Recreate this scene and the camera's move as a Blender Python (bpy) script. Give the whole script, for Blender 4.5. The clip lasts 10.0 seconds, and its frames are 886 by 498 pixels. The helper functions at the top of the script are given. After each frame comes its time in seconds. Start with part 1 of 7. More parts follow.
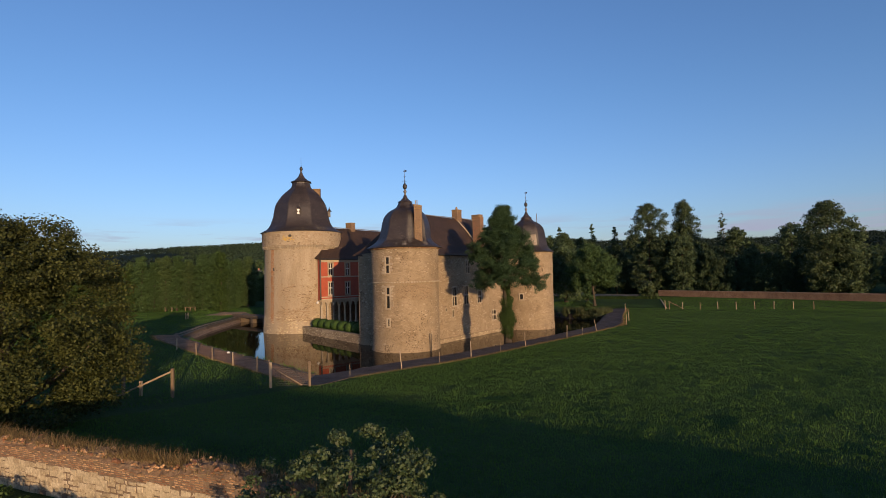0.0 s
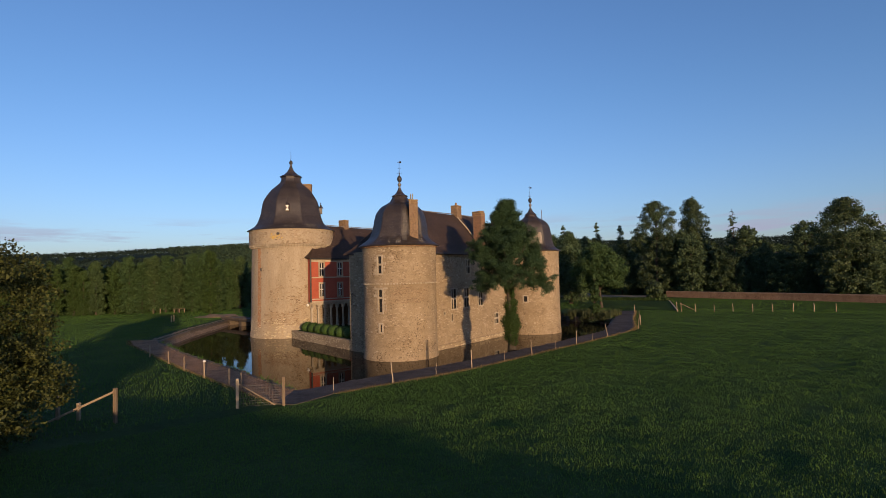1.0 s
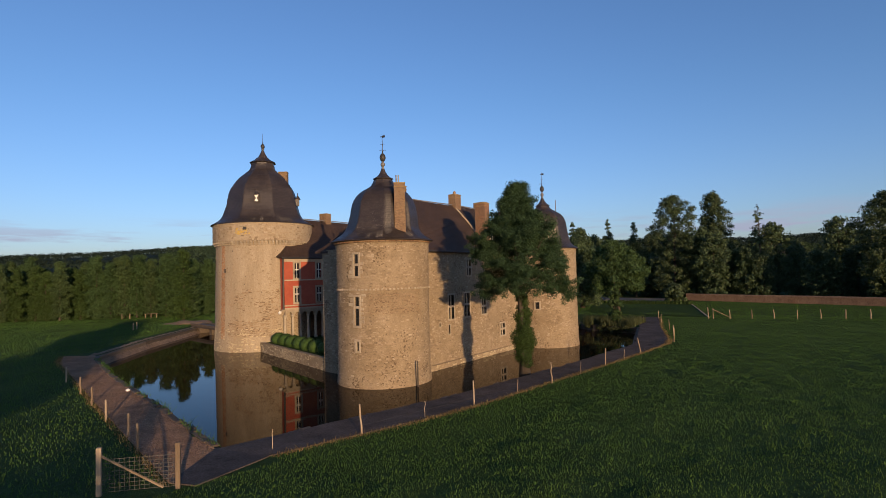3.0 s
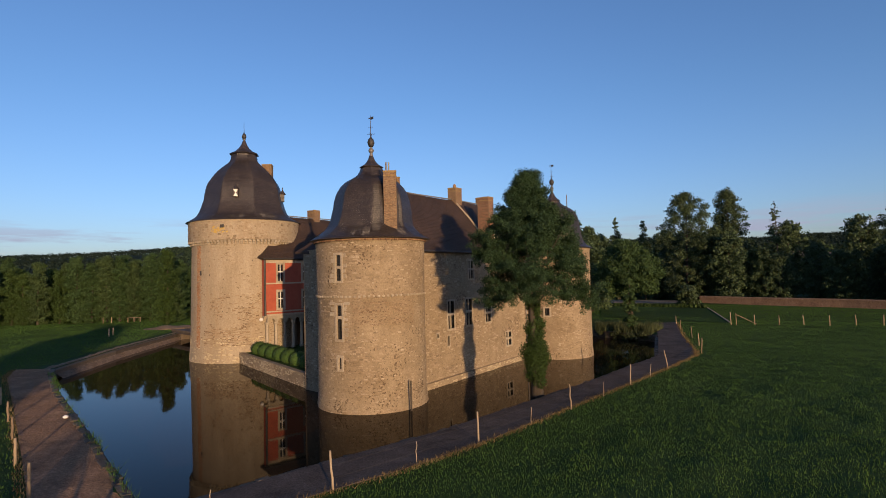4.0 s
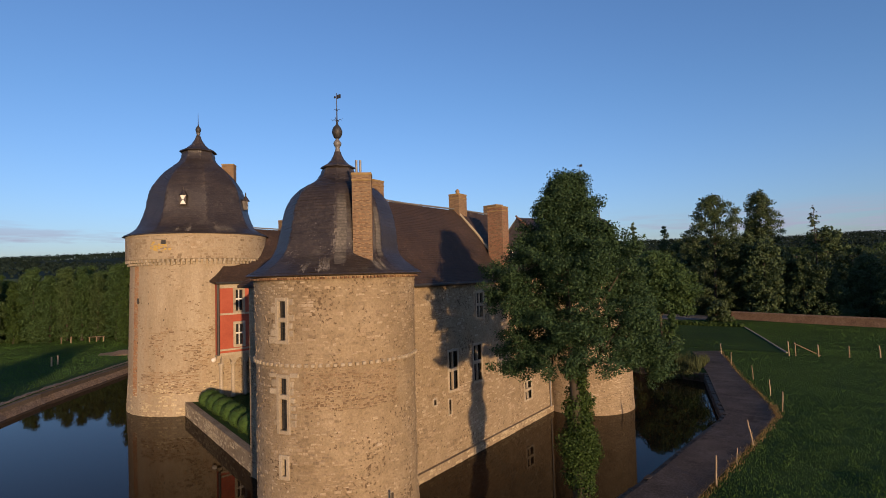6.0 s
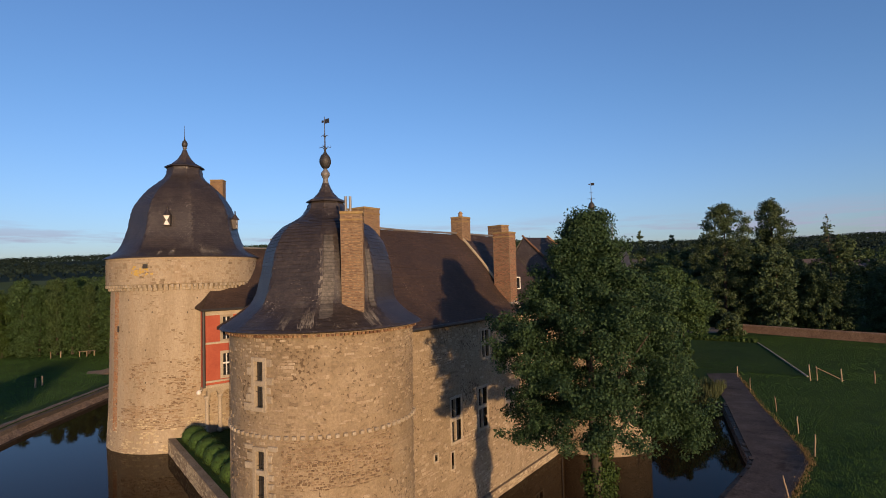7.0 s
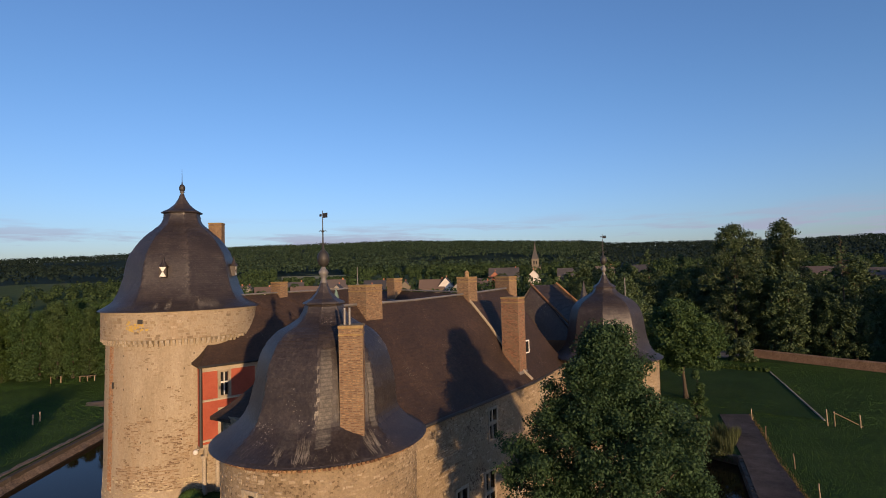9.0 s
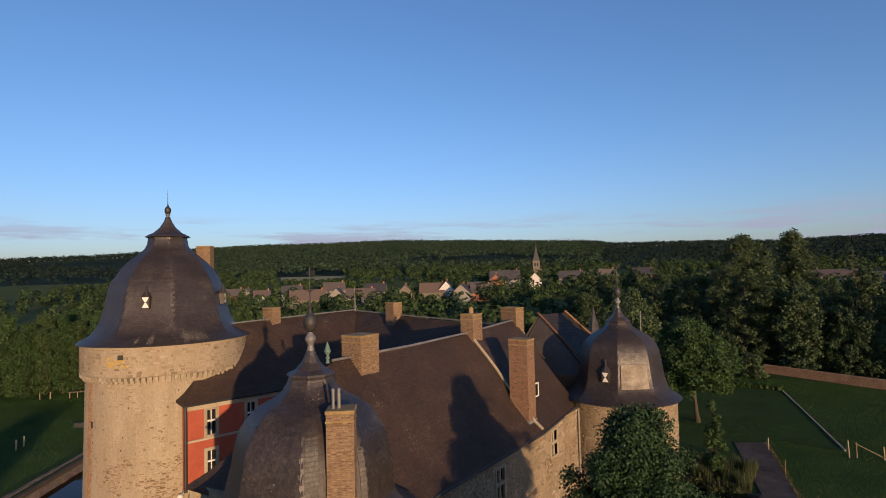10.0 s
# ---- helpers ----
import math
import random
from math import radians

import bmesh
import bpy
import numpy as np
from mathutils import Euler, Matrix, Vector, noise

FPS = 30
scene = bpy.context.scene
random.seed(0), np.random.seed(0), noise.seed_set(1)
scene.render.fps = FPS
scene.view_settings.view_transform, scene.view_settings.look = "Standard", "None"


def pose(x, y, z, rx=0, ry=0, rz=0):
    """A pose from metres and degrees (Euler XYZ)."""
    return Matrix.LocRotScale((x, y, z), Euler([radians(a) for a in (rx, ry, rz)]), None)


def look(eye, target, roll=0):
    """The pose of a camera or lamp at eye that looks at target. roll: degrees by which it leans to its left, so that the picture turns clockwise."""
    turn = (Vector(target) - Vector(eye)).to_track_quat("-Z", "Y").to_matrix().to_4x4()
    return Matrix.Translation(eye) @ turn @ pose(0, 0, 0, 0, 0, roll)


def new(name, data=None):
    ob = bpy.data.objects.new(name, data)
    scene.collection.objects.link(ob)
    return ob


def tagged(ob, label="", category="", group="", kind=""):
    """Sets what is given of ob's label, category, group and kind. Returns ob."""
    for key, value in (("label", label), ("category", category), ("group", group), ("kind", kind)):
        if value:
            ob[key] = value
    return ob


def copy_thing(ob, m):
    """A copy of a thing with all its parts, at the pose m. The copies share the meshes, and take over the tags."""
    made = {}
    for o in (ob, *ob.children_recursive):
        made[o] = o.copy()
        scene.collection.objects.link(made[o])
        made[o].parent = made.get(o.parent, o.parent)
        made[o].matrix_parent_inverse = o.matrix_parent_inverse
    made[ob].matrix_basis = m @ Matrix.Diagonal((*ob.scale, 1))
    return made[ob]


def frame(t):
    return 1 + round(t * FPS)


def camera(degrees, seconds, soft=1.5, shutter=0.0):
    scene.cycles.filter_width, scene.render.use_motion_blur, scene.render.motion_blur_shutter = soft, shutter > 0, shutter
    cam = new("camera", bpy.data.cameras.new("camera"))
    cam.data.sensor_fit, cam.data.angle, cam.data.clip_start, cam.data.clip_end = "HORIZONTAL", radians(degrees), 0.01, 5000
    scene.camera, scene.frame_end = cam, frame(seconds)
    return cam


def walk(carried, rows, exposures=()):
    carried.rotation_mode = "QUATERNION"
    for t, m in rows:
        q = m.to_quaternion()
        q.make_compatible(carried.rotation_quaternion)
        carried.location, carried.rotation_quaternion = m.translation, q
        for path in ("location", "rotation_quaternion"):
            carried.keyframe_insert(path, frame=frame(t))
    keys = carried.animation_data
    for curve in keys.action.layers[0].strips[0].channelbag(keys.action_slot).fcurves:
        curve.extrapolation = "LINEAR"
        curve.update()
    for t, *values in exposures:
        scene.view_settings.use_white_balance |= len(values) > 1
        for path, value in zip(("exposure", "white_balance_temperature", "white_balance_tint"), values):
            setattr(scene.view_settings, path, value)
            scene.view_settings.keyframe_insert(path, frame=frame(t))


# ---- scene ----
cam = camera(77.89, 10.0, 0.9)
PATH = [
    (0, 39.847, -50.476, 8.497, 92.63, 1.494, 34.341),
    (0.5, 38.451, -48.219, 8.52, 92.607, 1.494, 34.347),
    (1, 37.017, -45.874, 8.556, 92.634, 1.504, 34.384),
    (1.5, 35.536, -43.45, 8.595, 92.642, 1.514, 34.4),
    (2, 34.015, -40.945, 8.634, 92.659, 1.534, 34.417),
    (2.5, 32.393, -38.359, 8.694, 92.656, 1.544, 34.433),
    (4, 27.142, -30.145, 9.022, 92.668, 1.575, 34.532),
    (4.5, 25.369, -27.406, 9.362, 92.655, 1.595, 34.589),
    (5, 23.612, -24.69, 9.9, 92.662, 1.605, 34.615),
    (5.5, 21.863, -22.074, 10.583, 92.669, 1.605, 34.651),
    (7, 18.482, -17.13, 13.637, 92.711, 1.595, 34.841),
    (7.5, 18.447, -17.013, 14.67, 92.708, 1.575, 35.017),
    (8, 18.427, -16.929, 15.789, 92.665, 1.535, 35.173),
    (8.5, 18.181, -16.571, 16.958, 92.622, 1.515, 35.26),
    (9, 17.664, -15.896, 18.14, 92.58, 1.525, 35.286),
    (9.5, 16.924, -14.92, 19.365, 92.487, 1.495, 35.302),
    (10, 15.976, -13.652, 20.644, 92.414, 1.465, 35.309),
]
walk(cam, [(t, pose(x, y, z, rx, ry, rz)) for t, x, y, z, rx, ry, rz in PATH], [(0.0, 0.37, 6500, 16), (10.0, 0.37, 6500, 16)])

# ---- world, sun ----
SUN_FROM = Vector((0.83, -0.555, 0.098))
world = bpy.data.worlds.new("sky")
scene.world = world
world.use_nodes = True
wn = world.node_tree.nodes
sky = wn.new("ShaderNodeTexSky")
sky.sky_type = "NISHITA"
sky.sun_disc = False
sky.sun_elevation = radians(9)
sky.sun_rotation = math.atan2(SUN_FROM.x, SUN_FROM.y)
sky.altitude, sky.air_density, sky.dust_density, sky.ozone_density = 200, 1.0, 1.2, 4.2
wn["Background"].inputs["Strength"].default_value = 0.15
wl = world.node_tree.links.new
tc = wn.new("ShaderNodeTexCoord")
sep = wn.new("ShaderNodeSeparateXYZ")
wl(tc.outputs["Generated"], sep.inputs[0])
cmap = wn.new("ShaderNodeMapping")
cmap.inputs["Scale"].default_value = (3.2, 3.2, 34.0)
wl(tc.outputs["Generated"], cmap.inputs["Vector"])
cn = wn.new("ShaderNodeTexNoise")
cn.inputs["Scale"].default_value, cn.inputs["Detail"].default_value, cn.inputs["Roughness"].default_value = 1.5, 7.0, 0.6
wl(cmap.outputs["Vector"], cn.inputs["Vector"])
shape = wn.new("ShaderNodeMapRange")
shape.inputs["From Min"].default_value, shape.inputs["From Max"].default_value = 0.50, 0.62
wl(cn.outputs["Fac"], shape.inputs["Value"])
low = wn.new("ShaderNodeMapRange")
low.inputs["From Min"].default_value, low.inputs["From Max"].default_value = 0.105, 0.06
wl(sep.outputs["Z"], low.inputs["Value"])
amount = wn.new("ShaderNodeMath")
amount.operation = "MULTIPLY"
above = wn.new("ShaderNodeMapRange")
above.inputs["From Min"].default_value, above.inputs["From Max"].default_value = 0.0, 0.02
wl(sep.outputs["Z"], above.inputs["Value"])
band = wn.new("ShaderNodeMath")
band.operation = "MULTIPLY"
wl(low.outputs["Result"], band.inputs[0])
wl(above.outputs["Result"], band.inputs[1])
wl(shape.outputs["Result"], amount.inputs[0])
wl(band.outputs[0], amount.inputs[1])
thin = wn.new("ShaderNodeMath")
thin.operation = "MULTIPLY"
thin.inputs[1].default_value = 0.9
wl(amount.outputs[0], thin.inputs[0])
cm = wn.new("ShaderNodeMix")
cm.data_type = "RGBA"
wl(thin.outputs[0], cm.inputs[0])
tint = wn.new("ShaderNodeMix")
tint.data_type, tint.blend_type = "RGBA", "MULTIPLY"
tint.inputs[0].default_value = 1.0
rise = wn.new("ShaderNodeMapRange")
rise.inputs["From Min"].default_value, rise.inputs["From Max"].default_value = 0.03, 0.3
wl(sep.outputs["Z"], rise.inputs["Value"])
hue = wn.new("ShaderNodeMix")
hue.data_type = "RGBA"
hue.inputs[6].default_value = (1.13, 0.97, 1.03, 1)
hue.inputs[7].default_value = (1.04, 0.99, 1.0, 1)
wl(rise.outputs["Result"], hue.inputs[0])
wl(hue.outputs[2], tint.inputs[7])
wl(sky.outputs["Color"], tint.inputs[6])
wl(tint.outputs[2], cm.inputs[6])
cm.inputs[7].default_value = (1.95, 2.12, 2.75, 1)
wl(cm.outputs[2], wn["Background"].inputs["Color"])
sun = new("sun", bpy.data.lights.new("sun", "SUN"))
sun.data.energy, sun.data.angle, sun.data.color = 4.7, radians(0.6), (1.0, 0.67, 0.36)
sun.matrix_world = look(SUN_FROM * 300, (0, 0, 0))


# ---- materials ----
def node(nt, kind, **values):
    n = nt.nodes.new(kind)
    for key, value in values.items():
        n.inputs[key.replace("_", " ")].default_value = value
    return n


def surface(name, cols, scale=1.0, rough=0.85, bump=0.3, fine=12.0, island=0.0, each=0.0, metal=0.0, stretch=(1, 1, 1), dist=0.02,
            stain=None, stain_scale=0.4, stain_cut=(0.55, 0.7), courses=0.0, translucent=0.0, spec=0.5, grit=None, tuft=None, fleck=None):
    """A material in world-size noise: a ramp of colours, a fine grain, stains, optional courses in height."""
    m = bpy.data.materials.new(name)
    m.use_nodes = True
    nt = m.node_tree
    ln = nt.links.new
    p = nt.nodes["Principled BSDF"]
    p.inputs["Roughness"].default_value = rough
    p.inputs["Metallic"].default_value = metal
    p.inputs["Specular IOR Level"].default_value = spec
    geo = nt.nodes.new("ShaderNodeNewGeometry")
    mp = nt.nodes.new("ShaderNodeMapping")
    mp.inputs["Scale"].default_value = stretch
    ln(geo.outputs["Position"], mp.inputs["Vector"])
    n1 = node(nt, "ShaderNodeTexNoise", Scale=scale, Detail=6.0, Roughness=0.62)
    n2 = node(nt, "ShaderNodeTexNoise", Scale=fine, Detail=4.0, Roughness=0.6)
    ln(mp.outputs["Vector"], n1.inputs["Vector"])
    ln(mp.outputs["Vector"], n2.inputs["Vector"])
    mix = nt.nodes.new("ShaderNodeMath")
    mix.operation = "MULTIPLY_ADD"
    ln(n2.outputs["Fac"], mix.inputs[0])
    mix.inputs[1].default_value = 0.45
    sub = nt.nodes.new("ShaderNodeMath")
    sub.operation = "MULTIPLY_ADD"
    ln(n1.outputs["Fac"], sub.inputs[0])
    sub.inputs[1].default_value = 0.9
    sub.inputs[2].default_value = -0.18
    ln(sub.outputs[0], mix.inputs[2])
    fac = mix.outputs[0]
    if island or each:
        if island:
            src = geo.outputs["Random Per Island"]
        else:
            src = nt.nodes.new("ShaderNodeObjectInfo").outputs["Random"]
        amount = island or each
        a = nt.nodes.new("ShaderNodeMath")
        a.operation = "MULTIPLY_ADD"
        ln(src, a.inputs[0])
        a.inputs[1].default_value = amount
        b = nt.nodes.new("ShaderNodeMath")
        b.operation = "MULTIPLY_ADD"
        ln(fac, b.inputs[0])
        b.inputs[1].default_value = 1.0 - 0.5 * amount
        b.inputs[2].default_value = -0.25 * amount
        ln(b.outputs[0], a.inputs[2])
        fac = a.outputs[0]
    ramp = nt.nodes.new("ShaderNodeValToRGB")
    el = ramp.color_ramp.elements
    while len(el) < len(cols):
        el.new(0.5)
    for i, c in enumerate(cols):
        el[i].position = 0.22 + 0.56 * i / (len(cols) - 1)
        el[i].color = (*c, 1)
    ln(fac, ramp.inputs["Fac"])
    col = ramp.outputs["Color"]
    if stain:
        n3 = node(nt, "ShaderNodeTexNoise", Scale=stain_scale, Detail=9.0, Roughness=0.7)
        ln(mp.outputs["Vector"], n3.inputs["Vector"])
        mr = node(nt, "ShaderNodeMapRange")
        mr.inputs["From Min"].default_value, mr.inputs["From Max"].default_value = stain_cut
        ln(n3.outputs["Fac"], mr.inputs["Value"])
        mx = nt.nodes.new("ShaderNodeMix")
        mx.data_type = "RGBA"
        ln(mr.outputs["Result"], mx.inputs[0])
        ln(col, mx.inputs[6])
        mx.inputs[7].default_value = (*stain, 1)
        col = mx.outputs[2]
    height = mix.outputs[0]
    if grit:
        n4 = node(nt, "ShaderNodeTexNoise", Scale=grit[0], Detail=5.0, Roughness=0.75)
        ln(geo.outputs["Position"], n4.inputs["Vector"])
        gr = node(nt, "ShaderNodeMapRange")
        gr.inputs["From Min"].default_value, gr.inputs["From Max"].default_value = 0.34, 0.66
        gr.inputs["To Min"].default_value, gr.inputs["To Max"].default_value = grit[1], grit[2]
        ln(n4.outputs["Fac"], gr.inputs["Value"])
        mg = nt.nodes.new("ShaderNodeMix")
        mg.data_type, mg.blend_type = "RGBA", "MULTIPLY"
        mg.inputs[0].default_value = 1.0
        ln(col, mg.inputs[6])
        ln(gr.outputs["Result"], mg.inputs[7])
        col = mg.outputs[2]
        gh = nt.nodes.new("ShaderNodeMath")
        gh.operation = "MULTIPLY_ADD"
        ln(n4.outputs["Fac"], gh.inputs[0])
        gh.inputs[1].default_value = 0.8
        ln(height, gh.inputs[2])
        height = gh.outputs[0]
    if fleck:
        n5 = node(nt, "ShaderNodeTexNoise", Scale=fleck[0], Detail=3.0, Roughness=0.6)
        n6 = node(nt, "ShaderNodeTexNoise", Scale=fleck[0] * 0.07, Detail=2.0)
        for q in (n5, n6):
            ln(geo.outputs["Position"], q.inputs["Vector"])
        fs = nt.nodes.new("ShaderNodeMath")
        fs.operation = "MULTIPLY_ADD"
        ln(n6.outputs["Fac"], fs.inputs[0])
        fs.inputs[1].default_value = 0.5
        ln(n5.outputs["Fac"], fs.inputs[2])
        fm_ = node(nt, "ShaderNodeMapRange")
        fm_.inputs["From Min"].default_value, fm_.inputs["From Max"].default_value = fleck[1], fleck[1] + 0.05
        ln(fs.outputs[0], fm_.inputs["Value"])
        fx = nt.nodes.new("ShaderNodeMix")
        fx.data_type = "RGBA"
        ln(fm_.outputs["Result"], fx.inputs[0])
        ln(col, fx.inputs[6])
        fx.inputs[7].default_value = (*fleck[2], 1)
        col = fx.outputs[2]
    if courses:
        sx = nt.nodes.new("ShaderNodeSeparateXYZ")
        ln(geo.outputs["Position"], sx.inputs[0])
        dv = nt.nodes.new("ShaderNodeMath")
        dv.operation = "DIVIDE"
        ln(sx.outputs["Z"], dv.inputs[0])
        dv.inputs[1].default_value = courses
        fr = nt.nodes.new("ShaderNodeMath")
        fr.operation = "FRACT"
        ln(dv.outputs[0], fr.inputs[0])
        ad = nt.nodes.new("ShaderNodeMath")
        ad.operation = "MULTIPLY_ADD"
        ln(fr.outputs[0], ad.inputs[0])
        ad.inputs[1].default_value = -0.9
        ln(height, ad.inputs[2])
        height = ad.outputs[0]
        dk = nt.nodes.new("ShaderNodeMapRange")
        dk.inputs["From Min"].default_value, dk.inputs["From Max"].default_value = 0.0, 0.30
        dk.inputs["To Min"].default_value = 0.45
        ln(fr.outputs[0], dk.inputs["Value"])
        ml = nt.nodes.new("ShaderNodeMix")
        ml.data_type, ml.blend_type = "RGBA", "MULTIPLY"
        ml.inputs[0].default_value = 1.0
        ln(col, ml.inputs[6])
        ln(dk.outputs["Result"], ml.inputs[7])
        col = ml.outputs[2]
    ln(col, p.inputs["Base Color"])
    if bump:
        bp = nt.nodes.new("ShaderNodeBump")
        bp.inputs["Strength"].default_value, bp.inputs["Distance"].default_value = bump, dist
        ln(height, bp.inputs["Height"])
        ln(bp.outputs["Normal"], p.inputs["Normal"])
        if tuft:
            m.cycles.use_bump_map_correction = False
            n7 = node(nt, "ShaderNodeTexNoise", Scale=tuft[0], Detail=4.0, Roughness=0.7)
            ln(geo.outputs["Position"], n7.inputs["Vector"])
            b2 = nt.nodes.new("ShaderNodeBump")
            b2.inputs["Strength"].default_value, b2.inputs["Distance"].default_value = 1.0, tuft[1]
            ln(n7.outputs["Fac"], b2.inputs["Height"])
            ln(bp.outputs["Normal"], b2.inputs["Normal"])
            ln(b2.outputs["Normal"], p.inputs["Normal"])
    if translucent:
        tr = nt.nodes.new("ShaderNodeBsdfTranslucent")
        ln(col, tr.inputs["Color"])
        ms = nt.nodes.new("ShaderNodeMixShader")
        ms.inputs[0].default_value = translucent
        ln(p.outputs[0], ms.inputs[1])
        ln(tr.outputs[0], ms.inputs[2])
        ln(ms.outputs[0], nt.nodes["Material Output"].inputs["Surface"])
    return m


STONE = surface("rubble_stone", [(0.141, 0.106, 0.065), (0.224, 0.172, 0.111), (0.287, 0.229, 0.153), (0.353, 0.299, 0.221)], 0.45, 0.9, 0.8, 9, island=0.42, dist=0.04,
                stain=(0.165, 0.118, 0.07), stain_scale=0.35, stain_cut=(0.50, 0.78), grit=(13.0, 0.74, 1.14))
STONE_ONE = surface("rubble_stone_single", [(0.141, 0.106, 0.065), (0.224, 0.172, 0.111), (0.287, 0.229, 0.153), (0.353, 0.299, 0.221)], 0.45, 0.9, 0.8, 9, each=0.42, dist=0.04,
                    stain=(0.16, 0.112, 0.062), stain_scale=0.35, stain_cut=(0.50, 0.78), grit=(13.0, 0.74, 1.14))
STONE_B = surface("brown_stone", [(0.131, 0.085, 0.050), (0.210, 0.145, 0.084), (0.277, 0.204, 0.130)], 0.6, 0.9, 0.8, 11, island=0.6, dist=0.04, grit=(14.0, 0.6, 1.2))
STONE_L = surface("dressed_stone", [(0.214, 0.175, 0.122), (0.285, 0.242, 0.175), (0.351, 0.309, 0.237)], 0.8, 0.85, 0.4, 10, each=0.3, grit=(12.0, 0.75, 1.15))
# the mortar's fleck paints dark spots for the shade of small pits
MORTAR = surface("lime_mortar", [(0.165, 0.122, 0.072), (0.236, 0.183, 0.116), (0.298, 0.242, 0.164)], 0.8, 0.95, 0.8, 14, dist=0.035, stain=(0.13, 0.092, 0.05), stain_scale=0.3, stain_cut=(0.5, 0.78), grit=(9.0, 0.72, 1.14), fleck=(7.0, 0.86, (0.085, 0.058, 0.032)))
BRICK = surface("old_brick", [(0.102, 0.051, 0.028), (0.182, 0.101, 0.051), (0.250, 0.159, 0.083)], 0.8, 0.9, 0.6, 14, island=0.8, grit=(16.0, 0.6, 1.2))
WALL_BRICK = surface("orange_wall_brick", [(0.19, 0.088, 0.044), (0.32, 0.175, 0.086), (0.42, 0.27, 0.145)], 0.8, 0.9, 0.6, 14, island=0.8, grit=(16.0, 0.55, 1.2))
BRICK_FAR = surface("far_brick", [(0.13, 0.075, 0.045), (0.20, 0.12, 0.07), (0.27, 0.18, 0.115)], 0.6, 0.9, 0.5, 9, grit=(5.0, 0.6, 1.25))
RED_BRICK = surface("red_chimney_brick", [(0.10, 0.034, 0.019), (0.18, 0.064, 0.034), (0.25, 0.108, 0.060)], 0.8, 0.9, 0.6, 14, island=0.8, grit=(16.0, 0.6, 1.2))
CHIMNEY_JOINT = surface("chimney_joint", [(0.115, 0.079, 0.048), (0.180, 0.133, 0.086)], 1.0, 0.95, 0.4, 18)
BRICK_JOINT = surface("brick_joint", [(0.121, 0.083, 0.050), (0.186, 0.135, 0.088)], 1.0, 0.95, 0.4, 18, grit=(10.0, 0.6, 1.2))
RED = surface("red_wash", [(0.215, 0.041, 0.020), (0.280, 0.060, 0.031), (0.310, 0.083, 0.044)], 0.9, 0.85, 0.2, 8)
SLATE = surface("slate", [(0.017, 0.013, 0.012), (0.029, 0.023, 0.020), (0.048, 0.038, 0.032)], 0.6, 0.46, 0.5, 9, island=0.2, dist=0.02,
                stain=(0.075, 0.066, 0.055), stain_scale=0.9, stain_cut=(0.56, 0.78), grit=(9.0, 0.6, 1.35), fleck=(16.0, 0.965, (0.24, 0.22, 0.19)))
TILE = surface("roof_slate_brown", [(0.014, 0.008, 0.005), (0.028, 0.016, 0.010), (0.040, 0.023, 0.014), (0.062, 0.036, 0.022)], 0.5, 0.72, 0.6, 20, island=0.16, dist=0.02,
               stain=(0.11, 0.085, 0.055), stain_scale=1.6, stain_cut=(0.68, 0.80), grit=(8.0, 0.6, 1.35), fleck=(14.0, 0.97, (0.2, 0.17, 0.13)))
LEAD = surface("lead_sheet", [(0.075, 0.075, 0.083), (0.128, 0.124, 0.120), (0.180, 0.173, 0.158)], 1.2, 0.5, 0.2, 8)
IRON = surface("wrought_iron", [(0.015, 0.015, 0.015), (0.03, 0.028, 0.026)], 3, 0.6, 0.1, 20)
GLASS = surface("window_glass", [(0.010, 0.012, 0.014), (0.02, 0.022, 0.025)], 1.0, 0.08, 0.0, 3)
WHITE = surface("white_paint", [(0.558, 0.540, 0.504), (0.648, 0.630, 0.594)], 2, 0.6, 0.1, 12)
GRASS = surface("meadow_grass", [(0.014, 0.031, 0.008), (0.023, 0.048, 0.012), (0.035, 0.066, 0.017)], 0.35, 0.9, 0.6, 2.6, dist=0.10,
                stain=(0.040, 0.066, 0.018), stain_scale=0.12, stain_cut=(0.5, 0.75), spec=0.1, grit=(3.2, 0.75, 1.2), tuft=(6.0, 0.05))
BLADE = surface("grass_blade", [(0.037, 0.082, 0.018), (0.053, 0.109, 0.023), (0.072, 0.136, 0.030)], 0.12, 0.8, 0.0, 1.2, island=0.2, translucent=0.25, spec=0.1)
REED = surface("reed_leaf", [(0.035, 0.046, 0.018), (0.060, 0.076, 0.030), (0.090, 0.105, 0.046)], 0.5, 0.8, 0.0, 4, island=0.7, translucent=0.3, spec=0.2)
STRAW = surface("dry_grass", [(0.091, 0.063, 0.028), (0.154, 0.112, 0.049), (0.210, 0.161, 0.077)], 0.8, 0.9, 0.0, 4, island=0.8, translucent=0.25, spec=0.2)
FAR_GRASS = surface("far_fields", [(0.030, 0.045, 0.014), (0.05, 0.075, 0.02), (0.10, 0.10, 0.035)], 0.02, 0.95, 0.3, 0.3, spec=0.1)
PATHM = surface("worn_tarmac", [(0.050, 0.040, 0.034), (0.082, 0.067, 0.057), (0.128, 0.106, 0.090)], 0.7, 0.95, 0.5, 16,
                stain=(0.026, 0.021, 0.017), stain_scale=0.5, stain_cut=(0.55, 0.72), spec=0.1, grit=(11.0, 0.6, 1.4))
KERB = surface("kerb_stone", [(0.035, 0.026, 0.017), (0.070, 0.053, 0.036), (0.13, 0.10, 0.070)], 1.5, 0.9, 0.7, 9, island=0.7, grit=(10.0, 0.55, 1.3))
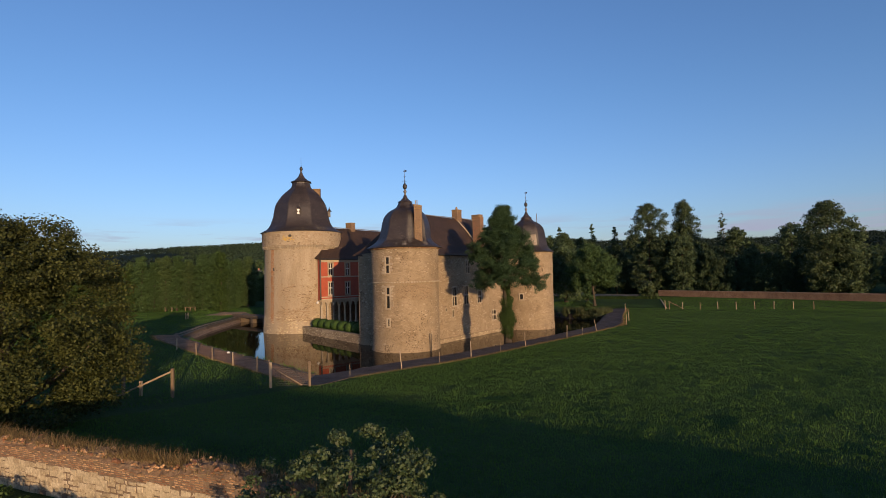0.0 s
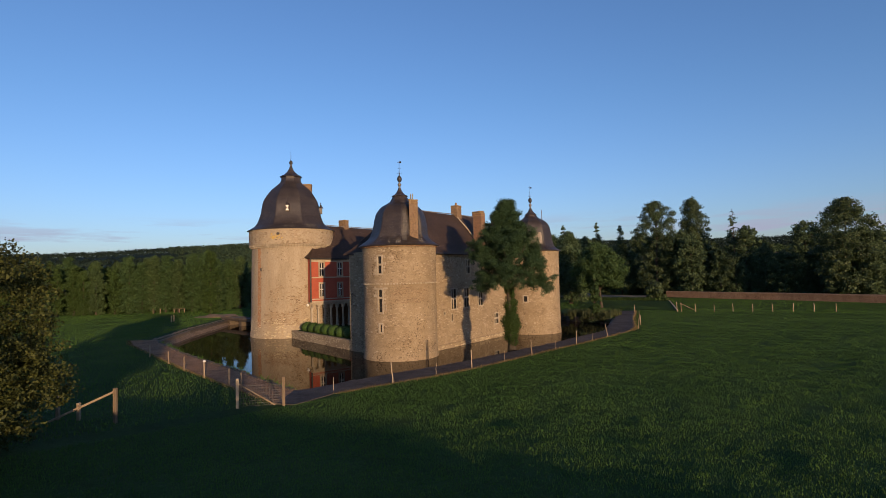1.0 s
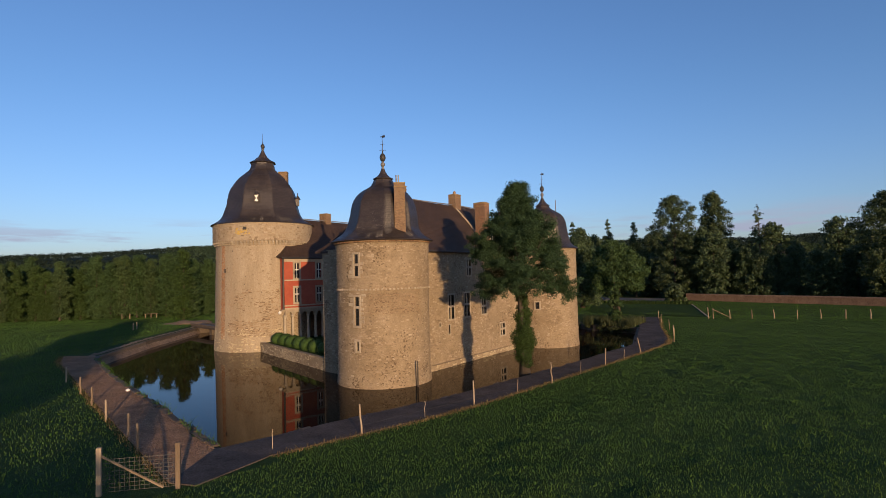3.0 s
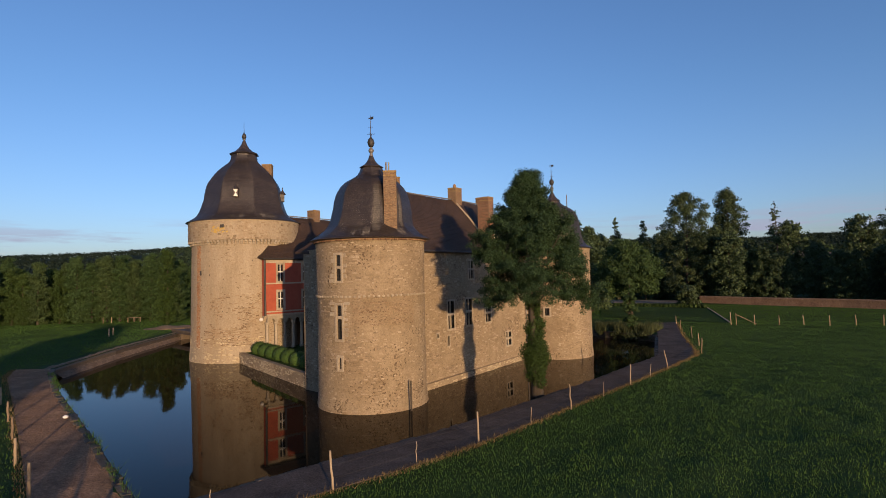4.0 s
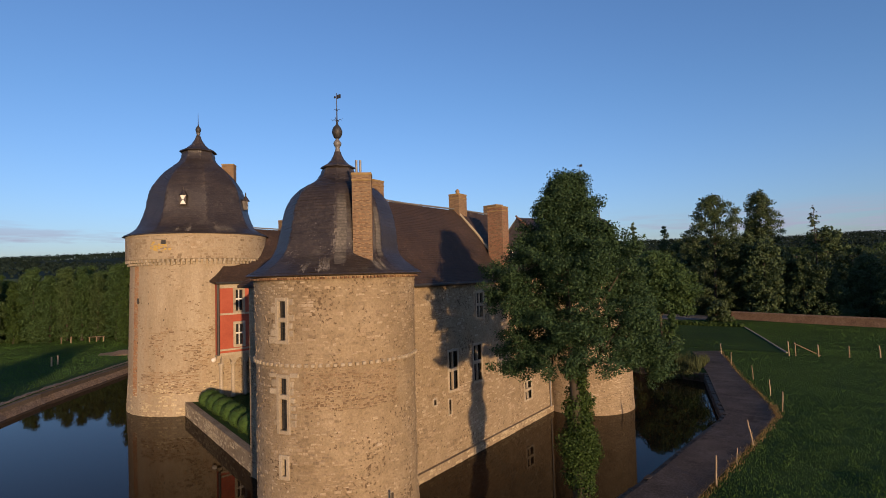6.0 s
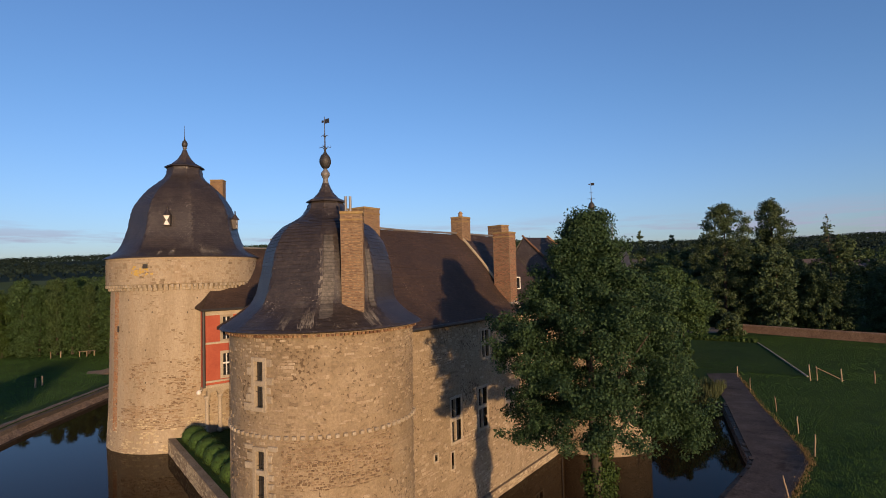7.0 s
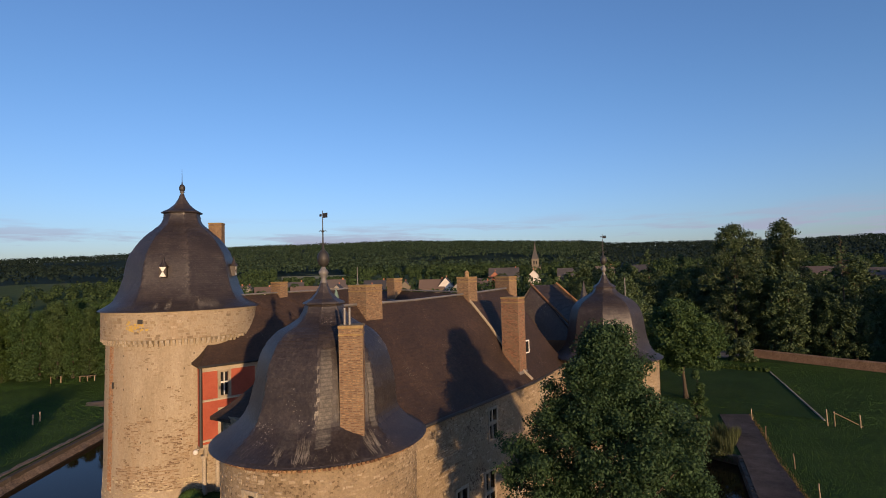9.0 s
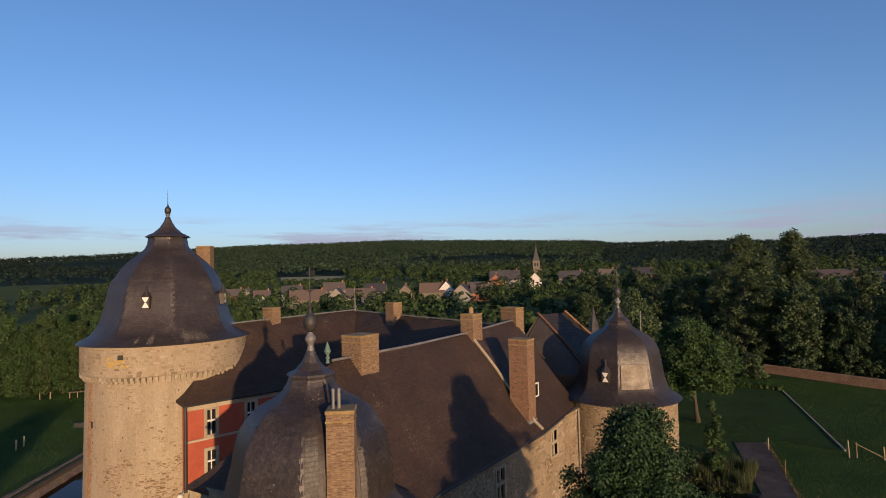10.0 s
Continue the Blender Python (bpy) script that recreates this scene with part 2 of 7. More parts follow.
WOOD = surface("weathered_wood", [(0.104, 0.076, 0.048), (0.200, 0.152, 0.100), (0.288, 0.232, 0.160)], 2.0, 0.85, 0.5, 14, stretch=(1, 1, 0.2), each=0.5)
DARKWOOD = surface("dark_wood", [(0.03, 0.022, 0.016), (0.06, 0.045, 0.03)], 2, 0.8, 0.4, 14, stretch=(1, 1, 0.2))
BARK = surface("bark", [(0.025, 0.019, 0.014), (0.045, 0.035, 0.025), (0.070, 0.056, 0.041)], 2.0, 0.95, 1.0, 12, stretch=(1, 1, 0.25))
LEAF = surface("oak_leaf", [(0.018, 0.040, 0.018), (0.029, 0.061, 0.026), (0.045, 0.084, 0.034)], 0.5, 0.65, 0.0, 4, island=0.8, translucent=0.25, spec=0.18)
LEAF_O = surface("olive_leaf", [(0.026, 0.034, 0.010), (0.044, 0.054, 0.015), (0.066, 0.076, 0.021)], 0.4, 0.6, 0.0, 4, island=0.8, translucent=0.25, spec=0.15)
LEAF_D = surface("dark_leaf", [(0.026, 0.047, 0.021), (0.042, 0.073, 0.030), (0.066, 0.102, 0.041)], 0.3, 0.65, 0.0, 4, island=0.8, translucent=0.2, spec=0.3)
LEAF_P = surface("poplar_leaf", [(0.027, 0.047, 0.018), (0.046, 0.075, 0.029), (0.074, 0.105, 0.046)], 0.3, 0.55, 0.0, 4, island=0.8, translucent=0.25, spec=0.3)
LEAF_L = surface("hornbeam_leaf", [(0.020, 0.040, 0.010), (0.034, 0.063, 0.013), (0.050, 0.088, 0.021)], 0.15, 0.65, 0.0, 4, island=0.7, translucent=0.25, spec=0.2)
LEAF_H = surface("screen_leaf", [(0.024, 0.049, 0.017), (0.038, 0.074, 0.023), (0.055, 0.098, 0.032)], 0.15, 0.65, 0.0, 4, island=0.7, translucent=0.25, spec=0.2)
LEAF_H2 = surface("screen_leaf_pale", [(0.030, 0.053, 0.020), (0.048, 0.082, 0.028), (0.068, 0.108, 0.038)], 0.15, 0.65, 0.0, 4, island=0.7, translucent=0.25, spec=0.2)
LEAF_FAR_DARK = surface("far_dark_leaf", [(0.007, 0.014, 0.012), (0.012, 0.022, 0.018), (0.020, 0.032, 0.025)], 0.012, 0.95, 0.0, 0.4, island=0.5, spec=0.05)
# valley and far woods: haze and blue skylight put into the leaf colour
LEAF_V = surface("valley_leaf", [(0.018, 0.034, 0.015), (0.033, 0.058, 0.023), (0.056, 0.086, 0.034)], 0.03, 0.9, 0.0, 0.6, island=0.6, translucent=0.2, spec=0.1)
LEAF_FAR = surface("far_wood_leaf", [(0.014, 0.026, 0.017), (0.024, 0.043, 0.026), (0.041, 0.064, 0.037)], 0.012, 0.95, 0.0, 0.4, island=0.6, spec=0.05)
BOX = surface("clipped_box", [(0.020, 0.045, 0.010), (0.035, 0.075, 0.016), (0.055, 0.10, 0.022)], 1.0, 0.8, 0.8, 10, island=0.6, dist=0.05, spec=0.2)
PLASTER = surface("house_plaster", [(0.124, 0.107, 0.082), (0.171, 0.155, 0.130), (0.204, 0.193, 0.171)], 0.3, 0.9, 0.1, 3, each=0.9)
HOUSE_BRICK = surface("house_brick", [(0.217, 0.084, 0.050), (0.285, 0.126, 0.076)], 0.4, 0.9, 0.1, 3, each=0.4)
HOUSE_ROOF = surface("house_slate", [(0.03, 0.03, 0.035), (0.06, 0.055, 0.055), (0.10, 0.07, 0.055)], 0.2, 0.8, 0.1, 3, each=0.8)


def water_material():
    m = bpy.data.materials.new("moat_water")
    m.use_nodes = True
    nt = m.node_tree
    p = nt.nodes["Principled BSDF"]
    p.inputs["Base Color"].default_value = (0.022, 0.012, 0.005, 1)
    p.inputs["Roughness"].default_value = 0.03
    p.inputs["IOR"].default_value = 1.33
    p.inputs["Specular IOR Level"].default_value = 0.10
    geo = nt.nodes.new("ShaderNodeNewGeometry")
    n1 = node(nt, "ShaderNodeTexNoise", Scale=1.6, Detail=3.0, Roughness=0.5)
    nt.links.new(geo.outputs["Position"], n1.inputs["Vector"])
    bp = nt.nodes.new("ShaderNodeBump")
    bp.inputs["Strength"].default_value, bp.inputs["Distance"].default_value = 0.06, 0.02
    nt.links.new(n1.outputs["Fac"], bp.inputs["Height"])
    nt.links.new(bp.outputs["Normal"], p.inputs["Normal"])
    return m


LANE = surface("pale_gravel", [(0.14, 0.12, 0.095), (0.21, 0.185, 0.15), (0.28, 0.25, 0.21)], 0.5, 0.95, 0.4, 7, spec=0.1, grit=(6.0, 0.6, 1.25))
# left path: the low sun's light put into a paler, redder base
PALE_PATH = surface("pale_path", [(0.140, 0.087, 0.054), (0.222, 0.143, 0.094), (0.295, 0.198, 0.136)], 0.7, 0.95, 0.9, 6, dist=0.12, stain=(0.12, 0.085, 0.06), stain_scale=0.4, stain_cut=(0.5, 0.72), spec=0.1, grit=(7.0, 0.6, 1.3), tuft=(5.0, 0.10))
# fleck here: pits in the render, their shade given by dark spots
TOWER_RENDER = surface("streaked_render", [(0.204, 0.161, 0.106), (0.276, 0.227, 0.158), (0.343, 0.295, 0.217)], 0.9, 0.95, 0.7, 12, stretch=(1, 1, 0.25), stain=(0.20, 0.125, 0.062), stain_scale=0.45, stain_cut=(0.54, 0.76), grit=(6.0, 0.82, 1.08), fleck=(6.0, 0.96, (0.12, 0.082, 0.046)))
COPPER = surface("green_copper", [(0.06, 0.10, 0.08), (0.12, 0.19, 0.15)], 3, 0.6, 0.2, 12)
WATER = water_material()


# ---- mesh helpers ----
def mesh_from(name, verts, faces, smooth=False):
    me = bpy.data.meshes.new(name)
    me.from_pydata([tuple(v) for v in verts], [], [tuple(f) for f in faces])
    me.validate()
    if smooth:
        me.shade_smooth()
    return me


def link(name, me, material, parent=None, label="", m=None):
    if material and not me.materials:
        me.materials.append(material)
    ob = new(name, me)
    if parent:
        ob.parent = parent
    if m is not None:
        ob.matrix_basis = m
    if label:
        tagged(ob, label)
    return ob


def part(name, bm, material, parent=None, label="", smooth=False, m=None):
    me = bpy.data.meshes.new(name)
    bm.normal_update()
    bm.to_mesh(me)
    bm.free()
    if smooth:
        me.shade_smooth()
    return link(name, me, material, parent, label, m)


def empty(name, label, category, m=None, group="", kind=""):
    ob = new(name)
    ob.empty_display_size = 0.3
    if m is not None:
        ob.matrix_basis = m
    return tagged(ob, label, category, group, kind)


def box(bm, size, at, rot=0.0, bevel=0.0):
    m = Matrix.Translation(at) @ Matrix.Rotation(rot, 4, "Z") @ Matrix.Diagonal((*size, 1))
    made = bmesh.ops.create_cube(bm, size=1, matrix=m)["verts"]
    if bevel:
        edges = list({e for v in made for e in v.link_edges})
        bmesh.ops.bevel(bm, geom=edges, offset=bevel, segments=1, affect="EDGES")


def lathe(bm, rows, segs=32, cx=0.0, cy=0.0, caps=True):
    """Rows of (radius, height)."""
    rings = []
    for r, z in rows:
        rings.append([bm.verts.new((cx + r * math.cos(2 * math.pi * i / segs), cy + r * math.sin(2 * math.pi * i / segs), z)) for i in range(segs)])
    for a, b in zip(rings, rings[1:]):
        for i in range(segs):
            j = (i + 1) % segs
            bm.faces.new((a[i], a[j], b[j], b[i]))
    if caps:
        bm.faces.new(rings[-1])
        bm.faces.new(rings[0][::-1])


def tube(bm, points, radii, segs=8):
    """A tapered tube along points."""
    rings = []
    pts = [Vector(p) for p in points]
    for i, p in enumerate(pts):
        d = (pts[min(i + 1, len(pts) - 1)] - pts[max(i - 1, 0)]).normalized()
        side = d.cross(Vector((0.3, 0.9, 0.1))).normalized()
        up = side.cross(d)
        rings.append([bm.verts.new(p + (side * math.cos(2 * math.pi * k / segs) + up * math.sin(2 * math.pi * k / segs)) * radii[i]) for k in range(segs)])
    for a, b in zip(rings, rings[1:]):
        for k in range(segs):
            j = (k + 1) % segs
            bm.faces.new((a[k], a[j], b[j], b[k]))
    bm.faces.new(rings[-1])
    bm.faces.new(rings[0][::-1])


def prism(bm, outline, z0, z1):
    """An upright prism over a plan outline; z0, z1 may be functions of (x, y)."""
    f0 = z0 if callable(z0) else (lambda x, y: z0)
    f1 = z1 if callable(z1) else (lambda x, y: z1)
    a = [bm.verts.new((x, y, f0(x, y))) for x, y in outline]
    b = [bm.verts.new((x, y, f1(x, y))) for x, y in outline]
    n = len(outline)
    for i in range(n):
        j = (i + 1) % n
        bm.faces.new((a[i], a[j], b[j], b[i]))
    bm.faces.new(b)
    bm.faces.new(a[::-1])
    bmesh.ops.recalc_face_normals(bm, faces=bm.faces)


def along(points, step):
    """Evenly spaced (x, y, heading) along a polyline."""
    out = []
    for (x0, y0), (x1, y1) in zip(points, points[1:]):
        d = math.hypot(x1 - x0, y1 - y0)
        n = max(1, round(d / step))
        for i in range(n):
            out.append((x0 + (x1 - x0) * (i + 0.5) / n, y0 + (y1 - y0) * (i + 0.5) / n, math.atan2(y1 - y0, x1 - x0), d / n))
    return out


# ---- ground ----
from mathutils.geometry import delaunay_2d_cdt

BANK = [(6.5, -20.0), (8.5, -12.4), (10.1, -5.7), (11.3, 3.0), (12.3, 9.0), (13.1, 16.1), (13.95, 23.6), (13.95, 25.2), (13.2, 28.2), (10.2, 41.0),
        (3.2, 43.0), (-12.0, 56.0), (-40.0, 52.0), (-58.5, 19.5), (-44.0, 2.2), (-34.5, -7.6), (-31.5, -9.0), (-22.5, -11.9), (-8.3, -15.8)]
PATH_OUT = [(9.6, -19.4), (11.8, -12.1), (13.0, -6.2), (14.1, 2.6), (15.1, 10.0), (16.1, 18.0), (17.0, 25.9), (16.4, 29.4), (12.7, 42.1), (9.2, 56.5)]
PATH_IN = BANK[:10] + [(6.3, 55.0)]
LEFT_IN = [(6.5, -20.0), (-8.3, -15.8), (-22.5, -11.9), (-31.5, -9.0), (-34.5, -7.6)]
LEFT_OUT = [(9.6, -24.0), (-5.2, -19.6), (-19.0, -15.6), (-33.0, -11.7), (-37.5, -9.6)]


def smooth(a, b, x):
    t = min(1.0, max(0.0, (x - a) / (b - a)))
    return t * t * (3 - 2 * t)


HILLS = [(-3.2, 0.02), (-1.3, 0.032), (-1.1, 0.0437), (-0.9, 0.0516), (-0.7, 0.0560), (-0.5, 0.0515), (-0.3, 0.0425), (-0.1, 0.0365), (0.1, 0.0355), (0.6, 0.03), (3.2, 0.02)]


def hill_top(a):
    for (a0, e0), (a1, e1) in zip(HILLS, HILLS[1:]):
        if a0 <= a <= a1:
            return 20.6 + 1500 * (e0 + (e1 - e0) * (a - a0) / (a1 - a0)) - 9
    return 45.0


def ground_z(x, y):
    z = 0.68
    z += 0.065 * min(26.0, max(0.0, -19.5 - y)) * smooth(-115, 5, x)
    z += 0.009 * min(100.0, max(0.0, y - 20))
    z += 0.010 * min(80.0, max(0.0, x - 16)) * smooth(70, 30, y)
    z += 0.25 * smooth(-10, -40, x)
    s = -0.45 * x + 0.89 * y
    z += 6.0 * smooth(130, 330, s) + 9.0 * smooth(250, 430, s)
    d = math.hypot(x, y)
    if d > 420:
        a = math.atan2(x, y)
        z += (hill_top(a) + 3.0 * noise.noise((a * 9, 0.0, 0.0)) - z) * smooth(430, 1500, d)
    if d < 130:
        z += 0.08 * noise.noise((x * 0.12, y * 0.12, 0.0)) * smooth(4, 10, d)
    if x > 15 and d < 90:
        fine = smooth(15, 18, x) * smooth(45, 41, x) * smooth(-35, -31, y) * smooth(33, 29, y)
        z += 0.08 * noise.noise((x * 0.33, y * 0.33, 3.0)) * smooth(15, 20, x)
        z += (0.08 * noise.noise((x * 0.8, y * 0.8, 7.0)) + 0.05 * noise.noise((x * 1.3, y * 1.3, 5.0))) * fine
    return z


def in_moat(x, y):
    hit = False
    for (x0, y0), (x1, y1) in zip(BANK, BANK[1:] + BANK[:1]):
        if (y0 > y) != (y1 > y) and x < x0 + (y - y0) * (x1 - x0) / (y1 - y0):
            hit = not hit
    return hit


def build_ground():
    pts = []
    for x in np.arange(-70, 90, 2.0):
        for y in np.arange(-70, 126, 2.0):
            pts.append((x, y))
            if x > 7 and -48 < y < 60 and x < 64:
                pts += [(x + 1, y), (x, y + 1), (x + 1, y + 1)]
                if 11 < x < 46 and -36 < y < 34:
                    pts += [(x + 0.5 * i, y + 0.5 * j) for i in range(4) for j in range(4) if i % 2 or j % 2]
    for x in np.arange(-400, 421, 14.0):
        for y in np.arange(-200, 561, 14.0):
            if not (-71 < x < 91 and -71 < y < 127):
                pts.append((x, y))
    for x in np.arange(-3600, 3601, 80.0):
        for y in np.arange(-2000, 3601, 80.0):
            if not (-401 < x < 421 and -201 < y < 561):
                pts.append((x, y))
    rnd = random.Random(4)
    pts = [Vector((x + rnd.uniform(-0.2, 0.2), y + rnd.uniform(-0.2, 0.2))) for x, y in pts]
    n = len(pts)
    bank = [Vector(p) for p in BANK]
    edges = [(n + i, n + (i + 1) % len(bank)) for i in range(len(bank))]
    vs, es, fs, *_ = delaunay_2d_cdt(pts + bank, edges, [], 0, 1e-4)

    faces = []
    for f in fs:
        cx = sum(vs[i].x for i in f) / len(f)
        cy = sum(vs[i].y for i in f) / len(f)
        if not in_moat(cx, cy):
            faces.append(f)
    me = mesh_from("ground", [(v.x, v.y, ground_z(v.x, v.y)) for v in vs], faces, True)
    ob = link("ground", me, GRASS)
    me.materials.append(FAR_GRASS)
    me.materials.append(LEAF_FAR)
    for p in me.polygons:
        r = math.hypot(p.center.x - 10, p.center.y - 30)
        if r > 190:
            p.material_index = 2 if r > 560 else 1
    return tagged(ob, "short green meadow grass round the moat, rising to distant fields", "meadow", kind="structure")


ground = build_ground()


def ribbon(name, inner, outer, lift, material, label, category):
    """A paved strip between two polylines, with a thickness."""
    bm = bmesh.new()

    def fine(line, k):
        out = []
        for i in range(k + 1):
            s = i / k * (len(line) - 1)
            j = min(int(s), len(line) - 2)
            f = s - j
            out.append((line[j][0] * (1 - f) + line[j + 1][0] * f, line[j][1] * (1 - f) + line[j + 1][1] * f))
        return out
    k = 60
    a, b = fine(inner, k), fine(outer, k)
    rows = []
    for p, q in zip(a, b):
        row = []
        for i in range(6):
            f = i / 5
            x, y = p[0] * (1 - f) + q[0] * f, p[1] * (1 - f) + q[1] * f
            row.append(bm.verts.new((x, y, ground_z(x, y) + lift)))
        rows.append(row)
    for r, s in zip(rows, rows[1:]):
        for i in range(5):
            bm.faces.new((r[i], r[i + 1], s[i + 1], s[i]))
    made = bmesh.ops.extrude_face_region(bm, geom=list(bm.faces))["geom"]
    bmesh.ops.translate(bm, verts=[v for v in made if isinstance(v, bmesh.types.BMVert)], vec=(0, 0, -0.25))
    bmesh.ops.recalc_face_normals(bm, faces=bm.faces)
    return tagged(part(name, bm, material), label, category, kind="structure")


ribbon("path", PATH_IN, PATH_OUT, 0.05, PATHM, "worn grey tarmac path along the moat", "path")
ribbon("path", [(9.6, -24.0), (6.5, -20.0)], [(10.75, -23.6), (9.65, -19.4)], 0.055, PATHM, "worn grey tarmac corner where two paths meet", "path")
ribbon("path", LEFT_IN, LEFT_OUT, 0.045, PALE_PATH, "worn pale path on the moat bank", "path")

ribbon("lane", [(-40.0, 95.5), (-14.0, 96.5), (-2.0, 96.0), (5.0, 97.5)], [(-40.0, 107.0), (-14.0, 107.5), (-2.0, 106.5), (4.6, 101.5)], 0.06, LANE, "pale gravel lane behind the lawn hedge", "lane")

bm = bmesh.new()
bank_ring = BANK + BANK[:1]
for (x0, y0), (x1, y1) in zip(bank_ring, bank_ring[1:]):
    d = Vector((x1 - x0, y1 - y0)).normalized()
    nrm = Vector((-d.y, d.x)) * 0.35
    outline = [(x0 - nrm.x * 0.1, y0 - nrm.y * 0.1), (x1 - nrm.x * 0.1, y1 - nrm.y * 0.1), (x1 + nrm.x, y1 + nrm.y), (x0 + nrm.x, y0 + nrm.y)]
    prism(bm, outline, -1.2, lambda x, y: ground_z(x, y) - 0.06)
bank_wall = tagged(part("bank_wall", bm, KERB), "rough stone retaining wall of the moat bank", "retaining wall", kind="structure")

bm = bmesh.new()
bmesh.ops.create_grid(bm, x_segments=2, y_segments=2, size=75, matrix=Matrix.Translation((-22, 18, -1.1)))
tagged(part("moat_bed", bm, PATHM), "muddy bed under the moat water", "moat bed", kind="structure")
bm = bmesh.new()
bm.faces.new([bm.verts.new((x, y, 0.0)) for x, y in BANK])
bm.normal_update()
tagged(part("water", bm, WATER), "still brown moat water mirroring the castle", "water", kind="structure")



# ---- the castle ----
def blend_ring(r, z, k, segs, turn, cx, cy):
    """A ring between a circle (k 0) and an octagon (k 1) of the same width."""
    out = []
    for i in range(segs):
        a = 2 * math.pi * i / segs
        w = (a - turn) % (math.pi / 4) - math.pi / 8
        f = (1 - k) + k * math.cos(math.pi / 8) / math.cos(w) * 1.03
        out.append((cx + r * f * math.cos(a), cy + r * f * math.sin(a), z))
    return out


def lean_at(z, lean, z0, z1):
    """How far the roof's axis has wandered from the tower's at a height."""
    t = min(1.0, max(0.0, (z - z0) / (z1 - z0)))
    t = t * t * (3 - 2 * t)
    return lean[0] * t, lean[1] * t


def add_slate(bm, low, high, out, rng):
    """One slate: its lower edge (two points) lifted along out, with a lip, its upper edge tucked under."""
    lift = rng.uniform(0.014, 0.03)
    a, b = (bm.verts.new(p + o * lift) for p, o in zip(low, out))
    c, d = (bm.verts.new(p + o * 0.005) for p, o in zip(high[::-1], out[::-1]))
    e, f = (bm.verts.new(p + o * 0.001) for p, o in zip(low, out))
    bm.faces.new((a, b, c, d))
    bm.faces.new((e, f, b, a))


def dome(rows, turn, segs=96, lean=(0, 0), slate=(0.20, 0.16), seed=0):
    """A bell-shaped roof laid with slates. Rows: radius, height, how octagonal."""
    bm = bmesh.new()
    z0, z1 = rows[0][1] + 0.3, rows[0][1] + 2.4
    rings = [[bm.verts.new((v[0] + lean_at(z, lean, z0, z1)[0], v[1] + lean_at(z, lean, z0, z1)[1], v[2])) for v in blend_ring(r, z, k, segs, turn, 0, 0)] for r, z, k in rows]
    rng = random.Random(seed)
    neck = max(i for i, q in enumerate(rows) if q[0] > 0.8 and all(p[0] >= q[0] - 0.01 for p in rows[1:i]))
    line = rows[1:neck + 1]
    marks = [0.0]
    for p, q in zip(line, line[1:]):
        marks.append(marks[-1] + math.hypot(q[0] - p[0], q[1] - p[1]))

    def row_at(d):
        d = min(max(d, 0.0), marks[-1])
        i = max(j for j in range(len(marks)) if marks[j] <= d + 1e-9)
        i = min(i, len(line) - 2)
        f = (d - marks[i]) / (marks[i + 1] - marks[i] + 1e-9)
        return [u + (w - u) * f for u, w in zip(line[i], line[i + 1])]

    def spot(row_, a):
        r, z, k = row_
        w = (a - turn) % (math.pi / 4) - math.pi / 8
        f = (1 - k) + k * math.cos(math.pi / 8) / math.cos(w) * 1.03
        dx, dy = lean_at(z, lean, z0, z1)
        return Vector((dx + r * f * math.cos(a), dy + r * f * math.sin(a), z))
    n = int(marks[-1] / slate[1])
    for j in range(n):
        lo, hi = row_at(j * marks[-1] / n), row_at((j + 1.2) * marks[-1] / n)
        m = max(12, round(2 * math.pi * lo[0] / slate[0]))
        for i in range(m):
            g = rng.uniform(-0.06, 0.06)
            a0, a1 = ((i + g + 0.5 * (j % 2)) / m * 2 * math.pi, (i + 0.97 + g + 0.5 * (j % 2)) / m * 2 * math.pi)
            out = [Vector((math.cos(a), math.sin(a), 0.25)) for a in (a0, a1)]
            add_slate(bm, [spot(lo, a0), spot(lo, a1)], [spot(hi, a0), spot(hi, a1)], out, rng)
    for a, b in zip(rings, rings[1:]):
        for i in range(segs):
            j = (i + 1) % segs
            bm.faces.new((a[i], a[j], b[j], b[i]))
    bm.faces.new(rings[-1])
    bm.faces.new(rings[0][::-1])
    return bm


def smooth_rows(rows, per=3):
    """Catmull-Rom through the rows."""
    out = []
    n = len(rows)
    for i in range(n - 1):
        p0, p1, p2, p3 = rows[max(i - 1, 0)], rows[i], rows[i + 1], rows[min(i + 2, n - 1)]
        for s in range(per):
            t = s / per
            out.append(tuple(0.5 * (2 * b + (c - a) * t + (2 * a - 5 * b + 4 * c - d) * t * t + (3 * b - a - 3 * c + d) * t ** 3)
                             for a, b, c, d in zip(p0, p1, p2, p3)))
    out.append(rows[-1])
    return out


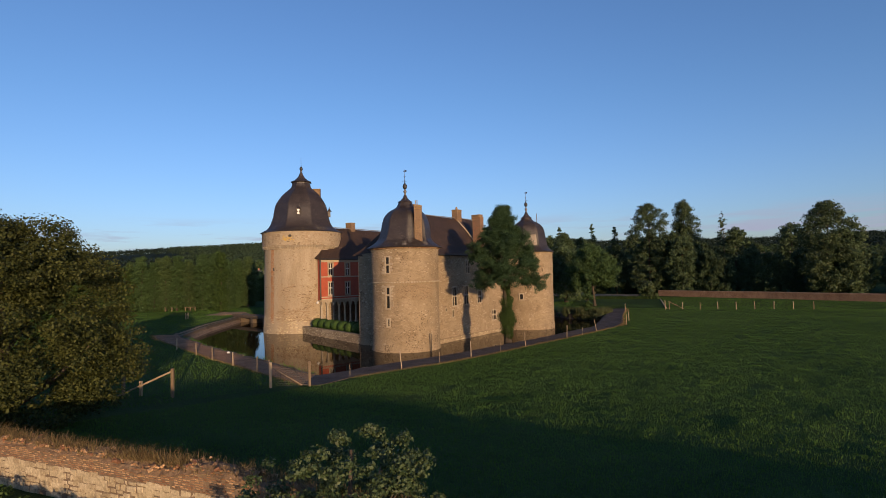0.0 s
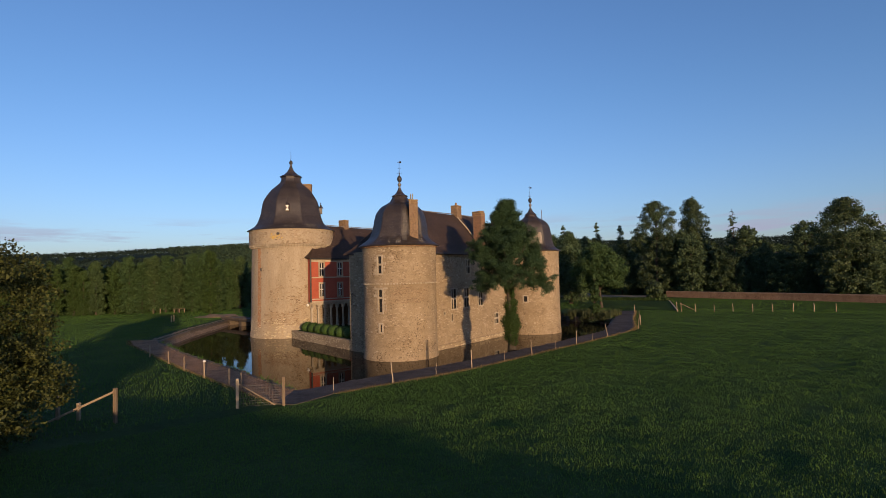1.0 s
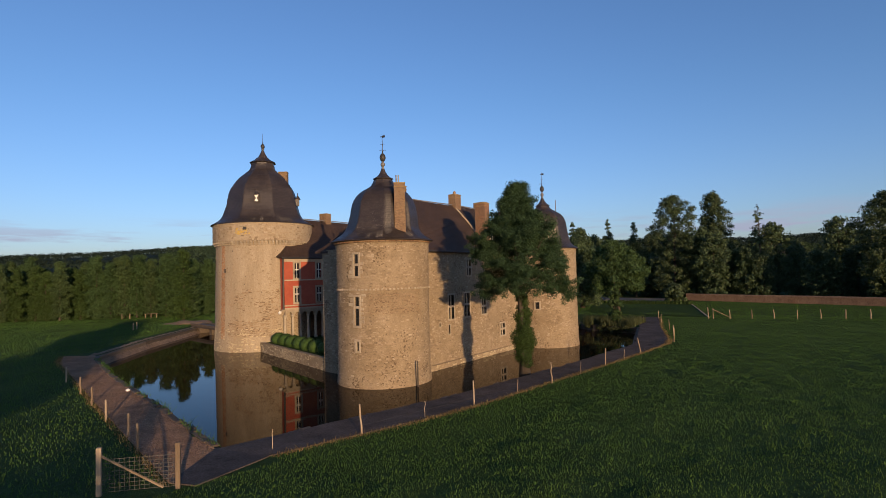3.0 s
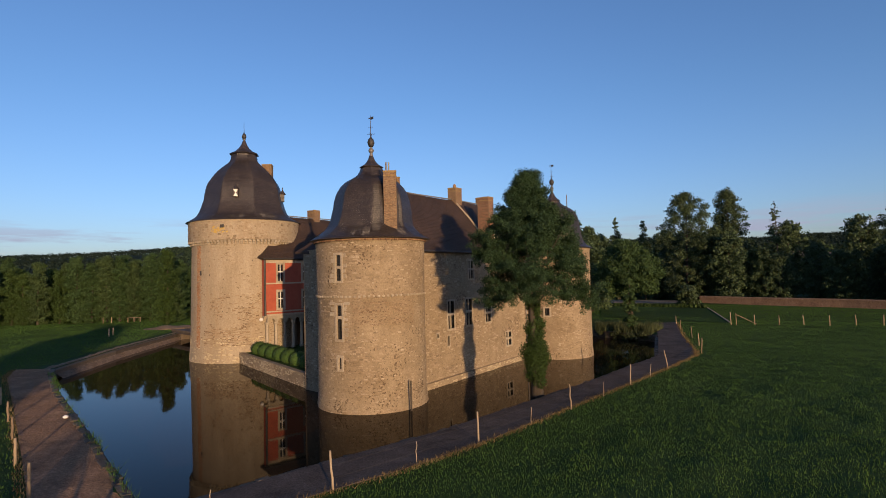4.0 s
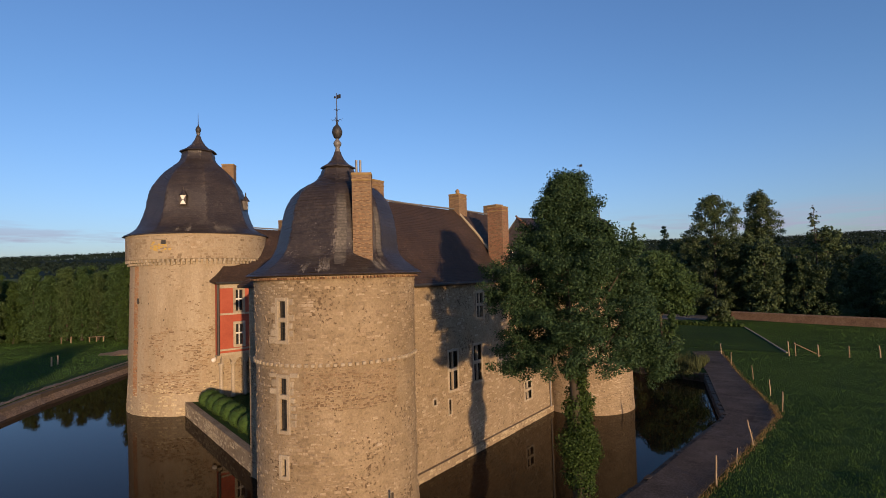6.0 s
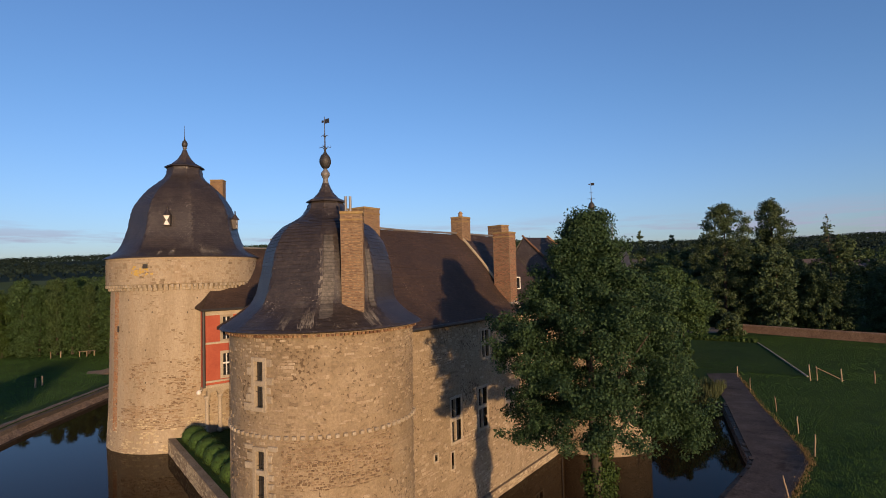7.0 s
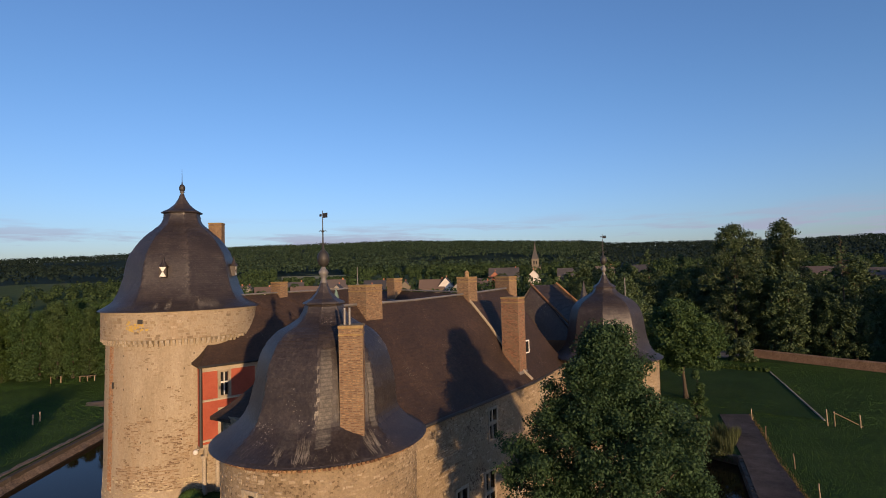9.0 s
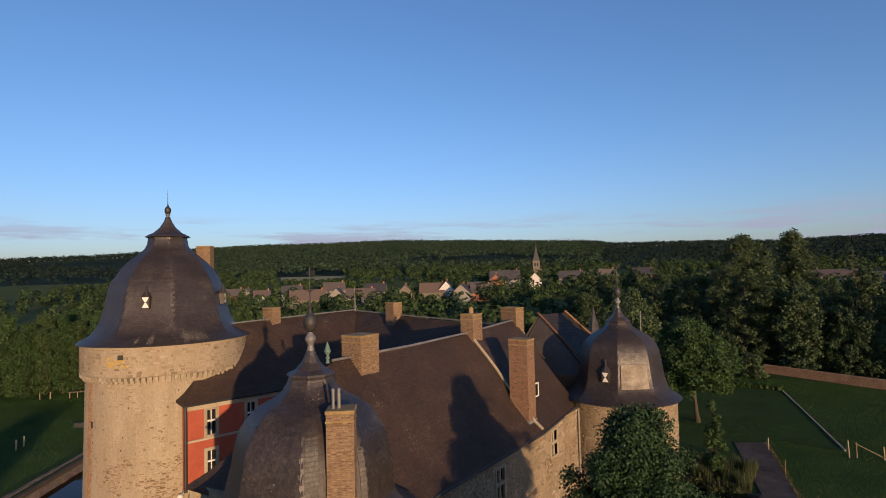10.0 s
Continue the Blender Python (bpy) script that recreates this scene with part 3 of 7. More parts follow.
def stone_boxes(rng, span, z0, z1, place, holes=(), hmin=0.10, hmax=0.19, wmin=0.14, wmax=0.46, proud=0.02, joint=0.013, fade=0.0, irr=0.02, limed=None):
    """Rubble stones in rough courses over a wall of that span; place(u, z, out) gives the point. Returns verts, faces."""
    verts, faces = [], []
    z = z0
    while z < z1 - 0.05:
        h = min(rng.uniform(hmin, hmax), z1 - z)
        u = -rng.uniform(0, wmax)
        while u < span:
            w = rng.uniform(wmin, wmax) * (0.8 + h * 1.6)
            a, b = max(u, 0.0), min(u + w, span)
            mid = (a + b) / 2
            u += w
            gone = fade
            if limed:
                n_ = noise.noise((mid * limed[0], z * limed[0] * 0.8, limed[1])) + 0.45 * noise.noise((mid * 1.3, z * 1.3, limed[1] + 7.0))
                gone = limed[3] if n_ > limed[2] else fade
            flush = False
            if limed and len(limed) > 4 and n_ > limed[2]:
                flush, gone = rng.random() < limed[3], 0.02
            if b - a < 0.08 or rng.random() < gone:
                continue
            if any(h0 - 0.05 < mid < h1 + 0.05 and k0 - 0.1 < z + h / 2 < k1 + 0.1 for h0, h1, k0, k1 in holes):
                continue
            p = proud * rng.uniform(0.2, 1.5)
            j = joint * rng.uniform(0.7, 1.8)
            if flush:
                p, j = rng.uniform(0.004, 0.012), -0.012
            q = [rng.uniform(-irr, irr) for _ in range(8)]
            dz = rng.uniform(-irr, irr) + (1.6 * irr * noise.noise((mid * 0.7, z * 0.5, 1.0)) if irr > 0.015 else 0.0)
            base = len(verts)
            corners = [(a + j, z + j + dz), (b - j, z + j + dz), (b - j, z + h - j + dz), (a + j, z + h - j + dz)]
            for (x, y) in corners:
                verts.append(place(x, y, -0.01))
            for i, (x, y) in enumerate(corners):
                ix = 0.016 if i in (0, 3) else -0.016
                iy = 0.013 if i < 2 else -0.013
                verts.append(place(x + ix + q[i], y + iy + q[i + 4], p))
            faces += [(base + 4, base + 5, base + 6, base + 7)]
            for i in range(4):
                k = (i + 1) % 4
                faces.append((base + i, base + k, base + 4 + k, base + 4 + i))
        z += h
    return verts, faces


def stone_skin(name, parent, verts, faces, material=None):
    ob = link(name, mesh_from(name, verts, faces), material or STONE, parent)
    return tagged(ob, "weathered beige rubble stones in rough courses", kind="stuff")


def finial(parent, z0, ball, spike, arms=True, metal=None, at=(0, 0)):
    """A knobbed roof finial with a wrought-iron vane."""
    m = Matrix.Translation((*at, 0))
    bm = bmesh.new()
    h = ball - z0
    lathe(bm, smooth_rows([(0.16, z0), (0.13, z0 + 0.15 * h), (0.11, z0 + 0.28 * h), (0.21, z0 + 0.46 * h), (0.11, z0 + 0.62 * h), (0.07, z0 + 0.7 * h)]), 14)
    part("knob", bm, metal or LEAD, parent, "pale knobbed lead base", True, m)
    bm = bmesh.new()
    lathe(bm, smooth_rows([(0.07, ball - 0.36), (0.18, ball - 0.27), (0.25, ball - 0.1), (0.26, ball + 0.03), (0.2, ball + 0.22), (0.07, ball + 0.38), (0.035, ball + 0.6)]), 14)
    part("ball", bm, IRON, parent, "dark iron ball", True, m)
    bm = bmesh.new()
    tube(bm, [(0, 0, ball + 0.4), (0, 0, spike)], [0.035, 0.012], 6)
    if arms:
        for a in range(4):
            c, s = math.cos(a * math.pi / 2 + 0.5), math.sin(a * math.pi / 2 + 0.5)
            zc = ball + 0.62
            tube(bm, [(0, 0, zc - 0.1), (0.14 * c, 0.14 * s, zc + 0.03), (0.26 * c, 0.26 * s, zc - 0.02), (0.28 * c, 0.28 * s, zc + 0.08)], [0.02, 0.017, 0.013, 0.01], 4)
            zc = ball + 1.15
            tube(bm, [(0, 0, zc - 0.06), (0.1 * c, 0.1 * s, zc + 0.03), (0.17 * c, 0.17 * s, zc - 0.02)], [0.018, 0.014, 0.01], 4)
        box(bm, (0.26, 0.02, 0.2), (0.16, 0.0, spike - 0.22), 0.0)
        box(bm, (0.12, 0.02, 0.1), (-0.12, 0.0, spike - 0.2), 0.0)
    part("weather_vane" if arms else "spike", bm, IRON, parent, "wrought-iron vane" if arms else "iron spike", False, m)


def roof_dormer(parent, at, heading, w=0.5, h=0.75):
    """A tiny dormer with a white crossed shutter and a pointed cap."""
    m = Matrix.Translation(at) @ Matrix.Rotation(heading, 4, "Z")
    bm = bmesh.new()
    box(bm, (0.7, w, h), (-0.3, 0, h / 2))
    d = part("dormer", bm, SLATE, parent, "tiny slate dormer", m=m)
    bm = bmesh.new()
    for s in (-1, 1):
        box(bm, (0.03, 0.035, h - 0.04), (0.062, s * (w / 2 - 0.02), h / 2))
    box(bm, (0.03, w - 0.075, 0.07), (0.062, 0, 0.05))
    part("dormer_frame", bm, DARKWOOD, d, "dark wooden frame")
    bm = bmesh.new()
    for s in (0, 1):
        z0, z1 = (0.05, h * 0.48) if s == 0 else (h - 0.05, h * 0.52)
        vs = [bm.verts.new((0.065, y, z)) for y, z in ((-w / 2 + 0.03, z0), (w / 2 - 0.03, z0), (0.05, z1), (-0.05, z1))]
        bm.faces.new(vs if s == 0 else vs[::-1])
        made = bmesh.ops.extrude_face_region(bm, geom=[bm.faces[-1] if False else list(bm.faces)[-1]])["geom"]
        bmesh.ops.translate(bm, verts=[v for v in made if isinstance(v, bmesh.types.BMVert)], vec=(0.012, 0, 0))
    part("shutter", bm, WHITE, d, "white diabolo-shaped shutter")
    bm = bmesh.new()
    lathe(bm, [(w * 0.72, h - 0.02), (w * 0.6, h + 0.05), (w * 0.32, h + 0.3), (w * 0.12, h + 0.5), (0.05, h + 0.62), (0.075, h + 0.7), (0.02, h + 0.85)], 8, -0.1, 0)
    part("dormer_cap", bm, SLATE, d, "pointed cap")


def chimney(parent, cx, cy, w, d, rot, z0, z1, cap=True, pots=0, seed=0, name="chimney", label="", bricks=None):
    """A brick stack: a joint-coloured core, single bricks over it, a corbelled head."""
    rng = random.Random(seed)
    m = Matrix.Translation((cx, cy, z0)) @ Matrix.Rotation(rot, 4, "Z")
    h = z1 - z0
    bm = bmesh.new()
    box(bm, (w, d, h), (0, 0, h / 2))
    c = part(name, bm, CHIMNEY_JOINT, parent, label or "weathered brick chimney stack", m=m)
    verts, faces = [], []
    for ax, ay, span, off in ((1, 0, w, d / 2), (-1, 0, w, d / 2), (0, 1, d, w / 2), (0, -1, d, w / 2)):
        def place(u, z, out, ax=ax, ay=ay, span=span, off=off):
            t = u - span / 2
            o = off + out
            return (ax * t + ay * o, ay * t - ax * o, z)
        v, f = stone_boxes(rng, span, 0.0, h - 0.02, place, hmin=0.058, hmax=0.063, wmin=0.16, wmax=0.2, proud=0.007, joint=0.005, irr=0.003)
        base = len(verts)
        verts += v
        faces += [tuple(i + base for i in q) for q in f]
    tagged(link("brickwork", mesh_from("brickwork", verts, faces), bricks or BRICK, c), "old orange-brown bricks", kind="stuff")
    if cap:
        bm = bmesh.new()
        box(bm, (w + 0.05, d + 0.05, 0.07), (0, 0, h - 0.32), bevel=0.01)
        box(bm, (w + 0.06, d + 0.06, 0.12), (0, 0, h - 0.03), bevel=0.02)
        part("chimney_head", bm, LICHEN, c, "yellow-lichened head course")
    bm = bmesh.new()
    box(bm, (w + 0.12, d + 0.12, 0.3), (0, 0, 0.12), bevel=0.03)
    part("flashing", bm, LEAD, c, "grey lead flashing at its foot")
    for i in range(pots):
        bm = bmesh.new()
        lathe(bm, [(0.16, h), (0.15, h + 0.25), (0.18, h + 0.3), (0.1, h + 0.42), (0.05, h + 0.46)], 10, 0, 0)
        part("chimney_pot", bm, BRICK, c, "clay pot")
    return c


def cross_window(parent, m, w, h, transom=0.55, mullion=0.0, frame=0.16, quoins=False, bar=None, label="tall stone-framed window with a transom"):
    """A stone-framed window set into a wall; local x along the wall, y outwards, z up from the sill."""
    bm = bmesh.new()
    for s in (-1, 1):
        box(bm, (frame, 0.30, h + 2 * frame), (s * (w / 2 + frame / 2), -0.10, h / 2), bevel=0.012)
    box(bm, (w, 0.30, frame), (0, -0.10, -frame / 2), bevel=0.012)
    box(bm, (w, 0.30, frame), (0, -0.10, h + frame / 2), bevel=0.012)
    win = part("window", bm, STONE_L, parent, label, m=m)
    if transom:
        bm = bmesh.new()
        box(bm, (w, 0.2, 0.12 if bar else 0.2), (0, -0.07, h * transom), bevel=0.012)
        part("transom", bm, bar or STONE_L, win)
    if mullion:
        bm = bmesh.new()
        box(bm, (mullion, 0.18, h), (0, -0.09, h / 2), bevel=0.01)
        part("mullion", bm, bar or STONE_L, win)
    bm = bmesh.new()
    box(bm, (w, 0.02, h), (0, -0.14, h / 2))
    pane = part("pane", bm, GLASS, win, "dark leaded glass")
    bm = bmesh.new()
    n = 3 if w > 0.3 else 2
    for i in range(1, n):
        box(bm, (0.02, 0.02, h), (-w / 2 + w * i / n, -0.06, h / 2))
    k = max(2, round(h / 0.6))
    for i in range(1, k):
        box(bm, (w, 0.018, 0.016), (0, -0.062, h * i / k))
    part("window_bars", bm, IRON, pane, "thin iron bars")
    if quoins:
        q_rnd = random.Random(int(h * 100))
        z = -frame
        while z < h + frame - 0.1:
            for s in (-1, 1):
                q_w = q_rnd.choice((0.18, 0.3, 0.42, 0.24))
                if q_rnd.random() < 0.35:
                    continue
                q_h = q_rnd.uniform(0.2, 0.34)
                bm = bmesh.new()
                box(bm, (q_w, 0.2, min(q_h, h + frame - z) - 0.015), (s * (w / 2 + frame + q_w / 2 + 0.004), -0.086, z + q_h / 2), bevel=0.012)
                part("quoin", bm, STONE_L, win)
            z += 0.34
    return win


def on_circle(r, ang, z):
    """Pose on a round wall of radius r about the parent, facing out."""
    return Matrix.Translation((r * math.cos(ang), r * math.sin(ang), z)) @ Matrix.Rotation(ang - math.pi / 2, 4, "Z")


def round_wall(parent, rows, holes, core=None, segs=72, thick=0.7):
    """A round wall with a thickness and real openings. Holes: mid angle, half angle, bottom, top."""
    angs = sorted({round(2 * math.pi * i / segs, 5) for i in range(segs)} | {round((a + s * w) % (2 * math.pi), 5) for a, w, k0, k1 in holes for s in (-1, 1)})
    zs = sorted({z for r, z in rows} | {k for h in holes for k in h[2:]})
    bm = bmesh.new()
    grid = [[[bm.verts.new(((radius_at(rows, z) - d) * math.cos(a), (radius_at(rows, z) - d) * math.sin(a), z)) for a in angs] for z in zs] for d in (0.0, thick)]

    def is_open(i, k):
        a = (angs[i] + (angs[(i + 1) % len(angs)] - angs[i]) % (2 * math.pi) / 2) % (2 * math.pi)
        z = (zs[k] + zs[k + 1]) / 2
        return any(abs((a - h[0] + math.pi) % (2 * math.pi) - math.pi) < h[1] and h[2] < z < h[3] for h in holes)
    n = len(angs)
    for k in range(len(zs) - 1):
        for i in range(n):
            j = (i + 1) % n
            if is_open(i, k):
                o, q = grid
                if not is_open((i - 1) % n, k):
                    bm.faces.new((o[k][i], q[k][i], q[k + 1][i], o[k + 1][i]))
                if not is_open(j, k):
                    bm.faces.new((o[k][j], o[k + 1][j], q[k + 1][j], q[k][j]))
                if not is_open(i, k - 1):
                    bm.faces.new((o[k][i], o[k][j], q[k][j], q[k][i]))
                if not is_open(i, k + 1):
                    bm.faces.new((o[k + 1][i], q[k + 1][i], q[k + 1][j], o[k + 1][j]))
                continue
            for d, g in enumerate(grid):
                f = (g[k][i], g[k][j], g[k + 1][j], g[k + 1][i])
                bm.faces.new(f if d == 0 else f[::-1])
    return part("wall", bm, core or MORTAR, parent, "round rubble-stone wall", False)


def radius_at(rows, z):
    for (r0, z0), (r1, z1) in zip(rows, rows[1:]):
        if z0 <= z <= z1:
            return r0 + (r1 - r0) * (z - z0) / (z1 - z0 + 1e-9)
    return rows[-1][0]


def round_tower(cx, cy, rows, roof, turn, seed, holes=(), label="", fade=0.25, bare=(), core=None, limed=None, lean=(0, 0), slate=(0.20, 0.16)):
    t = empty("tower", label, "tower", Matrix.Translation((cx, cy, 0)))
    round_wall(t, rows, holes, core)
    rng = random.Random(seed)
    r0 = rows[len(rows) // 2][0]
    span = 2 * math.pi * r0

    def place(u, z, out):
        a = u / r0
        r = radius_at(rows, z) + out
        return (r * math.cos(a), r * math.sin(a), z)
    v, f = stone_boxes(rng, span, rows[0][1], rows[-1][1] - 0.1, place, [(b0 * r0, b1 * r0, k0, k1) for b0, b1, k0, k1 in bare] + [((a - w) * r0 - 0.12, (a + w) * r0 + 0.12, k0 - 0.08, k1 + 0.08) for a, w, k0, k1 in holes], fade=fade, limed=limed, hmin=0.07, hmax=0.155, wmin=0.10, wmax=0.33, irr=0.024)
    stone_skin("stonework", t, v, f)
    bm = dome(roof, turn, 96, lean, slate, seed)
    part("roof", bm, SLATE, t, "bell-shaped dark slate roof", False)
    return t


def flare(rows):
    """Adds the octagon weight to roof rows: round at the eave, faceted above."""
    z0, z1 = rows[0][1], rows[-1][1]
    return [(r, z, 0.0 if i == 0 else min(1.0, (z - z0) / (0.16 * (z1 - z0)))) for i, (r, z) in enumerate(rows)]


ANG = math.radians
LICHEN = surface("lichened_brick", [(0.13, 0.078, 0.04), (0.20, 0.135, 0.055), (0.26, 0.195, 0.085)], 2.0, 0.9, 0.4, 12)
YELLOW = surface("yellow_lichen", [(0.30, 0.20, 0.05), (0.42, 0.30, 0.08)], 3.0, 0.95, 0.3, 14)
RUST = surface("rusty_brick", [(0.20, 0.082, 0.030), (0.29, 0.13, 0.05), (0.34, 0.19, 0.085)], 0.7, 0.92, 0.5, 12, island=0.5, grit=(12.0, 0.65, 1.2))
LIMED = surface("limed_stone", [(0.27, 0.215, 0.13), (0.37, 0.31, 0.20), (0.46, 0.395, 0.275)], 0.6, 0.92, 0.6, 12, island=0.4, grit=(12.0, 0.65, 1.15))
LICHEN_W = surface("grey_lichen", [(0.05, 0.045, 0.036), (0.12, 0.105, 0.088), (0.22, 0.20, 0.165)], 3.0, 0.95, 0.3, 14)
PATCH = surface("pale_patch", [(0.10, 0.08, 0.06), (0.20, 0.17, 0.13), (0.32, 0.28, 0.22)], 1.6, 0.8, 0.5, 8, stain=(0.10, 0.08, 0.06), stain_scale=1.3, stain_cut=(0.5, 0.7))
# front tower, its axis at the origin
FT_WALL = [(3.97, -1.0), (3.95, 0.25), (3.88, 1.0), (3.87, 6.0), (3.93, 11.35), (4.02, 11.58)]
FT_ROOF = [(4.06, 11.58), (4.34, 11.64)] + smooth_rows([(4.30, 11.70), (3.86, 11.96), (3.42, 12.28), (3.10, 12.6), (2.96, 12.95), (2.87, 13.4), (2.79, 13.9), (2.70, 14.4),
                                                        (2.59, 14.85), (2.43, 15.25), (2.19, 15.62), (1.84, 15.96), (1.42, 16.18), (1.10, 16.40), (0.90, 16.64), (0.80, 16.92)]) + [
    (0.74, 17.0), (0.86, 17.03), (0.83, 17.10), (0.55, 17.24), (0.33, 17.48), (0.21, 17.72), (0.15, 17.9)]
FT_LEAN = (0.21, 0.06)
wa = math.atan2(-3.9, 0.58)
FT_HOLES = [(wa % (2 * math.pi), 0.055, 8.80, 10.52), (wa % (2 * math.pi), 0.055, 4.90, 7.15), (wa % (2 * math.pi), 0.032, 2.93, 3.67)]
FT_BAND = (ANG(292), ANG(360), 5.75, 7.65)
FT_PICK = (ANG(288), ANG(345), 8.4, 10.6)
front_tower = round_tower(0, 0, FT_WALL, flare(FT_ROOF), ANG(-3), 1, FT_HOLES, "round rubble-stone corner tower with a dark slate bell roof", 0.06, [FT_BAND, FT_PICK], limed=(0.42, 3.0, -0.2, 0.72), lean=FT_LEAN)
v, f = stone_boxes(random.Random(51), (FT_BAND[1] - FT_BAND[0]) * 3.88, FT_BAND[2], FT_BAND[3],
                   lambda u, z, out: ((3.89 + out) * math.cos(FT_BAND[0] + u / 3.88), (3.89 + out) * math.sin(FT_BAND[0] + u / 3.88), z), hmin=0.06, hmax=0.12, wmin=0.07, wmax=0.22, irr=0.024, joint=0.016, proud=0.028, fade=0.12, limed=(0.5, 8.0, 0.32, 0.75))
stone_skin("brown_masonry", front_tower, v, f, STONE_B)


def dome_strip(parent, roof, turn, a0, a1, z0, z1, material, label):
    """A thin strip laid on a faceted roof between two angles and two heights."""
    bm = bmesh.new()
    line = [(q[0], q[1]) for q in roof[2:]]
    rows_ = []
    for i in range(13):
        z = z0 + (z1 - z0) * i / 12
        row_ = []
        for k in range(3):
            a = ANG(a0 + (a1 - a0) * k / 2)
            w = (a - ANG(turn)) % (math.pi / 4) - math.pi / 8
            r = radius_at(line, z) * (math.cos(math.pi / 8) / math.cos(w) * 1.03) + 0.045
            dx, dy = lean_at(z, FT_LEAN, roof[0][1] + 0.3, roof[0][1] + 2.4)
            row_.append(bm.verts.new((dx + r * math.cos(a), dy + r * math.sin(a), z)))
        rows_.append(row_)
    for p_, q_ in zip(rows_, rows_[1:]):
        for k in range(2):
            bm.faces.new((p_[k], p_[k + 1], q_[k + 1], q_[k]))
    made = bmesh.ops.extrude_face_region(bm, geom=list(bm.faces))["geom"]
    bmesh.ops.scale(bm, verts=[v for v in made if isinstance(v, bmesh.types.BMVert)], vec=(0.985, 0.985, 1.0))
    bmesh.ops.recalc_face_normals(bm, faces=bm.faces)
    part("lead_strip", bm, material, parent, label)


STRIP = surface("worn_slate", [(0.022, 0.02, 0.018), (0.05, 0.044, 0.038), (0.09, 0.08, 0.068)], 1.4, 0.6, 0.5, 9, stain=(0.12, 0.108, 0.088), stain_scale=1.0, stain_cut=(0.52, 0.75), courses=0.15, grit=(10.0, 0.5, 1.4))
dome_strip(front_tower, FT_ROOF, -3, -46, -37, 12.1, 15.4, STRIP, "pale weathered strip beside the chimney")
dome_strip(front_tower, FT_ROOF, -3, -8, -4, 12.45, 14.8, STRIP, "pale weathered strip beside the chimney")
finial(front_tower, 17.8, 18.92, 20.95, at=FT_LEAN)
cross_window(front_tower, on_circle(3.92, wa, 8.80), 0.42, 1.72, 0.52, quoins=True)
cross_window(front_tower, on_circle(3.90, wa, 4.90), 0.42, 2.25, 0.64, quoins=True)
cross_window(front_tower, on_circle(3.89, wa, 2.93), 0.24, 0.74, 0, label="narrow stone-framed slit window")
chimney(front_tower, 2.72, -0.88, 0.88, 0.82, ANG(39), 11.6, 16.28, True, 0, 3, label="tall buff brick chimney rising through the roof")
bm = bmesh.new()
for k, (dx, dy) in enumerate(((0.25, -0.35), (0.12, -0.48))):
    tube(bm, [(2.45 + dx, -0.6 + dy, 16.3), (2.45 + dx, -0.6 + dy, 16.95)], [0.055, 0.055], 8)
part("flue_pipe", bm, LEAD, front_tower, "short steel flue pipes")

# string course of little corbels round the front of the tower
for i in range(46):
    bm = bmesh.new()
    box(bm, (0.16, 0.22, 0.14), (0, 0, 0), 0, 0.02)
    if i == 0:
        small_corbel = part("corbel", bm, STONE_L, front_tower, m=on_circle(3.9, ANG(-170), 7.72)).data
    else:
        bm.free()
        link("corbel", small_corbel, None, front_tower, m=on_circle(3.9, ANG(-170 + i * 4.6), 7.72))
bm = bmesh.new()
for i in range(150):
    a = 2 * math.pi * i / 150
    box(bm, (0.11, 0.16, 0.09), (4.03 * math.cos(a), 4.03 * math.sin(a), 11.5), a - math.pi / 2)
part("brick_cornice", bm, BRICK, front_tower, "row of dentil bricks under the eave")

# right tower
RT_WALL = [(3.80, -1.0), (3.78, 0.3), (3.72, 1.0), (3.70, 6.0), (3.76, 11.2), (3.82, 11.4)]
RT_ROOF = [(3.86, 11.4), (4.06, 11.46)] + smooth_rows([(4.02, 11.52), (3.52, 11.78), (3.14, 12.2), (2.94, 12.75), (2.84, 13.3), (2.75, 13.9), (2.63, 14.6), (2.43, 15.2), (2.11, 15.62),
                                                       (1.66, 15.95), (1.18, 16.22), (0.90, 16.45), (0.80, 16.65)]) + [(0.76, 16.72), (0.86, 16.75), (0.80, 16.84), (0.46, 17.1), (0.28, 17.4), (0.16, 17.7)]
rw = math.atan2(-3.9, 0.6)
right_tower = round_tower(3.15, 26.35, RT_WALL, flare(RT_ROOF), ANG(15), 2, [(rw % (2 * math.pi), 0.068, 4.5, 5.25)], "round rubble-stone tower at the moat with a slate bell roof", 0.15, limed=(0.42, 5.0, -0.1, 0.7))
bm = bmesh.new()
rows_ = []
for z in (12.45, 12.8, 13.2, 13.6, 14.05):
    r = radius_at([(q[0], q[1]) for q in RT_ROOF[2:]], z)
    c = math.cos(ANG(22.5)) * 1.03
    rows_.append([bm.verts.new(((r * c / math.cos(ANG(a)) + 0.10) * math.cos(ANG(a - 52.5)), (r * c / math.cos(ANG(a)) + 0.10) * math.sin(ANG(a - 52.5)), z)) for a in (-19, -9, 0, 9, 17)])
for p_, q_ in zip(rows_, rows_[1:]):
    for i in range(4):
        bm.faces.new((p_[i], p_[i + 1], q_[i + 1], q_[i]))
made = bmesh.ops.extrude_face_region(bm, geom=list(bm.faces))["geom"]
bmesh.ops.scale(bm, verts=[v for v in made if isinstance(v, bmesh.types.BMVert)], vec=(0.97, 0.97, 1.0))
bmesh.ops.recalc_face_normals(bm, faces=bm.faces)
part("lead_patch", bm, PATCH, right_tower, "pale weathered patch in the slates")
finial(right_tower, 17.55, 18.87, 20.9)
bm = bmesh.new()
tube(bm, [(1.3, 0.95, 15.7), (1.3, 0.95, 17.45)], [0.05, 0.045], 7)
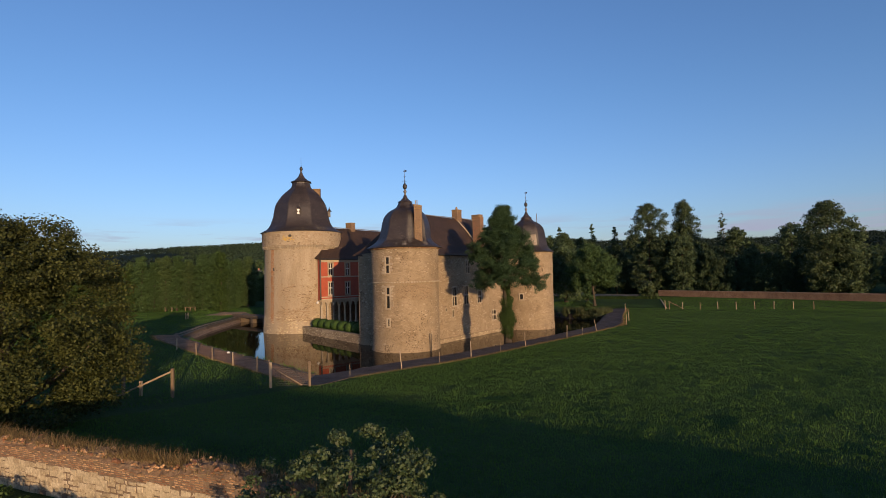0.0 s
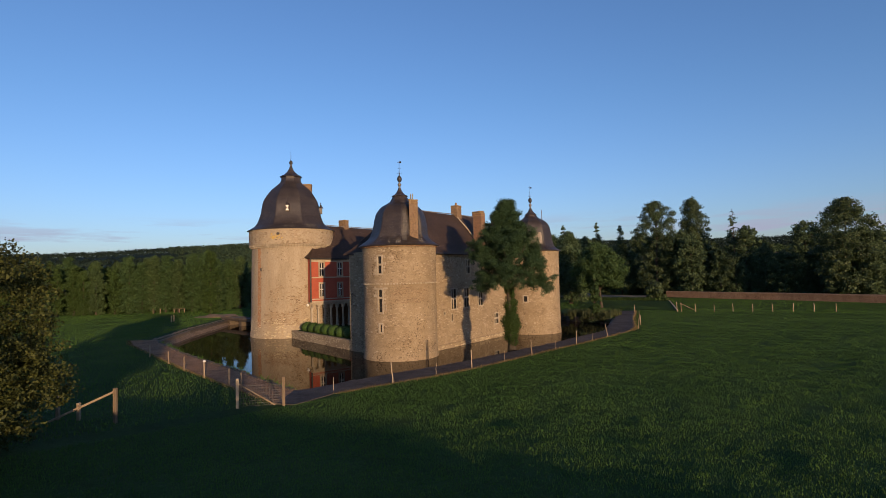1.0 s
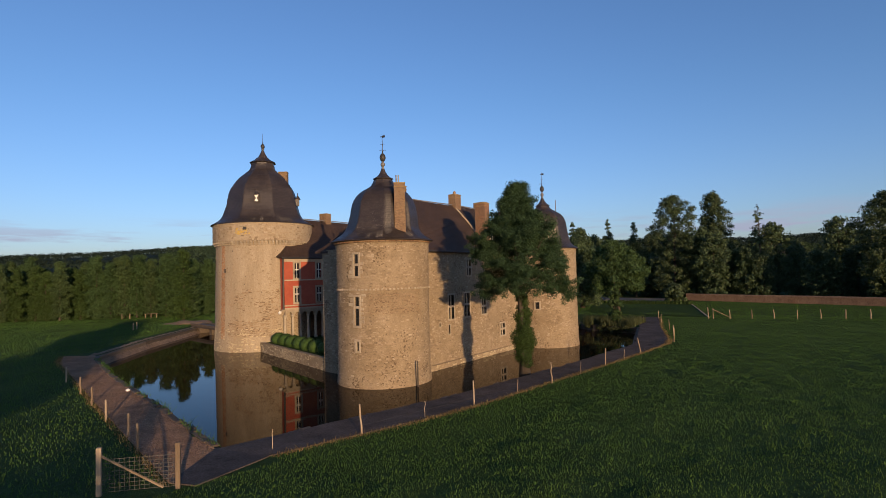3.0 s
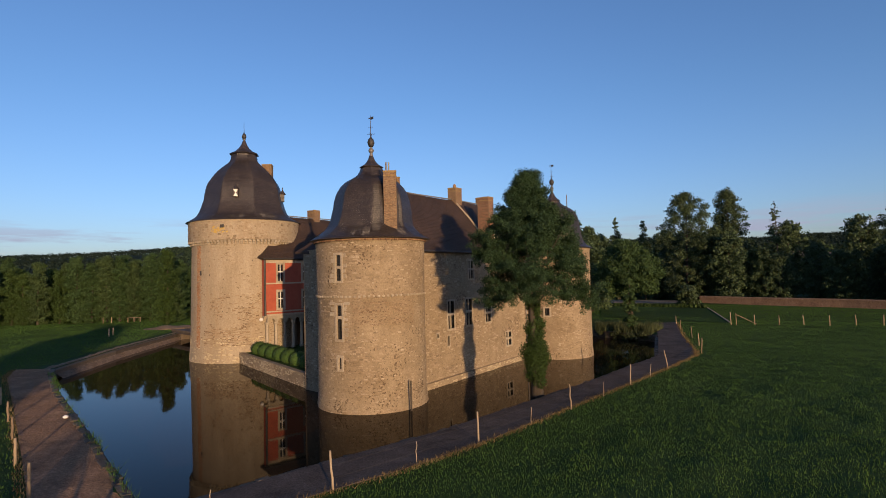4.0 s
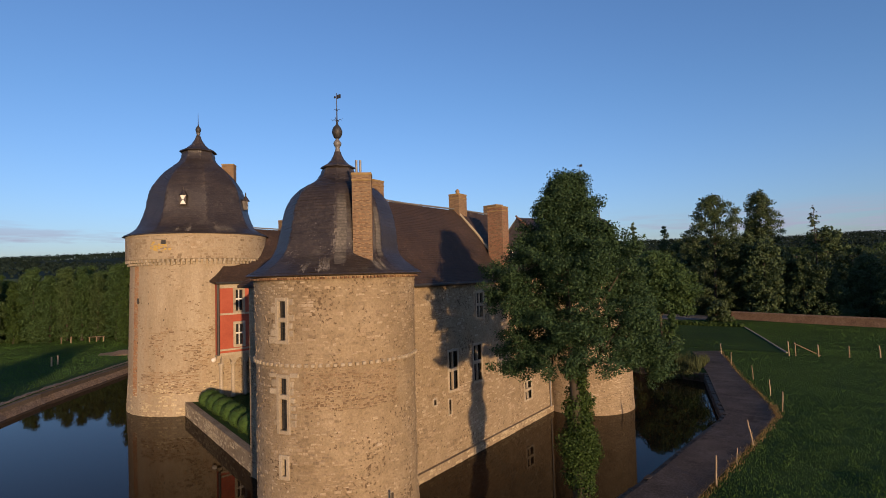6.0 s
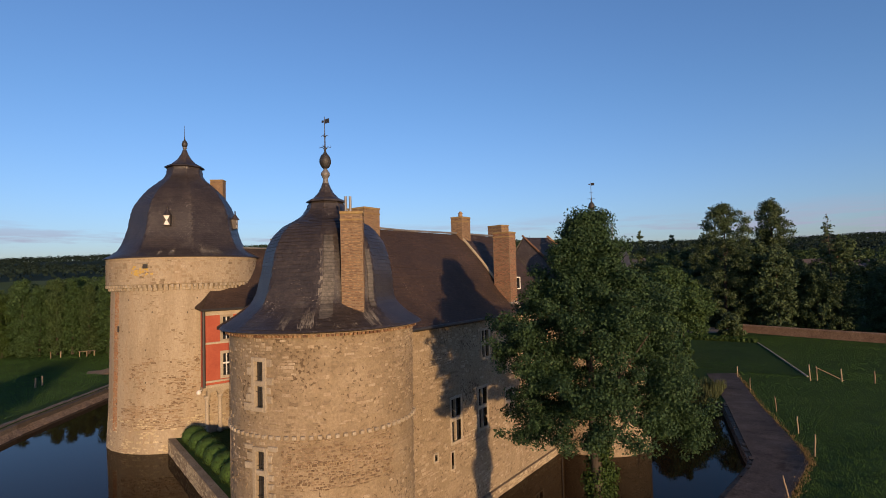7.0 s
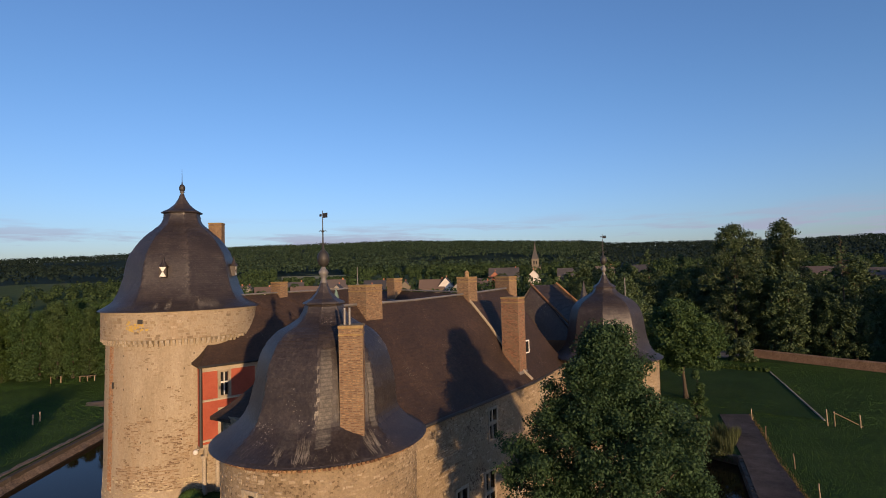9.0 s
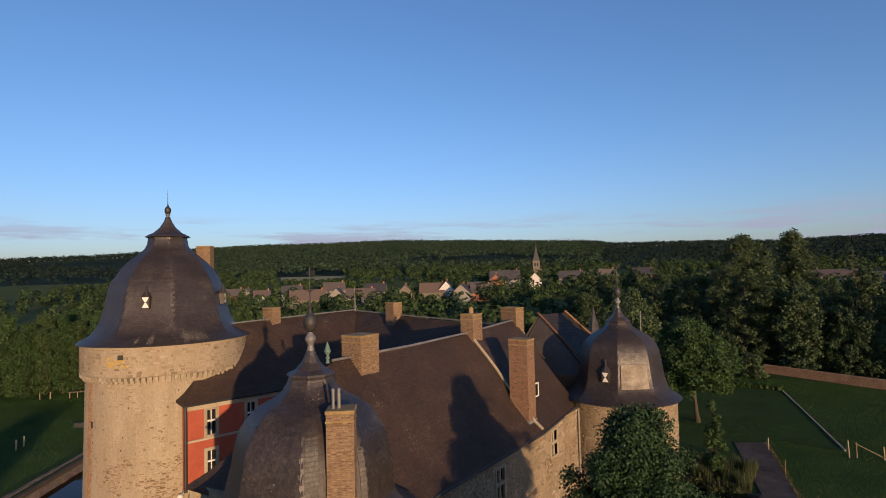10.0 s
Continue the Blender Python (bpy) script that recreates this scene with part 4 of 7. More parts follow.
part("flue_pipe", bm, LEAD, right_tower, "thin pale steel flue")
cross_window(right_tower, on_circle(3.76, rw, 4.5), 0.5, 0.75, 0, label="small square stone-framed window")
roof_dormer(right_tower, (2.86 * math.cos(ANG(-92)), 2.86 * math.sin(ANG(-92)), 12.8), ANG(-92))

# great tower with its overhanging parapet
LT_WALL = [(6.22, -1.0), (6.18, 0.4), (6.08, 2.0), (5.98, 8.0), (5.88, 13.2), (5.88, 13.56)]
LT_ROOF = [(6.30, 15.70), (6.52, 15.74)] + smooth_rows([(6.46, 15.82), (5.95, 16.08), (5.36, 16.5), (4.90, 17.25), (4.60, 18.1), (4.42, 19.0), (4.26, 19.8), (3.97, 20.6), (3.36, 21.55),
                                                       (2.80, 22.2), (2.18, 22.75), (1.64, 23.3), (1.46, 23.9)]) + [
    (1.46, 24.15), (1.70, 24.18), (1.66, 24.26), (1.1, 24.55), (0.62, 25.0), (0.32, 25.5), (0.16, 25.95)]
great_tower = round_tower(-29.9, 10.83, LT_WALL, flare(LT_ROOF), ANG(21), 3, [], "great round stone tower with a corbelled parapet and slate bell roof", 0.72, core=TOWER_RENDER, limed=(0.30, 9.0, -0.15, 0.96), slate=(0.26, 0.2))
bm = bmesh.new()
lathe(bm, [(5.6, 13.5), (6.24, 13.5), (6.27, 13.6), (6.27, 15.62), (6.34, 15.72), (5.6, 15.72)], 96, caps=False)
parapet = part("parapet", bm, TOWER_RENDER, great_tower, "overhanging stone parapet", True)


def place_par(u, z, out):
    a = u / 6.25
    return ((6.27 + out) * math.cos(a), (6.27 + out) * math.sin(a), z)


v, f = stone_boxes(random.Random(5), 2 * math.pi * 6.25, 13.55, 15.6, place_par, hmin=0.16, hmax=0.26, proud=0.012, fade=0.5)
stone_skin("stonework", parapet, v, f)
for i in range(92):
    a = 2 * math.pi * i / 92
    bm = bmesh.new()
    box(bm, (0.22, 0.42, 0.24), (0, 0.02, 0.36), bevel=0.02)
    box(bm, (0.22, 0.24, 0.24), (0, -0.07, 0.12), bevel=0.03)
    if i == 0:
        corbel_mesh = part("corbel", bm, STONE_L, great_tower, m=on_circle(6.05, a, 13.02)).data
    else:
        bm.free()
        link("corbel", corbel_mesh, None, great_tower, m=on_circle(6.05, a, 13.02))
finial(great_tower, 25.8, 26.48, 28.2, False)
chimney(great_tower, -0.1, 3.45, 1.2, 0.9, ANG(38), 19.5, 23.5, True, 0, 6)
dh = math.atan2(-2.94, 2.66)
roof_dormer(great_tower, (4.55 * math.cos(dh), 4.55 * math.sin(dh), 18.45), dh, 0.58, 0.9)
dh2 = dh + math.pi / 2
roof_dormer(great_tower, (4.55 * math.cos(dh2), 4.55 * math.sin(dh2), 18.45), dh2, 0.58, 0.9)
# gun port and slit: solid boxes, their dark colour standing for shaded openings
ga = math.atan2(5.67 - 10.83, -25.75 + 29.9)
bm = bmesh.new()
box(bm, (0.42, 0.12, 0.36), (0, -0.03, 0), bevel=0.02)
part("gun_port", bm, IRON, great_tower, "dark block standing for the shaded square port", m=on_circle(6.27, ga - 0.12, 15.0))
bm = bmesh.new()
box(bm, (1.1, 0.14, 0.10), (0, 0.0, 0), bevel=0.03)
part("hood_stone", bm, STONE_L, great_tower, "stone hood over the port", m=on_circle(6.30, ga - 0.16, 15.28))
bm = bmesh.new()
box(bm, (0.16, 0.1, 0.5), (0, 0.0, 0))
part("slit", bm, IRON, great_tower, "dark block standing for the shaded arrow slit", m=on_circle(5.96, math.atan2(4.51 - 10.83, 0.26), 9.9))
ga2 = ga - 0.12
# yellow lichen under the port
bm = bmesh.new()
for k in range(46):
    rr = random.Random(k)
    u, z = rr.gauss(0, 0.42), 14.55 + rr.gauss(0, 0.17)
    a = ga2 - 0.06 + u / 6.27
    bmesh.ops.create_icosphere(bm, subdivisions=1, radius=rr.uniform(0.05, 0.13), matrix=on_circle(6.275, a, z) @ Matrix.Diagonal((1.3, 0.12, 0.8, 1)))
part("lichen", bm, YELLOW, great_tower, "yellow lichen patch")
# putlog holes: nearly flush blocks, coloured dark for the shade inside
bm = bmesh.new()
box(bm, (0.07, 0.10, 0.15), (0, 0, 0), bevel=0.008)
rr = random.Random(8)
putlog = None
for zz in (3.6, 5.9, 8.1, 9.6, 10.9, 12.3):
    for k in range(5):
        a = ANG(-112 + 30 * k + rr.uniform(-9, 9))
        m_ = on_circle(radius_at(LT_WALL, zz) - 0.042, a, zz + rr.uniform(-0.5, 0.5))
        if putlog is None:
            putlog = part("putlog", bm, DARKWOOD, great_tower, "dark block standing in for a shaded putlog hole", m=m_).data
        else:
            link("putlog", putlog, None, great_tower, m=m_)
# rusty streaked strip of brick repair down the tower, pale limed stones at its foot
def lt_place(a0):
    def place(u, z, out):
        a = a0 + u / 6.0
        r = radius_at(LT_WALL, z) + out + 0.004
        return (r * math.cos(a), r * math.sin(a), z)
    return place


v, f = stone_boxes(random.Random(61), 0.75, 1.6, 13.0, lt_place(ANG(-95)), hmin=0.07, hmax=0.09, wmin=0.12, wmax=0.24, proud=0.008, joint=0.006, irr=0.006, fade=0.12)
stone_skin("brick_repair", great_tower, v, f, RUST)
v, f = stone_boxes(random.Random(62), 15.0, -0.1, 2.8, lt_place(ANG(-125)), hmin=0.10, hmax=0.2, wmin=0.16, wmax=0.46, fade=0.3, limed=(0.5, 2.0, 0.0, 0.85))
stone_skin("limed_foot", great_tower, v, f, LIMED)


v, f = stone_boxes(random.Random(63), 10.5, 1.9, 7.6, lt_place(ANG(-82)), hmin=0.08, hmax=0.15, wmin=0.14, wmax=0.4, fade=0.35, limed=(0.36, 6.0, 0.0, 0.97))
stone_skin("brown_masonry", great_tower, v, f, STONE_B)


def eave_streaks(parent, roof, turn, spots, seed):
    """Pale lichen runs on the lowest slates. Spots: angle, half width in degrees, count, longest."""
    rr = random.Random(seed)
    rows = flare(roof)
    lo = [(q[0], q[1]) for q in rows[2:]]
    kk = [(q[2], q[1]) for q in rows[2:]]
    bm = bmesh.new()
    for mid_, half, count, longest in spots:
        for _ in range(count * 2):
            a = ANG(mid_ + rr.uniform(-half, half))
            z0 = rows[2][1] + rr.uniform(0.02, 0.35)
            z1 = z0 + rr.uniform(0.05, 0.62) * longest
            wd = rr.uniform(0.002, 0.008)
            lean_ = rr.uniform(-0.02, 0.02)
            ring = []
            for i in range(6):
                z = z0 + (z1 - z0) * i / 5
                k = radius_at(kk, z)
                pair = []
                for s_ in (-1, 1):
                    b = a + lean_ * i / 5 + s_ * wd / 2 * (1.1 - 0.16 * i) / radius_at(lo, z) * 4
                    w = (b - ANG(turn)) % (math.pi / 4) - math.pi / 8
                    r = radius_at(lo, z) * ((1 - k) + k * math.cos(math.pi / 8) / math.cos(w) * 1.03) + 0.045
                    pair.append(bm.verts.new((r * math.cos(b), r * math.sin(b), z + 0.006)))
                ring.append(pair)
            for p_, q_ in zip(ring, ring[1:]):
                bm.faces.new((p_[0], p_[1], q_[1], q_[0]))
    tagged(part("lichen_streaks", bm, LICHEN_W, parent), "pale lichen streaks above the eave", kind="stuff")


eave_streaks(front_tower, FT_ROOF, -3, [(-66, 3, 16, 0.5), (-52, 4, 26, 0.9), (-13, 4, 22, 1.1), (-90, 8, 8, 0.3), (-35, 12, 8, 0.25)], 70)
eave_streaks(great_tower, LT_ROOF, 21, [(-48, 2.5, 12, 0.9), (-40, 2, 12, 1.0), (-10, 9, 46, 1.3), (-75, 10, 14, 0.5), (-28, 14, 12, 0.4)], 71)
for tw in (front_tower, right_tower, great_tower):
    tagged(tw, group="castle towers")


# ---- wings ----
def flat_wall(parent, x0, y0, x1, y1, z0, z1, thick, holes, seed, name="wall", label="", stones=True, material=None, skin=None):
    """A straight wall with its outer face from (x0, y0) to (x1, y1), the outside to its right; openings cut through. Holes: u0, u1, z0, z1."""
    L = math.hypot(x1 - x0, y1 - y0)
    ang = math.atan2(y1 - y0, x1 - x0)
    m = Matrix.Translation((x0, y0, 0)) @ Matrix.Rotation(ang, 4, "Z")
    us = sorted({0.0, L, *[u for h in holes for u in h[:2]]})
    zs = sorted({z0, z1, *[z for h in holes for z in h[2:]]})
    bm = bmesh.new()
    front = [[bm.verts.new((u, 0, z)) for u in us] for z in zs]
    rear = [[bm.verts.new((u, thick, z)) for u in us] for z in zs]

    def is_open(i, k):
        if i < 0 or k < 0 or i >= len(us) - 1 or k >= len(zs) - 1:
            return True
        u, z = (us[i] + us[i + 1]) / 2, (zs[k] + zs[k + 1]) / 2
        return any(h[0] < u < h[1] and h[2] < z < h[3] for h in holes)
    for k in range(len(zs) - 1):
        for i in range(len(us) - 1):
            if is_open(i, k):
                continue
            bm.faces.new((front[k][i], front[k][i + 1], front[k + 1][i + 1], front[k + 1][i]))
            bm.faces.new((rear[k][i + 1], rear[k][i], rear[k + 1][i], rear[k + 1][i + 1]))
            if is_open(i - 1, k):
                bm.faces.new((rear[k][i], front[k][i], front[k + 1][i], rear[k + 1][i]))
            if is_open(i + 1, k):
                bm.faces.new((front[k][i + 1], rear[k][i + 1], rear[k + 1][i + 1], front[k + 1][i + 1]))
            if is_open(i, k - 1):
                bm.faces.new((rear[k][i], rear[k][i + 1], front[k][i + 1], front[k][i]))
            if is_open(i, k + 1):
                bm.faces.new((front[k + 1][i], front[k + 1][i + 1], rear[k + 1][i + 1], rear[k + 1][i]))
    w = part(name, bm, material or MORTAR, parent, label, m=m)
    if stones:
        v, f = stone_boxes(random.Random(seed), L, z0 if z0 > -0.2 else -0.1, z1, lambda u, z, out: (u, -out, z), holes, fade=0.15, limed=(0.4, seed * 1.7, -0.2, 0.72))
        stone_skin("stonework", w, v, f, skin)
    return w, m, L


def facing(u, z):
    """Pose on a flat wall's outer face at u along it."""
    return Matrix.Translation((u, 0, z)) @ Matrix.Rotation(math.pi, 4, "Z")


WX = 1.25
# openings of the wall along the moat: along y from 3.0, centre, width, sill, height
WINDOWS = [(8.5, 0.92, 4.45, 2.3, True), (11.4, 0.95, 4.5, 2.3, True), (14.75, 0.95, 4.5, 1.6, True), (8.05, 0.24, 3.05, 0.85, False), (18.7, 1.05, 1.85, 1.3, True),
           (18.75, 0.8, 9.0, 1.5, True), (6.5, 0.25, 3.9, 0.32, False), (11.9, 0.8, 8.6, 1.6, True)]
holes = [(y - 2.0 - w / 2, y - 2.0 + w / 2, s, s + h) for y, w, s, h, c in WINDOWS]
east = empty("wing", "long stone wing along the moat under a brown slate roof", "castle wing")
wall, wm, wl = flat_wall(east, WX, 2.0, WX, 24.0, -1.0, 11.0, 0.8, holes, 11, "wall", "rubble-stone wall above the moat")
for y, w, s, h, c in WINDOWS:
    cross_window(wall, facing(y - 2.0, s), w, h, 0.52 if c else 0, 0.11 if c else 0.0, 0.15 if c else 0.09)
flat_wall(east, WX + 0.22, 3.6, WX + 0.18, 23.5, -1.0, 0.5, 0.3, [], 41, "plinth", "pale stone plinth at the water", skin=LIMED)
flat_wall(east, -7.9, 0.55, -2.6, -0.35, -1.0, 11.3, 0.8, [], 12, "end_wall", "stone end wall beside the tower")
flat_wall(east, -8.2, 22.0, -7.9, 0.55, -1.0, 11.0, 0.8, [], 13, "court_wall", "stone wall to the courtyard")


def roof_slab(bm, pts, thick=0.14):
    """A roof plane through the given corners, with a thickness."""
    vs = [bm.verts.new(p) for p in pts]
    f = bm.faces.new(vs)
    f.normal_update()
    if f.normal.z < 0:
        f.normal_flip()
    made = bmesh.ops.extrude_face_region(bm, geom=[f])["geom"]
    bmesh.ops.translate(bm, verts=[v for v in made if isinstance(v, bmesh.types.BMVert)], vec=(0, 0, thick))


def slope(bm, a, b, c, d, rows=7, lift=0.35, slate=(0.24, 0.17)):
    """A roof slope from eave a-b up to ridge d-c, flaring out a little at the eave, laid with slates."""
    A, B, C, D = Vector(a), Vector(b), Vector(c), Vector(d)
    grid = []
    for i in range(rows + 1):
        t = i / rows
        sag = -lift * math.sin(math.pi * min(1.0, t * 1.6)) * (1 - t) if t < 0.63 else 0.0
        p, q = A.lerp(D, t), B.lerp(C, t)
        grid.append([p + Vector((0, 0, sag)), p.lerp(q, 0.33) + Vector((0, 0, sag - 0.03)), p.lerp(q, 0.67) + Vector((0, 0, sag - 0.02)), q + Vector((0, 0, sag))])
    vs = [[bm.verts.new(p) for p in row] for row in grid]
    low = [[bm.verts.new(p - Vector((0, 0, 0.16))) for p in row] for row in grid]
    for r in range(rows):
        for k in range(3):
            bm.faces.new((vs[r][k], vs[r][k + 1], vs[r + 1][k + 1], vs[r + 1][k]))
            bm.faces.new((low[r][k + 1], low[r][k], low[r + 1][k], low[r + 1][k + 1]))
        for k in (0, 3):
            bm.faces.new((vs[r][k], vs[r + 1][k], low[r + 1][k], low[r][k]))
    for r in (0, rows):
        for k in range(3):
            bm.faces.new((vs[r][k], vs[r][k + 1], low[r][k + 1], low[r][k]))
    bmesh.ops.recalc_face_normals(bm, faces=bm.faces)

    def spot(u, t):
        f = min(t, 1.0) * rows
        i = min(int(f), rows - 1)
        k = min(int(u * 3), 2)
        p, q = (grid[r][k].lerp(grid[r][k + 1], u * 3 - k) for r in (i, i + 1))
        return p.lerp(q, f - i)
    rng = random.Random(int(1000 * abs(A.x + 3 * A.y)))
    out = (B - A).cross(D - A).normalized()
    out = -out if out.z < 0 else out
    n = max(2, int((A.lerp(B, 0.5) - D.lerp(C, 0.5)).length / slate[1]))
    for j in range(n):
        t0, t1 = j / n, min(1.0, (j + 1.15) / n)
        m = max(1, round((spot(1, t0) - spot(0, t0)).length / slate[0]))
        for i in range(m):
            g = rng.uniform(-0.07, 0.07) + 0.5 * (j % 2)
            u0, u1 = min(1, max(0, (i + g) / m)), min(1, (i + 0.97 + g) / m)
            if u1 > u0:
                add_slate(bm, [spot(u0, t0), spot(u1, t0)], [spot(u0, t1), spot(u1, t1)], [out, out], rng)


R0, R1, R2 = (-3.5, 4.6, 16.5), (-3.55, 16.6, 16.55), (-4.3, 24.3, 16.7)
E0, E1, E2 = (WX + 0.3, 1.5, 11.0), (WX + 0.3, 16.6, 11.0), (0.75, 24.2, 11.05)
C0, C1, C2 = (-8.5, 0.2, 11.2), (-8.5, 16.6, 11.2), (-8.6, 24.0, 11.2)
bm = bmesh.new()
slope(bm, E0, E1, R1, R0)
part("roof", bm, TILE, east, "steep brown slate roof")
bm = bmesh.new()
slope(bm, (E1[0], E1[1], E1[2] + 0.1), E2, R2, (R1[0], R1[1], R1[2] + 0.15))
part("roof", bm, TILE, east, "steep brown slate roof")
bm = bmesh.new()
slope(bm, C1, C0, R0, R1)
slope(bm, C2, C1, R1, R2)
part("court_roof", bm, TILE, east, "slate roof slope to the courtyard")
bm = bmesh.new()
slope(bm, C0, E0, R0, R0)
part("hip", bm, TILE, east, "hipped slate roof end")
bm = bmesh.new()
slope(bm, E2, (-2.0, 28.5, 11.1), R2, R2)
part("hip", bm, TILE, east, "hipped slate roof end")
bm = bmesh.new()
tube(bm, [(R0[0], R0[1], R0[2] + 0.1), (-3.55, 10.5, 16.56), (R1[0], R1[1], R1[2] + 0.12), (R2[0], R2[1], R2[2] + 0.12)], [0.07] * 4, 6)
part("ridge", bm, LEAD, east, "pale ridge capping")
bm = bmesh.new()
for k in range(10):
    t0, t1 = k / 10, (k + 1) / 10
    p, q = Vector(E1).lerp(Vector(R1), t0), Vector(E1).lerp(Vector(R1), t1)
    sg = lambda t: -0.35 * math.sin(math.pi * min(1.0, t * 1.6)) * (1 - t) if t < 0.63 else 0.0
    p.z += sg(t0) + 0.16
    q.z += sg(t1) + 0.16
    tube(bm, [p, q], [0.09, 0.09], 5)
part("coping", bm, STONE_L, east, "raised stone coping across the roof")
bm = bmesh.new()
tube(bm, [(E0[0] + 0.05, 4.2, 10.93), (E1[0] + 0.05, E1[1], 10.93), (E2[0] + 0.1, 23.6, 10.95)], [0.09] * 3, 6)
part("gutter", bm, IRON, east, "dark zinc gutter")
bm = bmesh.new()
tube(bm, [(WX + 0.12, 22.6, 10.9), (WX + 0.12, 22.6, 0.4)], [0.06, 0.06], 6)
part("downpipe", bm, LEAD, east, "grey downpipe")
bm = bmesh.new()
tube(bm, [(WX + 0.15, 4.35, 9.0), (WX + 0.15, 4.35, 3.2)], [0.07, 0.07], 6)
part("downpipe", bm, LEAD, east, "grey downpipe")
# chimneys on the ridge
chimney(east, -3.45, 6.45, 1.3, 1.3, 0.0, 15.2, 17.62, True, 0, 21)
chimney(east, -3.55, 17.0, 0.95, 1.15, 0.0, 15.6, 17.85, True, 1, 22)
chimney(east, 0.30, 16.55, 1.25, 0.95, ANG(0), 11.4, 16.45, True, 0, 23, label="tall red brick chimney against the roof", bricks=RED_BRICK)
# roof window
bm = bmesh.new()
box(bm, (0.7, 0.9, 0.95), (-0.35, 0, 0.45))
dorm = part("dormer", bm, TILE, east, "small roof dormer", m=Matrix.Translation((0.05, 18.9, 12.45)))
bm = bmesh.new()
for s in (-1, 1):
    box(bm, (0.04, 0.08, 0.9), (0.02, s * 0.28, 0.45))
    box(bm, (0.04, 0.48, 0.08), (0.02, 0, 0.45 + s * 0.41))
part("dormer_frame", bm, WHITE, dorm, "white painted window frame")
bm = bmesh.new()
box(bm, (0.03, 0.48, 0.74), (0.0, 0, 0.45))
part("pane", bm, GLASS, dorm)
bm = bmesh.new()
lathe(bm, [(0.1, 16.5), (0.07, 16.65), (0.11, 16.75), (0.05, 16.85), (0.16, 17.05), (0.1, 17.25), (0.02, 17.5)], 10, R0[0] - 0.1, R0[1] - 0.2)
part("roof_finial", bm, COPPER, east, "green copper roof finial")
bm = bmesh.new()
lathe(bm, [(0.14, 16.7), (0.08, 16.95), (0.15, 17.1), (0.05, 17.3), (0.02, 17.5)], 10, R2[0], R2[1])
part("roof_finial", bm, LEAD, east, "small lead roof finial")

# red courtyard wing
A, B = Vector((-23.45, 8.6)), Vector((-20.3, 23.0))
west = empty("wing", "red-washed courtyard wing with stone-framed windows and an arcade", "castle wing")
WEST_WIN = [(1.9, 0.62, 8.8, 1.85), (1.9, 0.62, 5.8, 1.8), (5.0, 0.62, 8.8, 1.85), (5.0, 0.62, 5.8, 1.8), (8.2, 0.62, 8.8, 1.85), (8.2, 0.62, 5.8, 1.8)]
west_holes = [(u - w / 2, u + w / 2, s, s + h) for u, w, s, h in WEST_WIN]
flat, fm, fl = flat_wall(west, A.x, A.y, B.x, B.y, 5.0, 11.3, 0.6, west_holes, 14, "wall", "red-washed brick wall", False, RED)
for u, w, s, h in WEST_WIN:
    cross_window(flat, facing(u, s), w, h, 0.56, 0.05, 0.24, False, WHITE, "pale stone-framed window with a transom in the red wall")
bm = bmesh.new()
for z, hh in ((5.05, 0.2), (5.42, 0.15), (8.55, 0.16), (11.05, 0.44)):
    box(bm, (fl, 0.12, hh), (fl / 2, -0.05, z))
part("string_course", bm, STONE_L, flat, "pale stone bands")
# darker brick picked to put the arcade's shade into the back wall
back, bmx, bl = flat_wall(west, A.x - 2.6, A.y + 0.4, B.x - 2.6, B.y, -0.5, 5.0, 0.4, [], 15, "arcade_back", "wall behind the arcade, dark brick colour standing in for its shade", False, BRICK)
bm = bmesh.new()
box(bm, (fl, 2.8, 0.3), (fl / 2, 1.6, 4.85))
part("arcade_ceiling", bm, STONE_L, flat)
for i in range(9):
    bm = bmesh.new()
    lathe(bm, [(0.24, 1.2), (0.24, 1.45), (0.17, 1.52), (0.15, 3.9), (0.17, 4.0), (0.24, 4.1), (0.26, 4.25)], 12)
    c = part("column", bm, STONE_L, flat, "slender grey stone column", True, m=Matrix.Translation((0.35 + i * 1.05, 0.25, 0)))
for i in range(8):
    bm = bmesh.new()
    u = 0.35 + i * 1.05
    pts = [(u - 0.03, 4.25)] + [(u + 0.525 - 0.37 * math.cos(math.pi * k / 10), 4.25 + 0.37 * math.sin(math.pi * k / 10)) for k in range(11)] + [(u + 1.08, 4.25), (u + 1.08, 5.02), (u - 0.03, 5.02)]
    f = bm.faces.new([bm.verts.new((x, 0.05, z)) for x, z in pts])
    made = bmesh.ops.extrude_face_region(bm, geom=[f])["geom"]
    bmesh.ops.translate(bm, verts=[v for v in made if isinstance(v, bmesh.types.BMVert)], vec=(0, 0.42, 0))
    bmesh.ops.recalc_face_normals(bm, faces=bm.faces)
    part("arch", bm, STONE_L, flat, "round stone arch")
W0, W1 = (-26.3, 12.5, 16.6), (-26.7, 29.8, 16.7)
bm = bmesh.new()
slope(bm, (A.x + 0.35, A.y - 0.3, 11.35), (B.x + 0.35, B.y + 1, 11.35), W1, W0)
part("roof", bm, TILE, west, "steep dark slate roof")
bm = bmesh.new()
slope(bm, (-31.5, 28.5, 11.2), (-30.5, 12.0, 11.2), W0, W1)
part("roof", bm, TILE, west, "steep dark slate roof")
bm = bmesh.new()
slope(bm, (-28.5, 9.0, 12.2), (A.x + 0.35, A.y - 0.3, 11.35), W0, W0)
part("hip", bm, TILE, west, "hipped slate roof end")
bm = bmesh.new()
tube(bm, [(W0[0], W0[1], 16.7), (W1[0], W1[1], 16.8)], [0.07, 0.07], 6)
part("ridge", bm, LEAD, west, "pale ridge capping")
